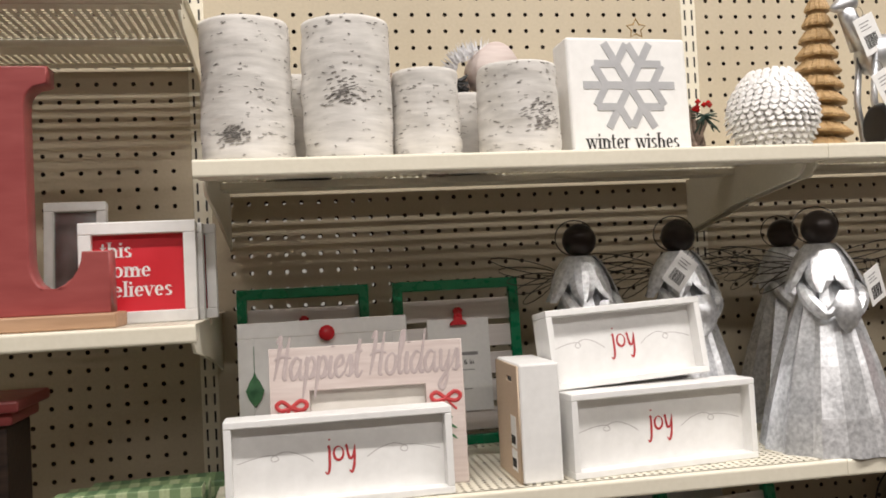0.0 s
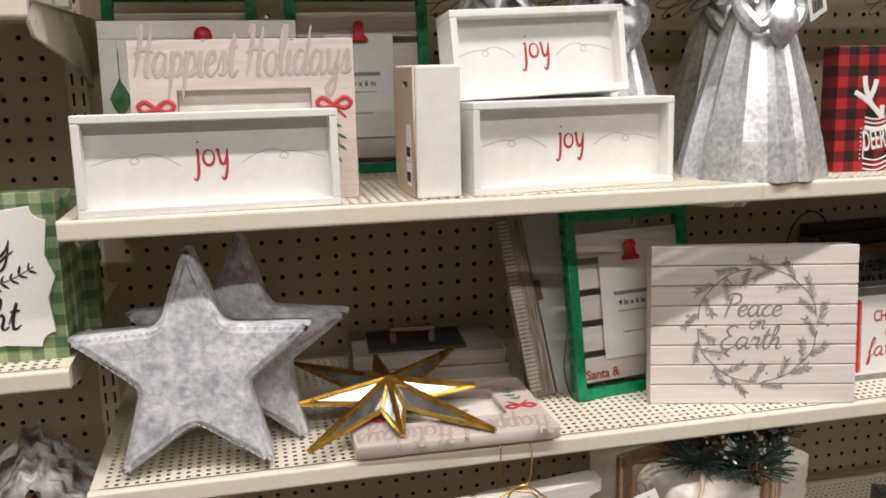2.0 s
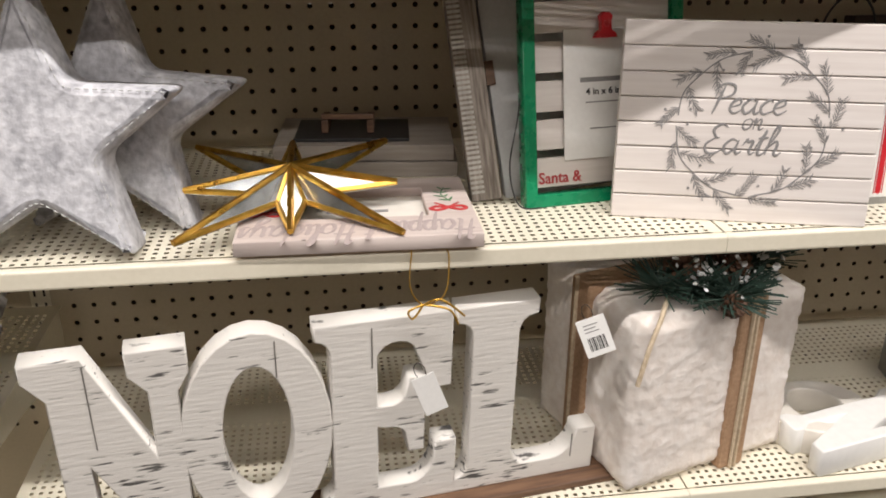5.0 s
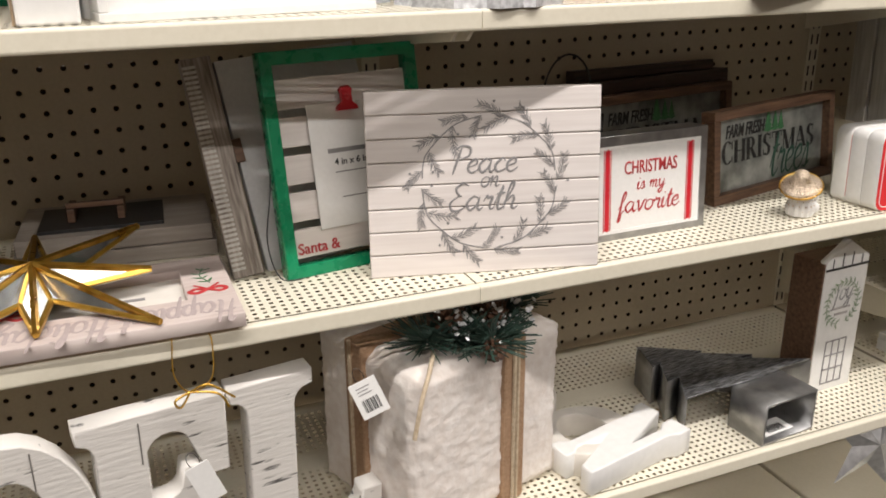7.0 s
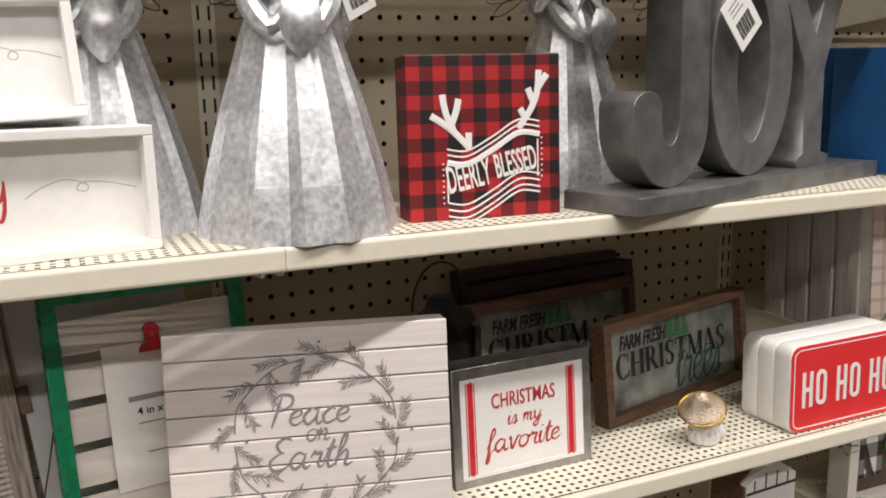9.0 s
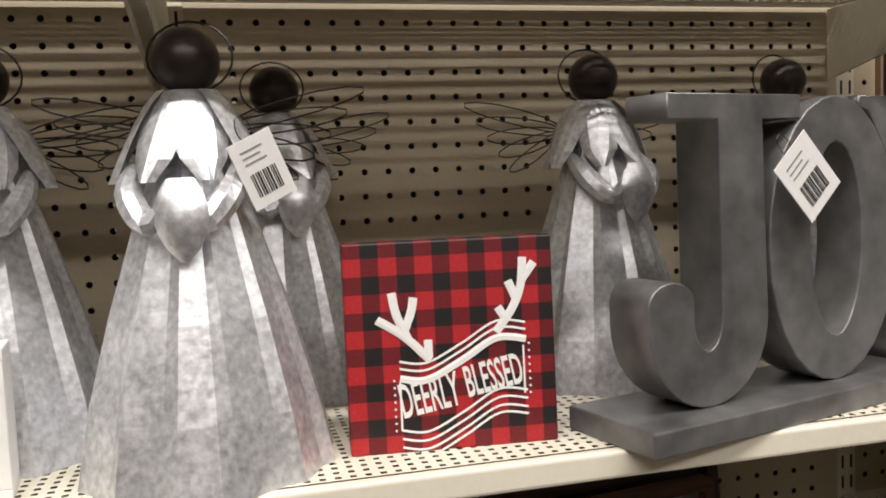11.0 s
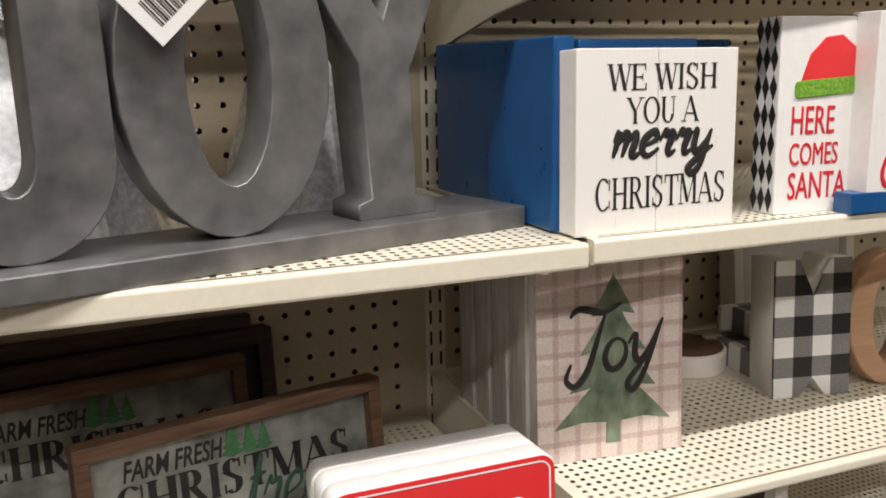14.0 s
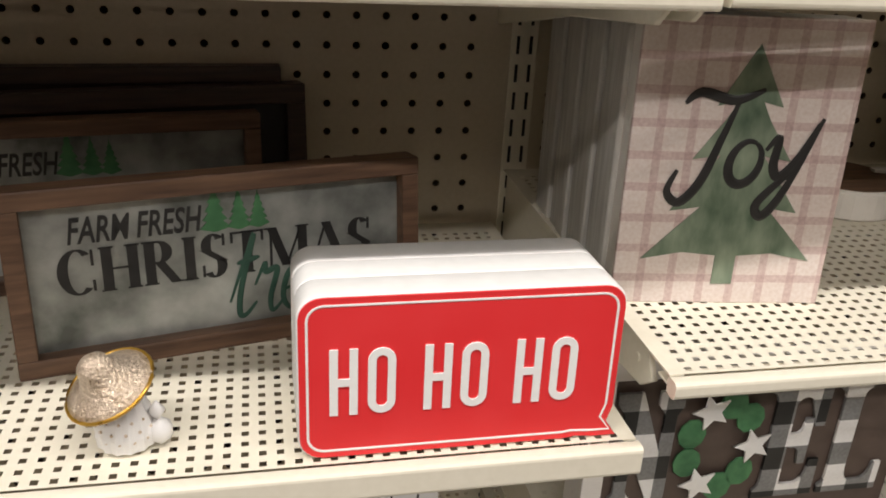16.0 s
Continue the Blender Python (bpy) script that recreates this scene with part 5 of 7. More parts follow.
part("loop", tube([tuple(p) for p in smooth_path([(0.452, -0.372, 0.916), (0.452, -0.382, 0.912), (0.450, -0.386, 0.880), (0.462, -0.388, 0.862), (0.482, -0.388, 0.872), (0.486, -0.384, 0.905), (0.484, -0.376, 0.9125)])], 0.0007, 5), GOLD, cord)
part("bow", merge(*[tube([tuple(p) for p in smooth_path(pts)], 0.0011, 5) for pts in ([(0.462, -0.388, 0.862), (0.478, -0.392, 0.868), (0.500, -0.392, 0.850)], [(0.462, -0.388, 0.862), (0.485, -0.393, 0.858), (0.494, -0.393, 0.842)], [(0.462, -0.388, 0.862), (0.452, -0.392, 0.850), (0.448, -0.392, 0.858), (0.462, -0.388, 0.862)])]), GOLD, cord)

holiday_frame(pose(0.5205, -0.2116, T3 + 0.0185, -90, 0, 179), 0.222, 0.160)
# grey-brown tone holds the shadow that lies on the stacked frames
SHADED_WOOD = material("shaded_frame_wood", (0.27, 0.235, 0.20), (0.40, 0.355, 0.31), 60, 0.65, stretch=(0.3, 3, 3), bump=0.2)
trays = thing("stacked_frames", pose(0.3178, -0.1382, T3, 0, 0, -5), "stack of two frames lying flat, coloured grey for the shade", "frame stack")
part("frame", block(0, 0.21, 0, 0.13, 0, 0.017, 0.001), SHADED_WOOD, trays)
part("frame", block(0.004, 0.206, 0.003, 0.128, 0.018, 0.036, 0.001), SHADED_WOOD, trays)
easel = thing("frame_easel", pose(0.3451, -0.1225, T3 + 0.036, 0, 0, -5), "black frame back with a small wooden stand", "frame back")
part("back", block(0, 0.13, 0, 0.085, 0, 0.004, 0.0005), BLACK_INK, easel)
part("stand", merge(block(0.03, 0.038, 0.02, 0.06, 0.005, 0.02, 0.001), block(0.082, 0.09, 0.02, 0.06, 0.005, 0.02, 0.001), block(0.03, 0.09, 0.02, 0.026, 0.021, 0.027, 0.001)), BROWN_WOOD, easel)

plank = thing("weathered_picture_frame", pose(0.5291, -0.2433, T3, -20, -6, 0), "weathered grey wooden frame seen edge on", "picture frame")
part("edge_board", block(0, 0.032, 0, 0.018, 0, 0.232, 0.001), GREY_WOOD, plank)
part("ridges", merge(*[block(0.001, 0.0145, -0.0007, 0.0004, 0.008 + 0.0052 * k, 0.0108 + 0.0052 * k, 0.0002, 1) for k in range(42)]), PALE_WOOD, plank, "fine pale saw ridges")
canvas = thing("stretched_canvas", pose(0.5676, -0.2372, T3, -20, -4, 8), "pale grey canvas panel leaning behind the green frame", "canvas")
part("panel", block(0, 0.16, 0.003, 0.014, 0, 0.228, 0.001), CANVAS, canvas)
part("hook", block(-0.004, 0.006, -0.001, 0.004, 0.12, 0.145, 0.0005), BROWN_WOOD, canvas)
cable = thing("black_cable", pose(-0.004, 0.008, -0.012), "thin black cable looped beside the canvas", "cable")
part("cord", tube([tuple(p) for p in smooth_path([(0.585, -0.235, 1.04), (0.575, -0.262, 1.0), (0.566, -0.276, 0.955), (0.575, -0.284, 0.918), (0.60, -0.28, 0.9125)])], 0.0008, 5), BLACK_INK, cable)

clip_frame(pose(0.5800, -0.2719, T3, -10, 0, 9), 0.178, 0.232, "green frame with striped whitewashed slats and red clip", True)
peace = thing("plank_sign", pose(0.6600, -0.3003, T3, -6, 0, -15), "whitewashed plank sign with a grey wreath and Peace on Earth", "plank sign")
W, H, NP = 0.243, 0.192, 8
part("backing", block(0.001, W - 0.001, 0.004, 0.030, 0.001, H - 0.001, 0.0008), WASHED, peace)
for k in range(NP):
    part("plank", block(0, W, 0, 0.006, k * H / NP + 0.0006, (k + 1) * H / NP - 0.0006, 0.0010), WASHED, peace)
script("Peace", 0.068, W / 2 - 0.002, 0.107, 0.0011, GREY_INK, peace, -0.0005, "grey brush lettering", 0.25, 0.74)
script("on", 0.020, W / 2 + 0.004, 0.092, 0.0008, GREY_INK, peace, -0.0005, "grey brush lettering", 0.25, 0.8)
script("Earth", 0.072, W / 2 - 0.004, 0.068, 0.0011, GREY_INK, peace, -0.0005, "grey brush lettering", 0.25, 0.74)
CX, CZ = W / 2 + 0.004, 0.096
for k in range(4):
    pts = [(CX + (0.070 + 0.003 * (j % 2)) * math.cos(radians(98 + 90 * k + 19 * j)), CZ + 0.069 * math.sin(radians(98 + 90 * k + 19 * j))) for j in range(5)]
    line_part("wreath_stem", smooth_path(pts), 0.0007, GREY_INK, peace, -0.0003, "grey painted stem")
rw = random.Random(12)
for k in range(26):
    a = radians(360 * k / 26 + rw.uniform(-4, 4))
    way = a + radians(90) + radians((38 if k % 2 else -34) + rw.uniform(-12, 12))
    long = rw.uniform(0.023, 0.031)
    p = Vector((CX + 0.071 * math.cos(a), CZ + 0.070 * math.sin(a)))
    pts = [(p.x + long * t * math.cos(way + 0.25 * t), p.y + long * t * math.sin(way + 0.25 * t)) for t in (0, 0.35, 0.7, 1)]
    part("fir_sprig", leaf_sprig(pts, -0.0004, 0.0085, 9, k, 0.00045, 36, 0.5), GREY_INK, peace, "grey painted fir twig")
part("dots", merge(*[moved(lathe([(0.0014, -0.0002), (0.0014, 0.0002)], 10), pose(CX + r * math.cos(a), -0.0004, CZ + r * math.sin(a), 90)) for r, a in [(rw.choice((0.060, 0.083)), rw.uniform(0, 6.28)) for k in range(16)]]), GREY_INK, peace, "grey painted berries")

lantern = thing("lantern", pose(0.9924, -0.1245, T3), "black metal lantern with a wire handle", "lantern")
part("base", block(-0.035, 0.035, -0.035, 0.035, 0, 0.012, 0.002), BLACK_INK, lantern)
part("roof", lathe([(0.046, 0.115), (0.044, 0.122), (0.02, 0.138), (0.016, 0.15), (0.001, 0.152)], 4), BLACK_INK, lantern)
for sx in (-1, 1):
    for sy in (-1, 1):
        part("post", block(sx * 0.031 - 0.004, sx * 0.031 + 0.004, sy * 0.031 - 0.004, sy * 0.031 + 0.004, 0.012, 0.117, 0.0008), BLACK_INK, lantern)
part("glass_core", block(-0.026, 0.026, -0.026, 0.026, 0.013, 0.116, 0.001), BRONZE, lantern)
part("handle", tube([(0.036 * math.cos(a), 0, 0.135 + 0.055 * math.sin(a)) for a in [math.pi * k / 16 for k in range(17)]], 0.0014, 5), BLACK_INK, lantern)

fav = thing("tin_sign", pose(0.9261, -0.3023, T3, -4, 0, 1), "tin framed sign lettered Christmas is my favorite", "sign")
W, H = 0.160, 0.122
part("back_box", block(0, W, 0.004, 0.034, 0, H, 0.001), STEEL, fav)
part("rim", cutout([[(0, 0), (W, 0), (W, H), (0, H)], [(0.009, 0.008), (W - 0.009, 0.008), (W - 0.009, H - 0.012), (0.009, H - 0.012)]], 0.007, 0.0008, Matrix.Translation((0, 0.0035, 0))), STEEL, fav, "tin rim")
part("face", block(0.008, W - 0.008, 0.0012, 0.0039, 0.007, H - 0.011, 0), PAPER, fav, "white printed face")
part("scallops", merge(*[moved(lathe([(0.0033, 0), (0.0033, 0.0008)], 10), pose(0.011 + 0.0062 * k, 0.0012, z, 90)) for k in range(23) for z in (0.009, H - 0.013)]), PAPER, fav)
for x in (0.020, W - 0.024):
    part("red_stripe", block(x - 0.003, x + 0.003, 0.0006, 0.0013, 0.010, H - 0.014, 0), CRIMSON, fav, "red stripe")
    part("thin_stripe", merge(block(x - 0.005, x - 0.0042, 0.0006, 0.0013, 0.010, H - 0.014, 0), block(x + 0.0042, x + 0.005, 0.0006, 0.0013, 0.010, H - 0.014, 0)), CRIMSON, fav)
part("lettering", words("CHRISTMAS", 0.0215, W / 2, 0.0008, 0.076, 0.66, 0, 0.0001), RED_INK, fav, "dark red lettering")
script("is my", 0.040, W / 2, 0.057, 0.0008, RED_INK, fav, 0.0007, "dark red script", 0.2, 0.72)
script("favorite", 0.086, W / 2 - 0.002, 0.031, 0.0010, RED_INK, fav, 0.0007, "dark red script", 0.2, 0.72)


def farm_sign(m, w, h, label, text=True):
    ob = thing("framed_sign", m, label, "framed sign", "farm signs")
    b = 0.0125
    framed_box(ob, w, h, 0.022, b, 0.012, BROWN_WOOD, PANEL_METAL)
    if text:
        part("lettering", words("FARM FRESH", 0.024, w * 0.135, 0.0115, h * 0.68, 0.62, 0.25, 0.0004, "LEFT"), BLACK_INK, ob, "black lettering")
        serif("CHRISTMAS", w * 0.78, 0.030, w * 0.105, h * 0.40, BLACK_INK, ob, 0.0113, "bold black serif lettering", "LEFT", 1.5)
        script("trees", w * 0.34, w * 0.66, h * 0.15, 0.0018, material("dark_green_script", (0.02, 0.07, 0.05), (0.05, 0.12, 0.08), 60, 0.6), ob, 0.0112, "dark green script", 0.2, 1.1)
    for k, (dx, s) in enumerate(((0.0, 1.2), (0.016, 1.0), (0.029, 0.9))):
        cx = w * 0.475 + dx
        pts = [(cx - 0.001, h * 0.66)] + [q for j in range(5) for q in ((cx - (0.0085 - 0.0016 * j) * s, h * 0.68 + 0.0050 * j * s), (cx - (0.0045 - 0.001 * j) * s, h * 0.68 + (0.0050 * j + 0.0040) * s))] + [(cx, h * 0.68 + 0.028 * s)]
        pts = pts + [(2 * cx - x, z) for x, z in pts[-2::-1]]
        part("fir", cutout([pts], 0.0008, 0.0001, Matrix.Translation((0, 0.0116, 0))), LEAF_GREEN, ob, "green printed fir tree")
    return ob


farm_sign(pose(1.1453, -0.2475, T3, -6, 0, 13), 0.272, 0.122, "brown framed galvanised sign lettered Farm Fresh Christmas trees")
farm_sign(pose(1.0348, -0.1342, T3, -6, 0, 8), 0.268, 0.130, "brown framed galvanised sign behind another sign")
darkf = thing("dark_picture_frame", pose(1.0577, -0.0919, T3, -6, 0, 10), "dark brown wooden frame behind the farm signs", "frame")
framed_box(darkf, 0.285, 0.140, 0.025, 0.016, 0.012, DARK_WOOD, BLACK_INK)
darkb = thing("wood_tray", pose(1.0580, -0.0473, T3, -5, 0, 4), "dark brown wooden tray leaning on the pegboard", "tray")
framed_box(darkb, 0.26, 0.152, 0.022, 0.014, 0.014, DARK_WOOD, DARK_WOOD)

mush = thing("mushroom_ornament", pose(1.2186, -0.3187, T3) @ Matrix.Scale(0.97, 4), "glittery champagne mushroom ornament with a woven stem", "ornament")
part("stem", lathe([(0.012, 0), (0.0165, 0.003), (0.0175, 0.012), (0.015, 0.022), (0.011, 0.030), (0.009, 0.036)], 28, lambda a, z: 1 + 0.05 * math.sin(14 * a + z * 700)), SHELL, mush, "beaded silver stem", smooth=False)
part("beads", merge(*[moved(lathe([(0.0002, -0.0012), (0.0012, 0), (0.0002, 0.0012)], 6), Matrix.Translation((0.0168 * math.cos(a + 0.25 * (j % 2)) * (1 - 0.1 * (j - 1.5) ** 2 * 0.6), 0.0168 * math.sin(a + 0.25 * (j % 2)) * (1 - 0.1 * (j - 1.5) ** 2 * 0.6), 0.004 + 0.006 * j))) for j in range(4) for a in [2 * math.pi * k / 13 for k in range(13)]]), GLITTER, mush, "champagne beads")
part("cap", moved(lathe([(0.004, -0.002), (0.020, -0.002), (0.0258, 0.001), (0.0262, 0.003), (0.021, 0.0065), (0.014, 0.011), (0.0105, 0.017), (0.0088, 0.023), (0.005, 0.0265), (0.001, 0.0272)], 30), pose(-0.005, -0.002, 0.039, 16, -22, 0)), GLITTER, mush, "glittery cap", smooth=True)
part("rim", moved(tube([(0.0258 * math.cos(a), 0.0258 * math.sin(a), 0.003) for a in [2 * math.pi * k / 30 for k in range(30)]], 0.0012, 5, closed=True), pose(-0.005, -0.002, 0.039, 16, -22, 0)), GOLD, mush, "gold rim", smooth=True)
part("figure", merge(moved(lathe([(0.001, -0.009), (0.007, -0.003), (0.007, 0.004), (0.001, 0.010)], 10), pose(0.019, -0.004, 0.0095)), moved(lathe([(0.001, -0.006), (0.005, 0), (0.001, 0.006)], 10), pose(0.018, -0.005, 0.0245))), SHELL, mush, "small pale lump beside the stem", smooth=True)


def bubble(w, h, r=0.013):
    return arc(w - r, h - r, r, 0, 90, 6) + arc(r, h - r, r, 90, 180, 6) + arc(r, r, r, 180, 270, 6) + [(w - 0.042, 0), (w - 0.028, 0.0), (w - 0.022, -0.0045 + 0.0055), (w - 0.010, 0.0), (w + 0.004, 0.0), (w - 0.003, 0.010), (w, 0.020)]


W, H = 0.186, 0.101
hoho = thing("speech_bubble_sign", pose(1.3128, -0.3502, T3 + 0.0005, -2, 0, 0), "stack of red and white HO HO HO speech bubble signs", "sign")
for k in range(3):
    part("slab", cutout([bubble(W, H)], 0.0236, 0.0012, Matrix.Translation((0, 0.0137 + 0.0243 * k, 0))), WHITE, hoho, "white painted slab")
part("face", cutout([bubble(W - 0.002, H - 0.002)], 0.0012, 0.0002, Matrix.Translation((0.001, 0.0014, 0.001))), RED_SIGN, hoho, "red face")
part("back_face", cutout([bubble(W - 0.002, H - 0.002)], 0.0014, 0.0002, Matrix.Translation((0.001, 0.0259 + 0.0243, 0.001))), RED_SIGN, hoho, "red edge of the next sign")
inner = [(0.0055 + x * (W - 0.011) / W, 0.0055 + z * (H - 0.011) / H) for x, z in bubble(W, H, 0.010)]
part("border", tube([(x, 0.0006, z) for x, z in inner], 0.0008, 5, 0.4, closed=True), PAPER, hoho, "thin white border line")
lh, lw, st = 0.041, 0.0155, 0.0046
for word in range(3):
    x0 = 0.0175 + 0.0525 * word
    z0 = 0.0285
    part("letter", merge(block(x0, x0 + st, -0.0001, 0.001, z0, z0 + lh, 0), block(x0 + lw - st, x0 + lw, -0.0001, 0.001, z0, z0 + lh, 0), block(x0 + st, x0 + lw - st, -0.0001, 0.001, z0 + lh / 2 - st / 2, z0 + lh / 2 + st / 2, 0)), PAPER, hoho, "white letter H")
    ox = x0 + lw + 0.0055
    r1, r2 = lw / 2, lw / 2 - st
    out = arc(ox + r1, z0 + lh - r1, r1, 0, 180, 10) + arc(ox + r1, z0 + r1, r1, 180, 360, 10)
    inn = arc(ox + r1, z0 + lh - r1, r2, 0, 180, 10) + arc(ox + r1, z0 + r1, r2, 180, 360, 10)
    part("letter", cutout([out, inn], 0.0011, 0.0001, Matrix.Translation((0, 0.0004, 0))), PAPER, hoho, "white letter O")

# ---- fourth shelf ----
noel = thing("noel_letter_stand", pose(0.1009, -0.4048, T4, 4, 0, 8.5), "distressed white wooden NOEL letters on a brown base", "letter sign")
part("base", block(-0.01, 0.60, -0.012, 0.05, 0.0, 0.009, 0.002), BROWN_WOOD, noel, "brown wooden base")
NH = 0.229
for rim, x in ((letter_N(0.137, NH), 0.012), (letter_O(0.142, NH + 0.004, 0.46), 0.134), (letter_E(0.1415, NH), 0.2615), (letter_L(0.163, NH), 0.400)):
    part("letter", cutout(rim, 0.024, 0.0015, Matrix.Translation((x, 0.02, 0.009))), DISTRESSED, noel)
for x, z, l in ((0.062, 0.14, 0.09), (0.225, 0.19, 0.04), (0.315, 0.185, 0.045), (0.330, 0.075, 0.0), (0.535, 0.03, 0.03)):
    if l:
        part("plank_joint", block(x, x + 0.0012, 0.0074, 0.0082, z, z + l, 0), BARK_MARK, noel, "dark joint between boards")
price_tag(pose(0.4555, -0.4154, T4 + 0.205, 0, -20, 4), "blank white price tag hanging on the letter E", (0.022, 0.042), True)

gift = thing("gift_box_decoration", pose(0.7890, -0.3290, T4, 0, 0, 17), "cream plush gift box with burlap ribbon, fir sprigs and pine cones", "gift box")
GW, GD, GH = 0.226, 0.19, 0.213
body = bmesh.new()
bmesh.ops.create_cube(body, size=1)
bmesh.ops.subdivide_edges(body, edges=body.edges[:], cuts=44, use_grid_fill=True)
for v in body.verts:
    e = Vector((v.co.x, v.co.y, v.co.z)) * 2
    near = sorted(abs(t) for t in e)
    c3 = Vector((v.co.x * GW, (v.co.y + 0.5) * GD, (v.co.z + 0.5) * GH))
    q = noise.noise(c3 * 45) * 0.0014 + noise.noise(c3 * 130) * 0.0016 + noise.noise(c3 * 320) * 0.0018
    soft = max(0, near[1] - 0.86) / 0.14 * 0.009
    v.co = c3 + e.normalized() * (q - soft)
    v.co.z = max(v.co.z, 0.0)
part("body", body, FUR, gift, "cream plush covering", smooth=True)
rg = random.Random(3)
part("ribbon", block(0.012, 0.046, -0.0052, GD + 0.005, 0.001, GH + 0.0052, 0.003), BURLAP, gift, "brown burlap ribbon")
part("ribbon", block(-GW / 2 - 0.0062, GW / 2 + 0.0062, GD * 0.45, GD * 0.45 + 0.034, 0.001, GH + 0.0055, 0.003), BURLAP, gift, "brown burlap ribbon")
for x in (0.026, 0.032):
    part("twine", tube([(x, -0.0065, z) for z in np.linspace(0.002, GH + 0.008, 20)], lambda t: 0.0022 + 0.0006 * math.sin(t * 120), 6), TWINE, gift, "jute twine")
part("twine", tube([(-GW / 2 - 0.0075, GD * 0.56, z) for z in np.linspace(0.002, GH + 0.008, 20)], lambda t: 0.0022 + 0.0006 * math.sin(t * 120), 6), TWINE, gift, "jute twine")
part("twine_tail", tube([tuple(p) for p in smooth_path([(-0.070, 0.02, GH + 0.010), (-0.095, -0.004, GH + 0.004), (-0.112, -0.012, GH - 0.02), (-0.124, -0.014, GH - 0.06)])], 0.0026, 6), TWINE, gift, "knotted twine tail")
for cx, cy, cz in ((-0.055, 0.045, 0.012), (0.02, 0.06, 0.018), (0.055, 0.075, 0.016), (-0.085, 0.06, 0.016), (-0.02, 0.10, 0.03), (-0.032, 0.020, 0.010), (0.03, 0.11, 0.025), (-0.015, 0.03, 0.012)):
    cx, cy = cx + 0.018, cy - 0.026
    needles = []
    for k in range(120):
        a, e = rg.uniform(0, 2 * math.pi), rg.uniform(-0.15, 0.9)
        d = Vector((math.cos(a) * math.cos(e), math.sin(a) * math.cos(e), math.sin(e)))
        o = Vector((cx, cy, GH + cz))
        needles.append(tube([o + d * 0.004, o + d * rg.uniform(0.032, 0.054)], 0.0008, 3))
    part("fir_sprig", merge(*needles), NEEDLE, gift, "dark green fir sprig")


def pine_cone(m, r, h, parent=None, label="brown pine cone"):
    bits = [lathe([(r * 0.3, 0), (r * 0.62, h * 0.3), (r * 0.45, h * 0.7), (0.001, h)], 10)]
    for row in range(7):
        z, rr = h * (0.06 + 0.13 * row), r * math.sin(math.pi * (0.25 + 0.65 * row / 7)) * 0.85
        n = 9 - row // 2
        for k in range(n):
            a = 2 * math.pi * (k + 0.5 * (row % 2)) / n
            bm = bmesh.new()
            bmesh.ops.create_icosphere(bm, subdivisions=1, radius=1, matrix=Matrix.Translation((rr * math.cos(a), rr * math.sin(a), z)) @ Matrix.Rotation(a, 4, "Z") @ Matrix.Rotation(radians(-25), 4, "Y") @ Matrix.Diagonal((r * 0.32, r * 0.26, r * 0.1, 1)))
            bits.append(bm)
    return part("pine_cone", moved(merge(*bits), m), CONE, parent, label)


pine_cone(pose(-0.014, -0.006, GH + 0.004, 70, 0, 0), 0.013, 0.022, gift)
pine_cone(pose(0.01, 0.034, GH + 0.020, 40, 10, 0), 0.022, 0.036, gift)
pine_cone(pose(-0.03, 0.05, GH + 0.020, 30, -20, 0), 0.022, 0.036, gift)
pine_cone(pose(0.05, 0.058, GH + 0.018, 35, 20, 0), 0.020, 0.034, gift)
part("snow_clumps", merge(*[moved(lathe([(0.0005, -0.0016), (rg.uniform(0.0014, 0.0046), 0), (0.0005, rg.uniform(0.001, 0.0022))], 6),
                                  pose(rg.choice((-0.034, 0.006, 0.046)) + rg.gauss(0, 0.011), 0.022 + rg.gauss(0, 0.016), GH + 0.038 + rg.uniform(-0.014, 0.012), rg.uniform(-60, 60), rg.uniform(-60, 60), 0)) for k in range(120)]), SNOW, gift, "white artificial snow clumps")
price_tag(pose(0.6259, -0.3583, T4 + 0.222, -10, -22, -8), "creased white price tag hanging on the gift box", (0.029, 0.040))


def lying_letter(m, rim, depth, mat, name, label):
    ob = thing(name, m, label, "letter", "lying letters")
    part("letter", cutout(rim, depth, 0.002, Matrix.Translation((0, depth / 2, 0))), mat, ob)
    return ob


lying_letter(pose(0.8993, -0.3352, T4 + 0.034, -90, 0, 12), letter_O(0.13, 0.11, 0.5), 0.034, WARM_WHITE, "wooden_letter", "white wooden letter O lying flat on the shelf")
lying_letter(pose(0.8679, -0.2199, T4 + 0.034, -90, 0, 14), letter_O(0.12, 0.12, 0.3), 0.034, WARM_WHITE, "wooden_letter", "white wooden ring lying at the back")
lying_letter(pose(0.8900, -0.2830, T4 + 0.036, -90, 0, -77), letter_N(0.084, 0.172), 0.035, WHITE, "wooden_letter", "white wooden letter N lying near the shelf edge")

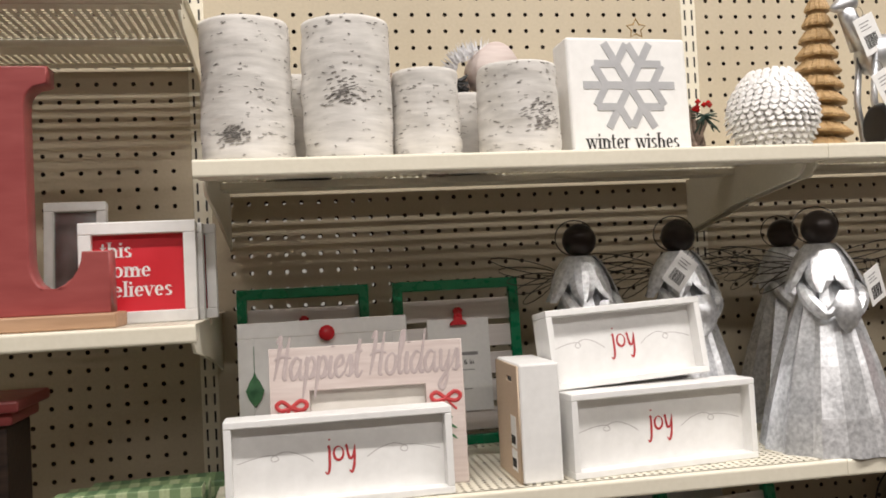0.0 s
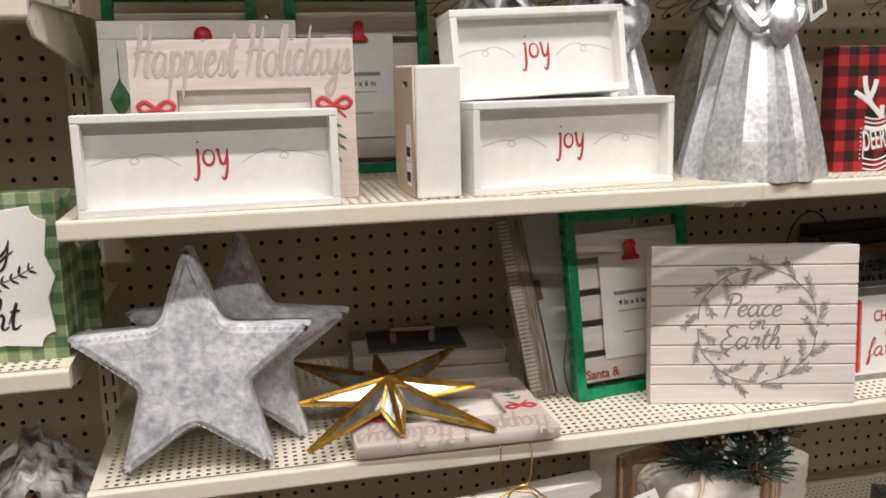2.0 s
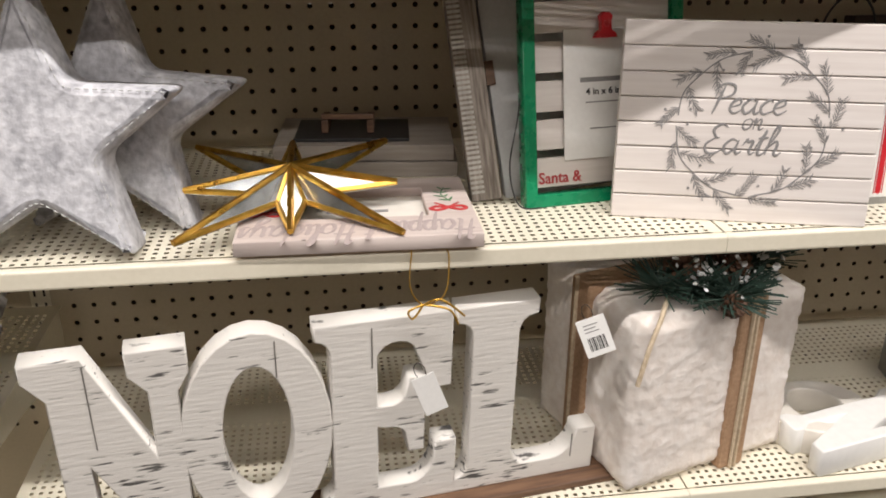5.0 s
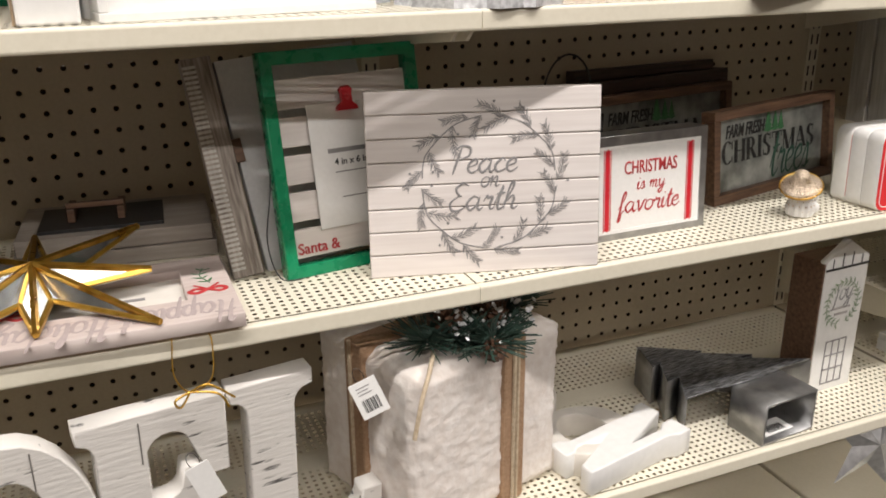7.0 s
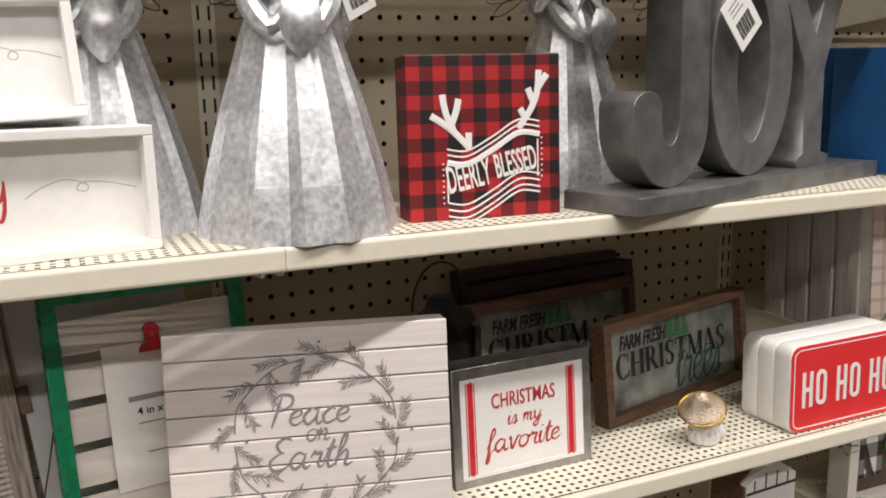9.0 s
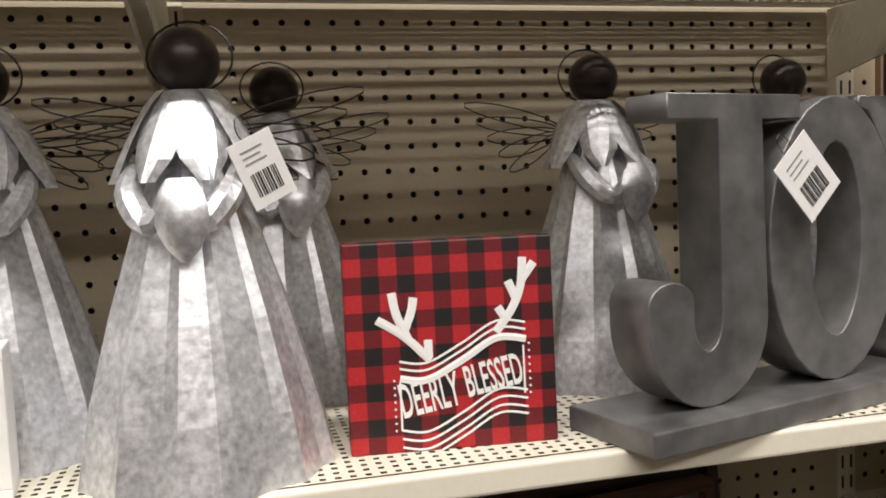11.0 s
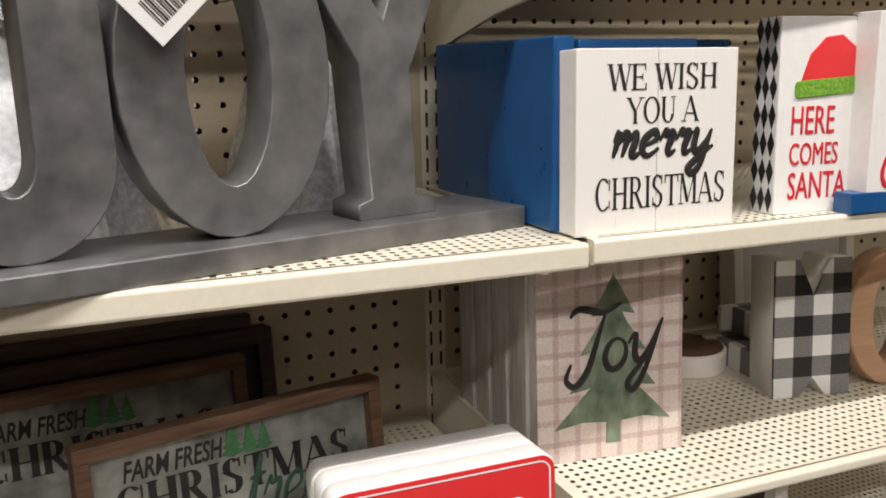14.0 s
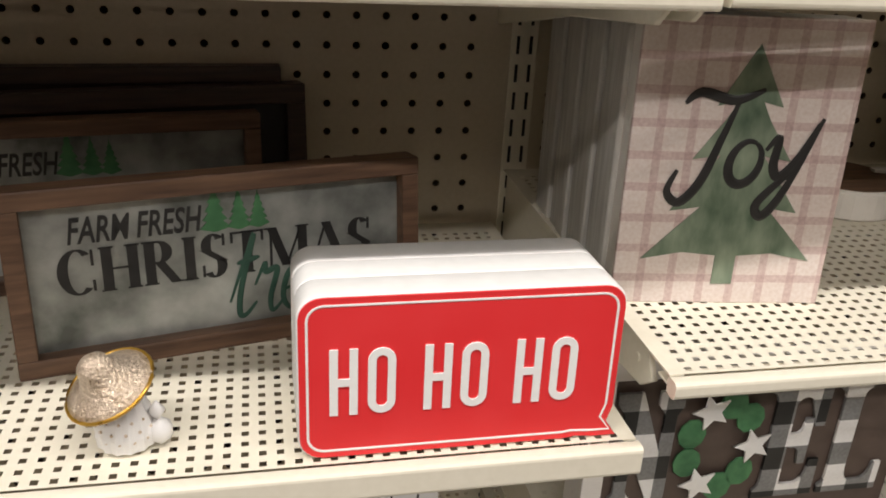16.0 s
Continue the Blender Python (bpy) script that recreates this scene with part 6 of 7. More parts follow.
# tin tree cutter: hollow outline with a square trunk tube
tree = thing("tin_tree", pose(1.2040, -0.2896, T4, 0, 0, 5), "brushed tin fir tree lying flat, hollow with a square trunk", "tree decoration")
half = [(0.0, 0.150), (0.046, 0.094), (0.030, 0.096), (0.080, 0.050), (0.056, 0.052), (0.118, 0.0), (0.055, 0.002), (0.050, -0.002)]
rim = [(x, z) for x, z in half] + [(-x, z) for x, z in half[-1:0:-1]]
rim = [(x - 0.5 * max(z, 0), z) for x, z in rim]
flat = Matrix.Translation((0, 0, 0.0625)) @ Matrix.Rotation(-math.pi / 2, 4, "X")
part("top_sheet", cutout([rim], 0.0025, 0.0004, flat @ Matrix.Translation((0, 0.0, 0))), material("brushed_dark_tin", (0.05, 0.05, 0.052), (0.52, 0.53, 0.55), 60, 0.4, metal=0.7, bump=0.15, stretch=(1, 8, 1), mix=0.35, low=0.38, high=0.66), tree, "dark brushed tin top")
for (ax, az), (bx, bz) in zip(rim, rim[1:] + rim[:1]):
    if max(az, bz) > 0.004:
        run = math.hypot(bx - ax, bz - az)
        nx, nz = -(bz - az) / run * 0.002, (bx - ax) / run * 0.002
        part("side_wall", cutout([[(ax, az), (bx, bz), (bx - nx, bz - nz), (ax - nx, az - nz)]], 0.060, 0.0003, Matrix.Translation((0, 0, 0.0305)) @ Matrix.Rotation(-math.pi / 2, 4, "X")), STEEL, tree, "tin side wall")
part("trunk", cutout([[(-0.045, 0), (0.050, 0), (0.050, 0.0605), (-0.045, 0.0605)], [(-0.042, 0.003), (0.047, 0.003), (0.047, 0.0575), (-0.042, 0.0575)]], 0.062, 0.0006, Matrix.Translation((0.008, -0.032, 0))), STEEL, tree, "square tin trunk tube")
lab = part("label", block(-0.018, 0.034, -0.052, -0.022, 0.0034, 0.004, 0), PAPER, tree, "white bar code label inside the trunk")
part("bar_code", merge(*[block(-0.008 + 0.003 * k, -0.0065 + 0.003 * k, -0.048, -0.034, 0.0041, 0.0045, 0) for k in range(11)]), BLACK_INK, lab)

bird = thing("house_sign", pose(1.3287, -0.2760, T4, 0, 0, 3), "white wooden house sign with a wreath, joy lettering and window", "house sign")
HW, HH = 0.085, 0.235
part("body", cutout([[(0, 0), (HW, 0), (HW, HH - 0.028), (HW / 2, HH), (0, HH - 0.028)]], 0.012, 0.001, Matrix.Translation((0, 0.006, 0))), WHITE, bird)
part("side_board", block(-0.004, -0.0002, 0.001, 0.055, 0, HH - 0.03, 0.001), BROWN_WOOD, bird, "brown wooden side")
part("back_board", block(0.0, HW, 0.013, 0.055, 0, HH - 0.03, 0.001), BROWN_WOOD, bird, "brown wooden back")
part("eaves", block(0.0, HW, -0.0012, 0.0002, HH - 0.041, HH - 0.038, 0), BLACK_INK, bird, "black eaves line")
part("roof_lines", merge(*[block(0.012 + 0.019 * k, 0.0132 + 0.019 * k, -0.0010, 0.0002, HH - 0.038, HH - 0.024 + 0.006 * (1.5 - abs(k - 1.5)), 0) for k in range(4)]), BLACK_INK, bird, "black roof lines")
part("window", merge(*[block(0.022 + 0.0135 * k, 0.0235 + 0.0135 * k, -0.0010, 0.0002, 0.012, 0.082, 0) for k in range(4)], *[block(0.022, 0.064, -0.0011, 0.0001, 0.012 + 0.0228 * k, 0.0135 + 0.0228 * k, 0) for k in range(4)]), GREY_INK, bird, "grey window lines")
part("wreath", leaf_sprig([(HW / 2 + 0.031 * math.cos(a), 0.140 + 0.033 * math.sin(a)) for a in [2 * math.pi * k / 12 - 1.2 for k in range(12)]], -0.0008, 0.010, 22, 4, 0.0005, 50), SAGE, bird, "green painted wreath")
script("joy", 0.034, HW / 2, 0.146, 0.0009, GREY_INK, bird, -0.0008, "grey script lettering")
part("print", merge(block(0.026, 0.06, -0.0009, 0.0, 0.131, 0.134, 0), block(0.030, 0.056, -0.0009, 0.0, 0.122, 0.125, 0)), PALE_INK, bird, "small grey print")

# under the fourth shelf: silver star and twig balls
sil = thing("silver_star", pose(1.452, -0.30, 0.50, -10, 12, -10), "shiny silver faceted star hanging under the shelf", "star decoration")
for k in range(5):
    a = radians(90 + 72 * k)
    for s in (-1, 1):
        b = a + s * radians(36)
        bm = bmesh.new()
        vs = [bm.verts.new(p) for p in ((0, -0.018, 0), (0.09 * math.cos(a), 0, 0.09 * math.sin(a)), (0.036 * math.cos(b), 0, 0.036 * math.sin(b)))]
        vb = bm.verts.new((0, 0.016, 0))
        bm.faces.new(vs)
        for i in range(3):
            bm.faces.new((vs[i], vb, vs[(i + 1) % 3]))
        bmesh.ops.recalc_face_normals(bm, faces=bm.faces[:])
        part("facet", bm, GALVANISED, sil, "silver facet")
part("hanger", tube([(0, 0, 0.088), (0, 0, 0.102)], 0.0006, 4), WIRE, sil)
for x, y, s in ((1.16, -0.30, 3), (1.25, -0.29, 4), (1.33, -0.27, 5), (0.45, -0.30, 6), (0.62, -0.29, 7), (1.03, -0.3, 8)):
    ball = thing("twig_ball", pose(x, y, 0.27), "pale woven twig ball on the bottom shelf", "ornament", "twig balls")
    rt = random.Random(s)
    loops = []
    for k in range(22):
        ax = Euler((rt.uniform(0, 6), rt.uniform(0, 6), 0)).to_matrix()
        r = rt.uniform(0.034, 0.041)
        loops.append(tube([ax @ Vector((r * math.cos(t), r * math.sin(t), 0)) + Vector((0, 0, 0.041)) for t in [2 * math.pi * j / 16 for j in range(16)]], 0.0016, 4, closed=True))
    part("twigs", merge(*loops), TWINE, ball)

# ---- bay before the first upright ----
A1, A2, A3 = 1.371, 1.029, 0.691
ell = thing("red_letter_stand", pose(-0.5160, -0.3400, A1, 0, 0, 0), "maroon painted wooden letter L on a tan base", "letter sign")
part("base", block(0, 0.462, -0.01, 0.05, 0, 0.016, 0.002), TAN_WOOD, ell, "tan wooden base")
part("letter", cutout(letter_L(0.200, 0.262, 0.5), 0.03, 0.0015, Matrix.Translation((0.255, 0.02, 0.016))), MAROON, ell)
part("letter", cutout(letter_E(0.170, 0.262), 0.03, 0.0015, Matrix.Translation((0.070, 0.02, 0.016))), MAROON, ell)
home = thing("box_sign", pose(-0.1087, -0.2727, A1, -2, 0, 2), "white framed red sign lettered this home believes", "box sign", "home signs")
framed_box(home, 0.128, 0.116, 0.026, 0.014, 0.010, WHITE, CRIMSON)
for k, text in enumerate(("this", "home", "believes")):
    serif(text, (0.035, 0.055, 0.078)[k], 0.0235, 0.022, 0.076 - 0.0225 * k, PAPER, home, 0.0096, "white serif lettering", "LEFT")
for k in range(2):
    spare = thing("box_sign", pose(-0.116 + 0.012 * (k + 1), -0.247 + 0.028 * k, A1, -2, 0, 2), "white framed sign stacked behind the red sign", "box sign", "home signs")
    framed_box(spare, 0.128, 0.114, 0.026, 0.012, 0.010, WHITE, CRIMSON)
mir = thing("mirror_frame", pose(-0.1796, -0.1546, A1, -8, 0, 4), "white framed small mirror leaning on the pegboard", "mirror")
framed_box(mir, 0.075, 0.155, 0.02, 0.012, 0.006, WHITE, MIRROR)
cab = thing("wooden_lantern", pose(-0.2280, -0.2380, A2), "dark red wooden lantern with a moulded top", "lantern")
part("top", merge(block(-0.06, 0.06, -0.06, 0.06, 0.255, 0.268, 0.003), block(-0.05, 0.05, -0.05, 0.05, 0.24, 0.254, 0.003)), MAROON, cab)
part("body", block(-0.042, 0.042, -0.042, 0.042, 0.016, 0.239, 0.003), DARK_WOOD, cab)
part("base", block(-0.055, 0.055, -0.055, 0.055, 0, 0.015, 0.003), MAROON, cab)
merry = thing("plaque_sign", pose(-0.1335, -0.3257, A2, -3, 0, 0), "green check box sign with a white Merry & Bright plaque", "box sign")
part("box", block(0, 0.155, 0, 0.03, 0, 0.165, 0.001), GREEN_PLAID, merry, "green and cream check")
PX, PZ, c = 0.136, 0.138, 0.014
plaque = [(c, 0), (PX * 0.35, 0.004), (PX * 0.5, 0.0), (PX * 0.65, 0.004), (PX - c, 0)] + arc(PX, 0.0, c, 180, 90, 5) + [(PX - 0.004, PZ * 0.35), (PX + 0.004, PZ * 0.5), (PX - 0.004, PZ * 0.65)] + arc(PX, PZ, c, 270, 180, 5) + [(PX * 0.65, PZ - 0.004), (PX * 0.5, PZ), (PX * 0.35, PZ - 0.004)] + arc(0, PZ, c, 0, -90, 5) + [(0.004, PZ * 0.65), (-0.004, PZ * 0.5), (0.004, PZ * 0.35)] + arc(0, 0, c, 90, 0, 5)
part("plaque", cutout([plaque], 0.004, 0.0006, Matrix.Translation((0.010, -0.002, 0.014))), PAPER, merry, "white shaped plaque")
for text, z, s in (("Merry", 0.105, 0.040), ("&", 0.072, 0.030), ("Bright", 0.034, 0.040)):
    script(text, 0.078 if len(text) > 1 else 0.018, 0.074, z, 0.0013, BLACK_INK, merry, -0.0045, "black script lettering", 0.15, 0.8)
part("sprig", leaf_sprig([(0.092, 0.077), (0.112, 0.083), (0.132, 0.094)], -0.0044, 0.010, 5, 2, 0.0005, 45), BLACK_INK, merry, "black painted sprig")
for k in range(2):
    lid = thing("check_box", pose(-0.13 + 0.012 * k, -0.295 + 0.06 * k, A2, 0, 0, 3), "green check gift box standing behind the plaque", "box", "green boxes")
    part("box", block(0, 0.155, 0, 0.05, 0, 0.158 - 0.008 * k, 0.002), GREEN_PLAID, lid)
house = thing("birdhouse", pose(-0.0410, -0.2630, A3, 0, 0, 12), "dark red birdhouse with a snowy bark roof", "birdhouse")
part("front", cutout([[(-0.055, 0), (0.055, 0), (0.06, 0.11), (0, 0.19), (-0.06, 0.11)], arc(0, 0.10, 0.016, 0, 360, 16)[:-1]], 0.012, 0.001, Matrix.Translation((0, -0.05, 0))), MAROON, house, "dark red front with a round hole")
part("body", block(-0.05, 0.05, -0.042, 0.06, 0.001, 0.12, 0.002), DARK_WOOD, house)
for s in (-1, 1):
    slab = bmesh.new()
    bmesh.ops.create_cube(slab, size=1)
    bmesh.ops.subdivide_edges(slab, edges=slab.edges[:], cuts=9, use_grid_fill=True)
    for v in slab.verts:
        c3 = Vector((v.co.x * 0.135, v.co.y * 0.15, v.co.z * 0.016))
        v.co = c3 + Vector((0, 0, noise.noise(c3 * 70 + Vector((s, 0, 0))) * 0.010))
    moved(slab, Matrix.Translation((s * 0.045, 0.0, 0.165)) @ Matrix.Rotation(s * radians(50), 4, "Y"))
    part("roof", slab, material("snowy_bark", (0.10, 0.08, 0.07), (0.74, 0.73, 0.73), 40, 0.9, bump=0.9, big=20, low=0.4, high=0.6), house, "bark roof dusted with snow")

# ---- bay after the third upright ----
D1, D2, D3, D4 = 1.398, 1.173, 0.952, 0.706
SLATE = material("slate_board", (0.045, 0.043, 0.042), (0.075, 0.072, 0.07), 60, 0.6, bump=0.08)
holly = thing("framed_sign", pose(1.5500, -0.0280, D1, 0, 0, -95), "slate sign in a tan frame lettered Holly Jolly christmas", "framed sign")
HLW = 0.318
part("board", block(0.004, HLW - 0.004, 0.004, 0.020, 0.004, 0.196, 0.001), SLATE, holly)
part("frame", cutout([[(0, 0), (HLW, 0), (HLW, 0.2), (0, 0.2)], [(0.010, 0.010), (HLW - 0.010, 0.010), (HLW - 0.010, 0.19), (0.010, 0.19)]], 0.028, 0.001, Matrix.Translation((0, 0.014, 0))), TAN_WOOD, holly, "tan wooden frame")
part("lettering", words("HOLLY JOLLY", 0.056, HLW * 0.56, 0.0034, 0.078, 0.56, 0, 0.0004), PAPER, holly, "white lettering")
script("christmas", 0.150, HLW * 0.60, 0.036, 0.0017, PAPER, holly, 0.0034, "white script lettering")
part("sprig", leaf_sprig([(0.03, 0.05), (0.045, 0.085), (0.05, 0.12)], 0.0034, 0.024, 5, 6, 0.001, 45), LEAF_GREEN, holly, "green painted sprig")
snow = thing("snowman_sign", pose(1.5442, -0.3592, D1, -1, 0, 0), "tan framed white panel with a grey outlined snowman and red scarf", "framed sign")
SW = 0.26
part("frame", cutout([[(0, 0), (SW, 0), (SW, 0.2), (0, 0.2)], [(0.014, 0.016), (SW - 0.014, 0.016), (SW - 0.014, 0.186), (0.014, 0.186)]], 0.03, 0.001, Matrix.Translation((0, 0.015, 0))), TAN_WOOD, snow, "tan wooden frame")
part("panel", block(0.012, SW - 0.012, 0.008, 0.028, 0.012, 0.188, 0.001), PAPER, snow, "white printed panel")
line_part("outline", smooth_path([(0.040 + 0.030 * math.cos(a), 0.040 + 0.024 * math.sin(a)) for a in [2.2 + 0.42 * k for k in range(11)]]), 0.0009, GREY_INK, snow, 0.0078, "grey body outline")
line_part("outline", smooth_path([(0.050, 0.068), (0.078, 0.062), (0.092, 0.050), (0.104, 0.056), (0.118, 0.044), (0.100, 0.036), (0.086, 0.030), (0.090, 0.022)]), 0.0008, GREY_INK, snow, 0.0078, "grey arm outline")
part("scarf", cutout([[(0.085, 0.085), (0.175, 0.085), (0.150, 0.066), (0.120, 0.048), (0.104, 0.062)]], 0.0008, 0.0001, Matrix.Translation((0, 0.0078, 0))), RED_SIGN, snow, "red scarf")

for k, (x, y, w, d, rz) in enumerate(((1.5225, -0.19, 0.26, 0.15, 0), (1.5072, -0.322, 0.018, 0.12, 0), (1.5305, -0.318, 0.112, 0.07, 0))):
    box = thing("blue_box", pose(x, y, D2, 0, 0, rz), "glossy blue card box behind the white signs", "box", "blue boxes")
    part("carton", block(0, w, 0, d, 0, 0.152 - 0.002 * k, 0.002), BLUE, box)
wish = thing("box_sign", pose(1.5115, -0.3500, D2, -1, 0, 0), "distressed white box sign lettered We Wish You A merry Christmas", "box sign")
WW, WH = 0.147, 0.140
part("backing", block(0.0005, WW - 0.0005, 0.004, 0.026, 0.0005, WH - 0.0005, 0.001), WHITE, wish)
for k, (a, b) in enumerate(((0.0, 0.072), (0.0725, 0.147))):
    part("plank", block(a, b, 0, 0.005, 0, WH, 0.0008), material("scuffed_white_%s" % ("board", "plank")[k], (0.42, 0.38, 0.33), (0.80, 0.78, 0.74), 60, 0.65, stretch=(5, 1, 0.4), bump=0.2, mix=0.2, low=0.25, high=0.36), wish)
for text, s, z, wd, sl, wt in (("WE WISH", 0.0255, 0.104, 0.92, 0, -0.0002), ("YOU A", 0.0255, 0.079, 0.92, 0, -0.0002), ("merry", 0.036, 0.050, 0.98, 0.35, 0.0008), ("CHRISTMAS", 0.031, 0.014, 0.78, 0, -0.0002)):
    if text == "merry":
        script(text, 0.092, WW / 2 + 0.002, z + 0.009, 0.0028, BLACK_INK, wish, -0.0005, "bold black script lettering", 0.3, 0.75)
    else:
        serif(text, {"WE WISH": 0.100, "YOU A": 0.066, "CHRISTMAS": 0.122}[text], 0.0195 if s < 0.03 else 0.0245, WW / 2 + 0.004, z + 0.005, BLACK_INK, wish, -0.0005, "black serif lettering")
here = thing("box_sign", pose(1.7107, -0.3391, D2, -1, 0, -4), "white box sign lettered Here Comes Santa with a red hat", "box sign")
EW, EH = 0.13, 0.165
part("box", block(0, EW, 0, 0.03, 0, EH, 0.001), WHITE, here)
for col in range(3):
    for row in range(7):
        z0, y0 = 0.0015 + row * (EH / 7), 0.0015 + col * 0.0098
        bm = bmesh.new()
        h = EH / 7
        bm.faces.new([bm.verts.new(p) for p in ((-0.0006, y0 + 0.0047, z0), (-0.0006, y0, z0 + h / 2), (-0.0006, y0 + 0.0047, z0 + h * 0.97), (-0.0006, y0 + 0.0094, z0 + h / 2))])
        part("diamond", bm, BLACK_INK, here, "black diamond")
part("hat", cutout([[(0.022, 0.112), (0.078, 0.116), (0.076, 0.140), (0.062, 0.150), (0.045, 0.148), (0.030, 0.134)]], 0.001, 0.0002, Matrix.Translation((0, -0.0004, 0))), RED_SIGN, here, "red hat")
part("hat_brim", cutout([rounded([(0.016, 0.098), (0.082, 0.102), (0.082, 0.116), (0.016, 0.112)], 0.004)], 0.0016, 0.0003, Matrix.Translation((0, -0.0008, 0))), material("lime_glitter", (0.08, 0.24, 0.01), (0.26, 0.50, 0.05), 400, 0.4, bump=0.8), here, "lime glitter brim")
for text, z, s in (("HERE", 0.068, 0.034), ("COMES", 0.042, 0.027), ("SANTA", 0.013, 0.033)):
    part("lettering", words(text, s, 0.013, -0.0004, z, 0.58, 0, 0.0, "LEFT"), CRIMSON, here, "thin red lettering")
tray = thing("blue_carton", pose(1.7696, -0.3669, D2), "small blue card lid at the shelf edge", "lid")
part("lid", block(0, 0.12, 0, 0.02, 0, 0.018, 0.001), BLUE, tray)
extra = thing("box_sign", pose(1.7860, -0.3660, D2, 0, 0, -2), "white box sign beside the santa sign", "box sign")
part("box", block(0, 0.12, 0.0, 0.03, 0, 0.168, 0.001), WHITE, extra)
part("lettering", words("C", 0.05, 0.022, -0.0004, 0.02, 0.7, 0.2), CRIMSON, extra, "thin red lettering")

jt = thing("tree_box_sign", pose(1.5203, -0.2766, D3, -3, 0, -7), "pink check wooden sign with a green fir tree and Joy lettering", "box sign")
JW, JH = 0.142, 0.186
part("box", block(0, JW, 0, 0.004, 0, JH, 0.0008), PINK_PLAID, jt, "faded pink check face")
part("sides", block(0.0004, JW - 0.0004, 0.0042, 0.035, 0.0004, JH - 0.0004, 0.001), WARM_WHITE, jt)
fir = [(-0.007, 0.014), (-0.007, 0.034), (-0.030, 0.036), (-0.057, 0.031), (-0.036, 0.053), (-0.022, 0.067), (-0.042, 0.064), (-0.026, 0.086), (-0.014, 0.101), (-0.032, 0.098), (-0.014, 0.124), (-0.008, 0.135), (-0.021, 0.132), (0.0, 0.170)]
fir = fir + [(-x, z) for x, z in fir[-2::-1]]
part("fir", cutout([[(x + JW / 2 + 0.002, z) for x, z in fir]], 0.0008, 0.0001, Matrix.Translation((0, -0.0002, 0))), material("watercolour_green", (0.035, 0.075, 0.04), (0.30, 0.36, 0.26), 45, 0.7, bump=0.03, stretch=(2, 1, 0.8), big=25, low=0.3, high=0.7), jt, "green watercolour fir tree")
brush(BRUSH_JOY, 0.028, JW / 2 - 0.026, 0.084, 0.0027, BLACK_INK, jt, -0.0009, "black brush lettering", 0.15)
for k in range(4):
    brd = thing("limed_box_sign", pose(1.5200 + 0.001 * k, -0.255 + 0.042 * k, D3, -2, 0, -3), "pale limed wooden sign stacked behind the pink sign", "box sign", "limed signs")
    part("front_board", block(0, 0.132, 0, 0.019, 0, 0.176 + 0.002 * (k % 2), 0.0015), PALE_WOOD, brd)
    part("back_board", block(0.001, 0.131, 0.0195, 0.038, 0, 0.176, 0.0015), PALE_WOOD, brd)
disc = thing("wooden_ring", pose(1.8029, -0.1113, D3), "pale wooden disc with snowflake prints lying on the shelf", "disc")
part("disc", lathe([(0.046, 0), (0.048, 0.002), (0.048, 0.024), (0.046, 0.026)], 32), WARM_WHITE, disc, smooth=False)
part("top", lathe([(0.044, 0.0262), (0.044, 0.0268), (0.001, 0.027)], 32), BROWN_WOOD, disc, "brown wooden top")
for k, (x, y, z) in enumerate(((1.83, -0.20, 0.0), (1.86, -0.19, 0.031))):
    st = thing("striped_letter", pose(x, y, D3 + z + 0.03, -90, 0, -4), "black and white striped wooden letter lying flat", "letter", "striped letters")
    part("letter", cutout(letter_E(0.13, 0.10), 0.03, 0.001, Matrix.Translation((0, 0.015, 0))), BUFFALO_BW, st)
em = thing("check_letter", pose(1.8217, -0.2373, D3 + 0.0, -4, 0, -12), "black and white buffalo check letter M standing upright", "letter")
part("letter", cutout([[(0, 0), (0.03, 0), (0.045, 0.02), (0.06, 0), (0.088, 0), (0.088, 0.148), (0.062, 0.148), (0.045, 0.108), (0.028, 0.148), (0, 0.148)]], 0.004, 0.0006, Matrix.Translation((0, 0.002, 0))), BUFFALO_BW, em)
part("core", cutout([[(0, 0), (0.03, 0), (0.045, 0.02), (0.06, 0), (0.088, 0), (0.088, 0.148), (0.062, 0.148), (0.045, 0.108), (0.028, 0.148), (0, 0.148)]], 0.045, 0.001, Matrix.Translation((0, 0.027, 0))), WHITE, em, "white painted sides")
oh = thing("tan_letter", pose(1.9150, -0.2468, D3 + 0.002, -4, 0, -12), "tan wooden letter O with a red edge", "letter")
part("letter", cutout(letter_O(0.10, 0.148, 0.4), 0.03, 0.002, Matrix.Translation((0, 0.015, 0))), TAN_WOOD, oh)
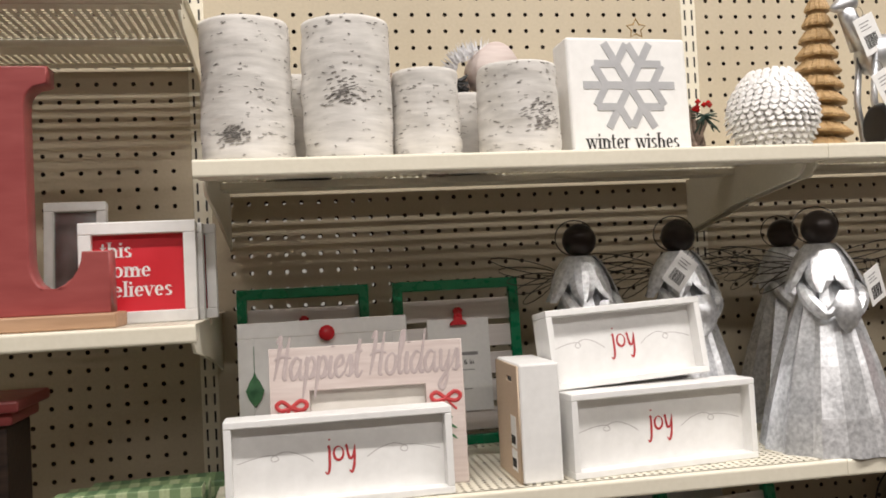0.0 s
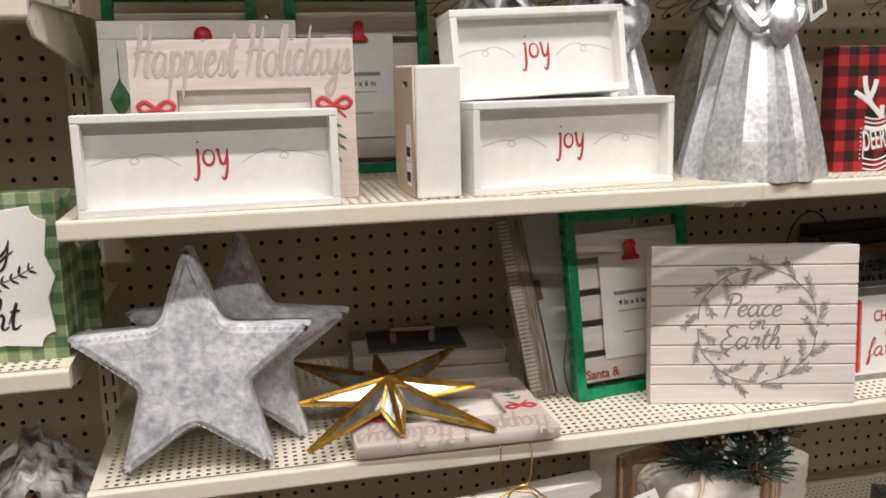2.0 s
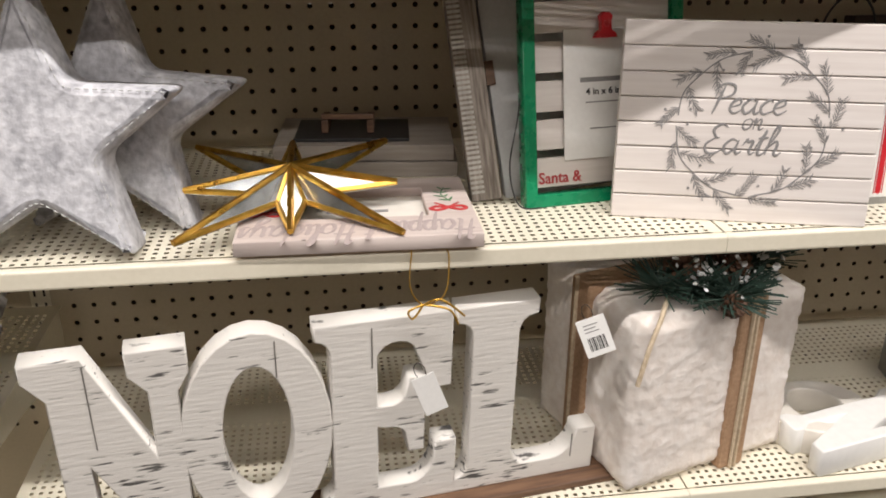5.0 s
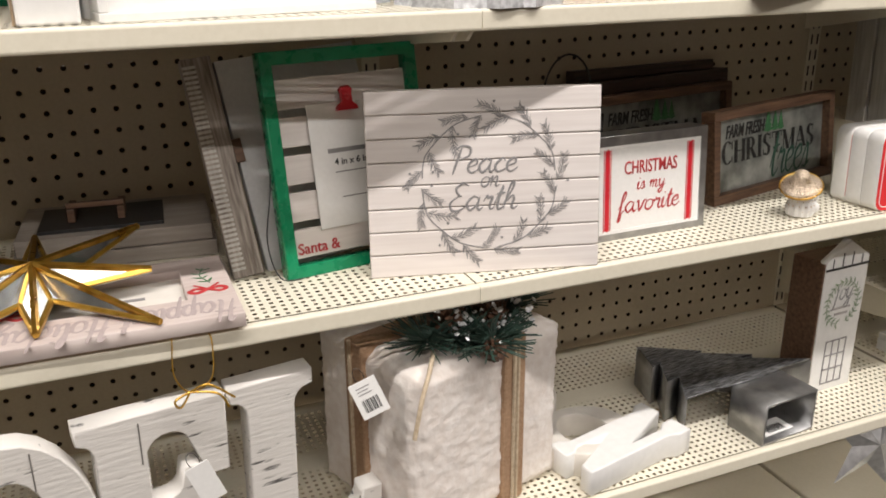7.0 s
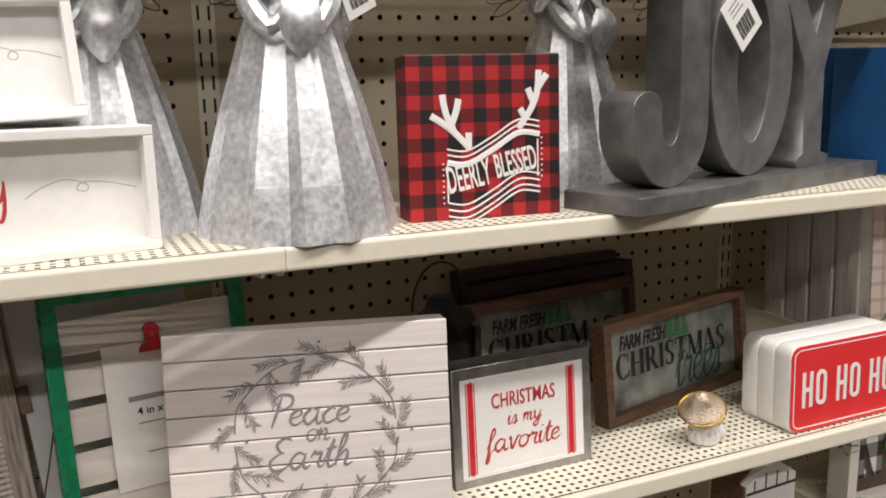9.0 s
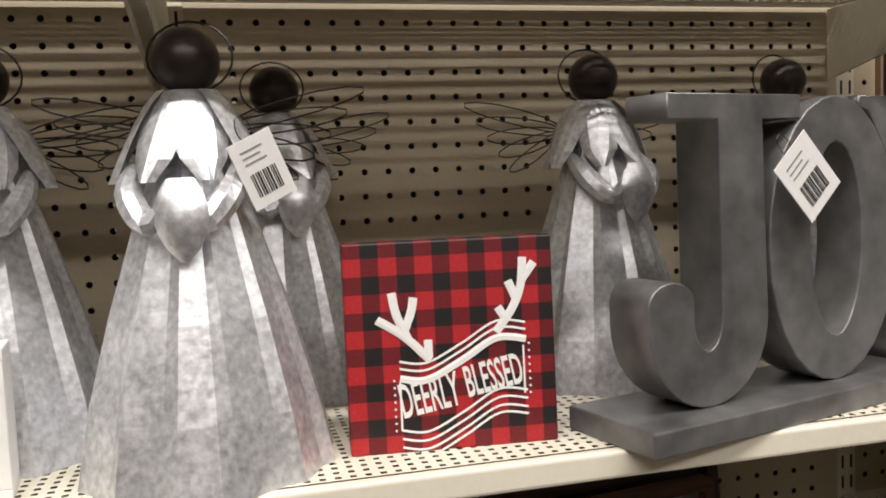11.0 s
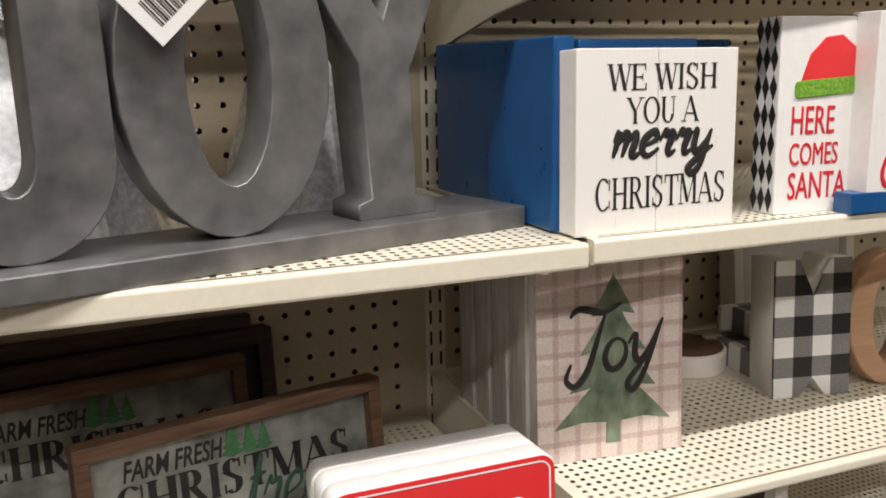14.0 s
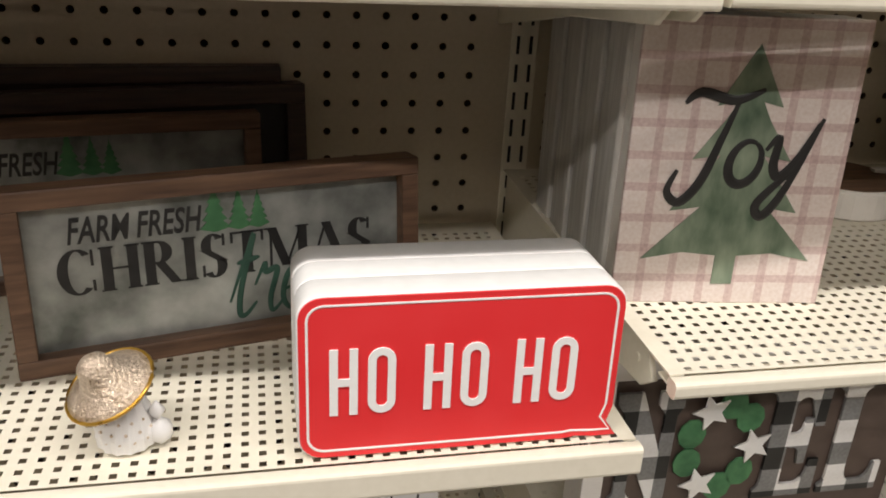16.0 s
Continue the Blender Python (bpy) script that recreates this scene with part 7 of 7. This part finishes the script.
rack = thing("white_frame_box", pose(1.9150, -0.0710, D3, -6, 0, 0), "tall white box frame leaning on the pegboard", "frame")
framed_box(rack, 0.2, 0.19, 0.03, 0.014, 0.012, WARM_WHITE, CANVAS)

nd = thing("framed_sign", pose(1.5292, -0.2551, D4, 0, 0, -1), "white framed brown sign with check NOEL letters and poinsettias", "framed sign")
NW, NHH = 0.30, 0.185
framed_box(nd, NW, NHH, 0.035, 0.017, 0.018, DISTRESSED, SLATE)
part("board", block(0.016, NW - 0.016, 0.0165, 0.0195, 0.016, NHH - 0.016, 0), material("brown_print_board", (0.07, 0.048, 0.038), (0.11, 0.078, 0.064), 50, 0.6), nd, "brown board")
for rim, x in ((letter_N(0.055, 0.11), 0.026), (letter_E(0.055, 0.11), 0.155), (letter_L(0.055, 0.11), 0.215)):
    part("letter", cutout(rim, 0.003, 0.0003, Matrix.Translation((x, 0.0145, 0.038))), BUFFALO_BW, nd, "black and white check letter")
for k in range(9):
    a = 2 * math.pi * k / 9
    cx, cz = 0.118 + 0.028 * math.cos(a), 0.093 + 0.040 * math.sin(a)
    if k % 3 == 0:
        part("poinsettia", cutout([[(cx + q * 0.017 * math.cos(b), cz + q * 0.017 * math.sin(b)) for b, q in [(math.pi * j / 5, 1 if j % 2 else 0.45) for j in range(10)]]], 0.002, 0.0003, Matrix.Translation((0, 0.0115, 0))), PAPER, nd, "white poinsettia")
    else:
        part("leaf", cutout([[(cx + 0.012 * math.cos(t), cz + 0.014 * math.sin(t)) for t in [2 * math.pi * j / 10 for j in range(10)]]], 0.0015, 0.0003, Matrix.Translation((0, 0.0135, 0))), LEAF_GREEN, nd, "green leaf")
slat = thing("slatted_crate", pose(1.545, -0.35, 0.595, 0, 0, 0), "white slatted tray under the lower shelf", "crate")
for k in range(5):
    part("slat", block(0, 0.2, 0.0 + 0.03 * k, 0.024 + 0.03 * k, 0.02, 0.03, 0.001), WHITE, slat)
for x in (0, 0.188):
    part("end_rail", block(x, x + 0.012, 0, 0.145, 0.0, 0.0195, 0.001), WHITE, slat)
shelf(1.5195, 0.762, 0.595)
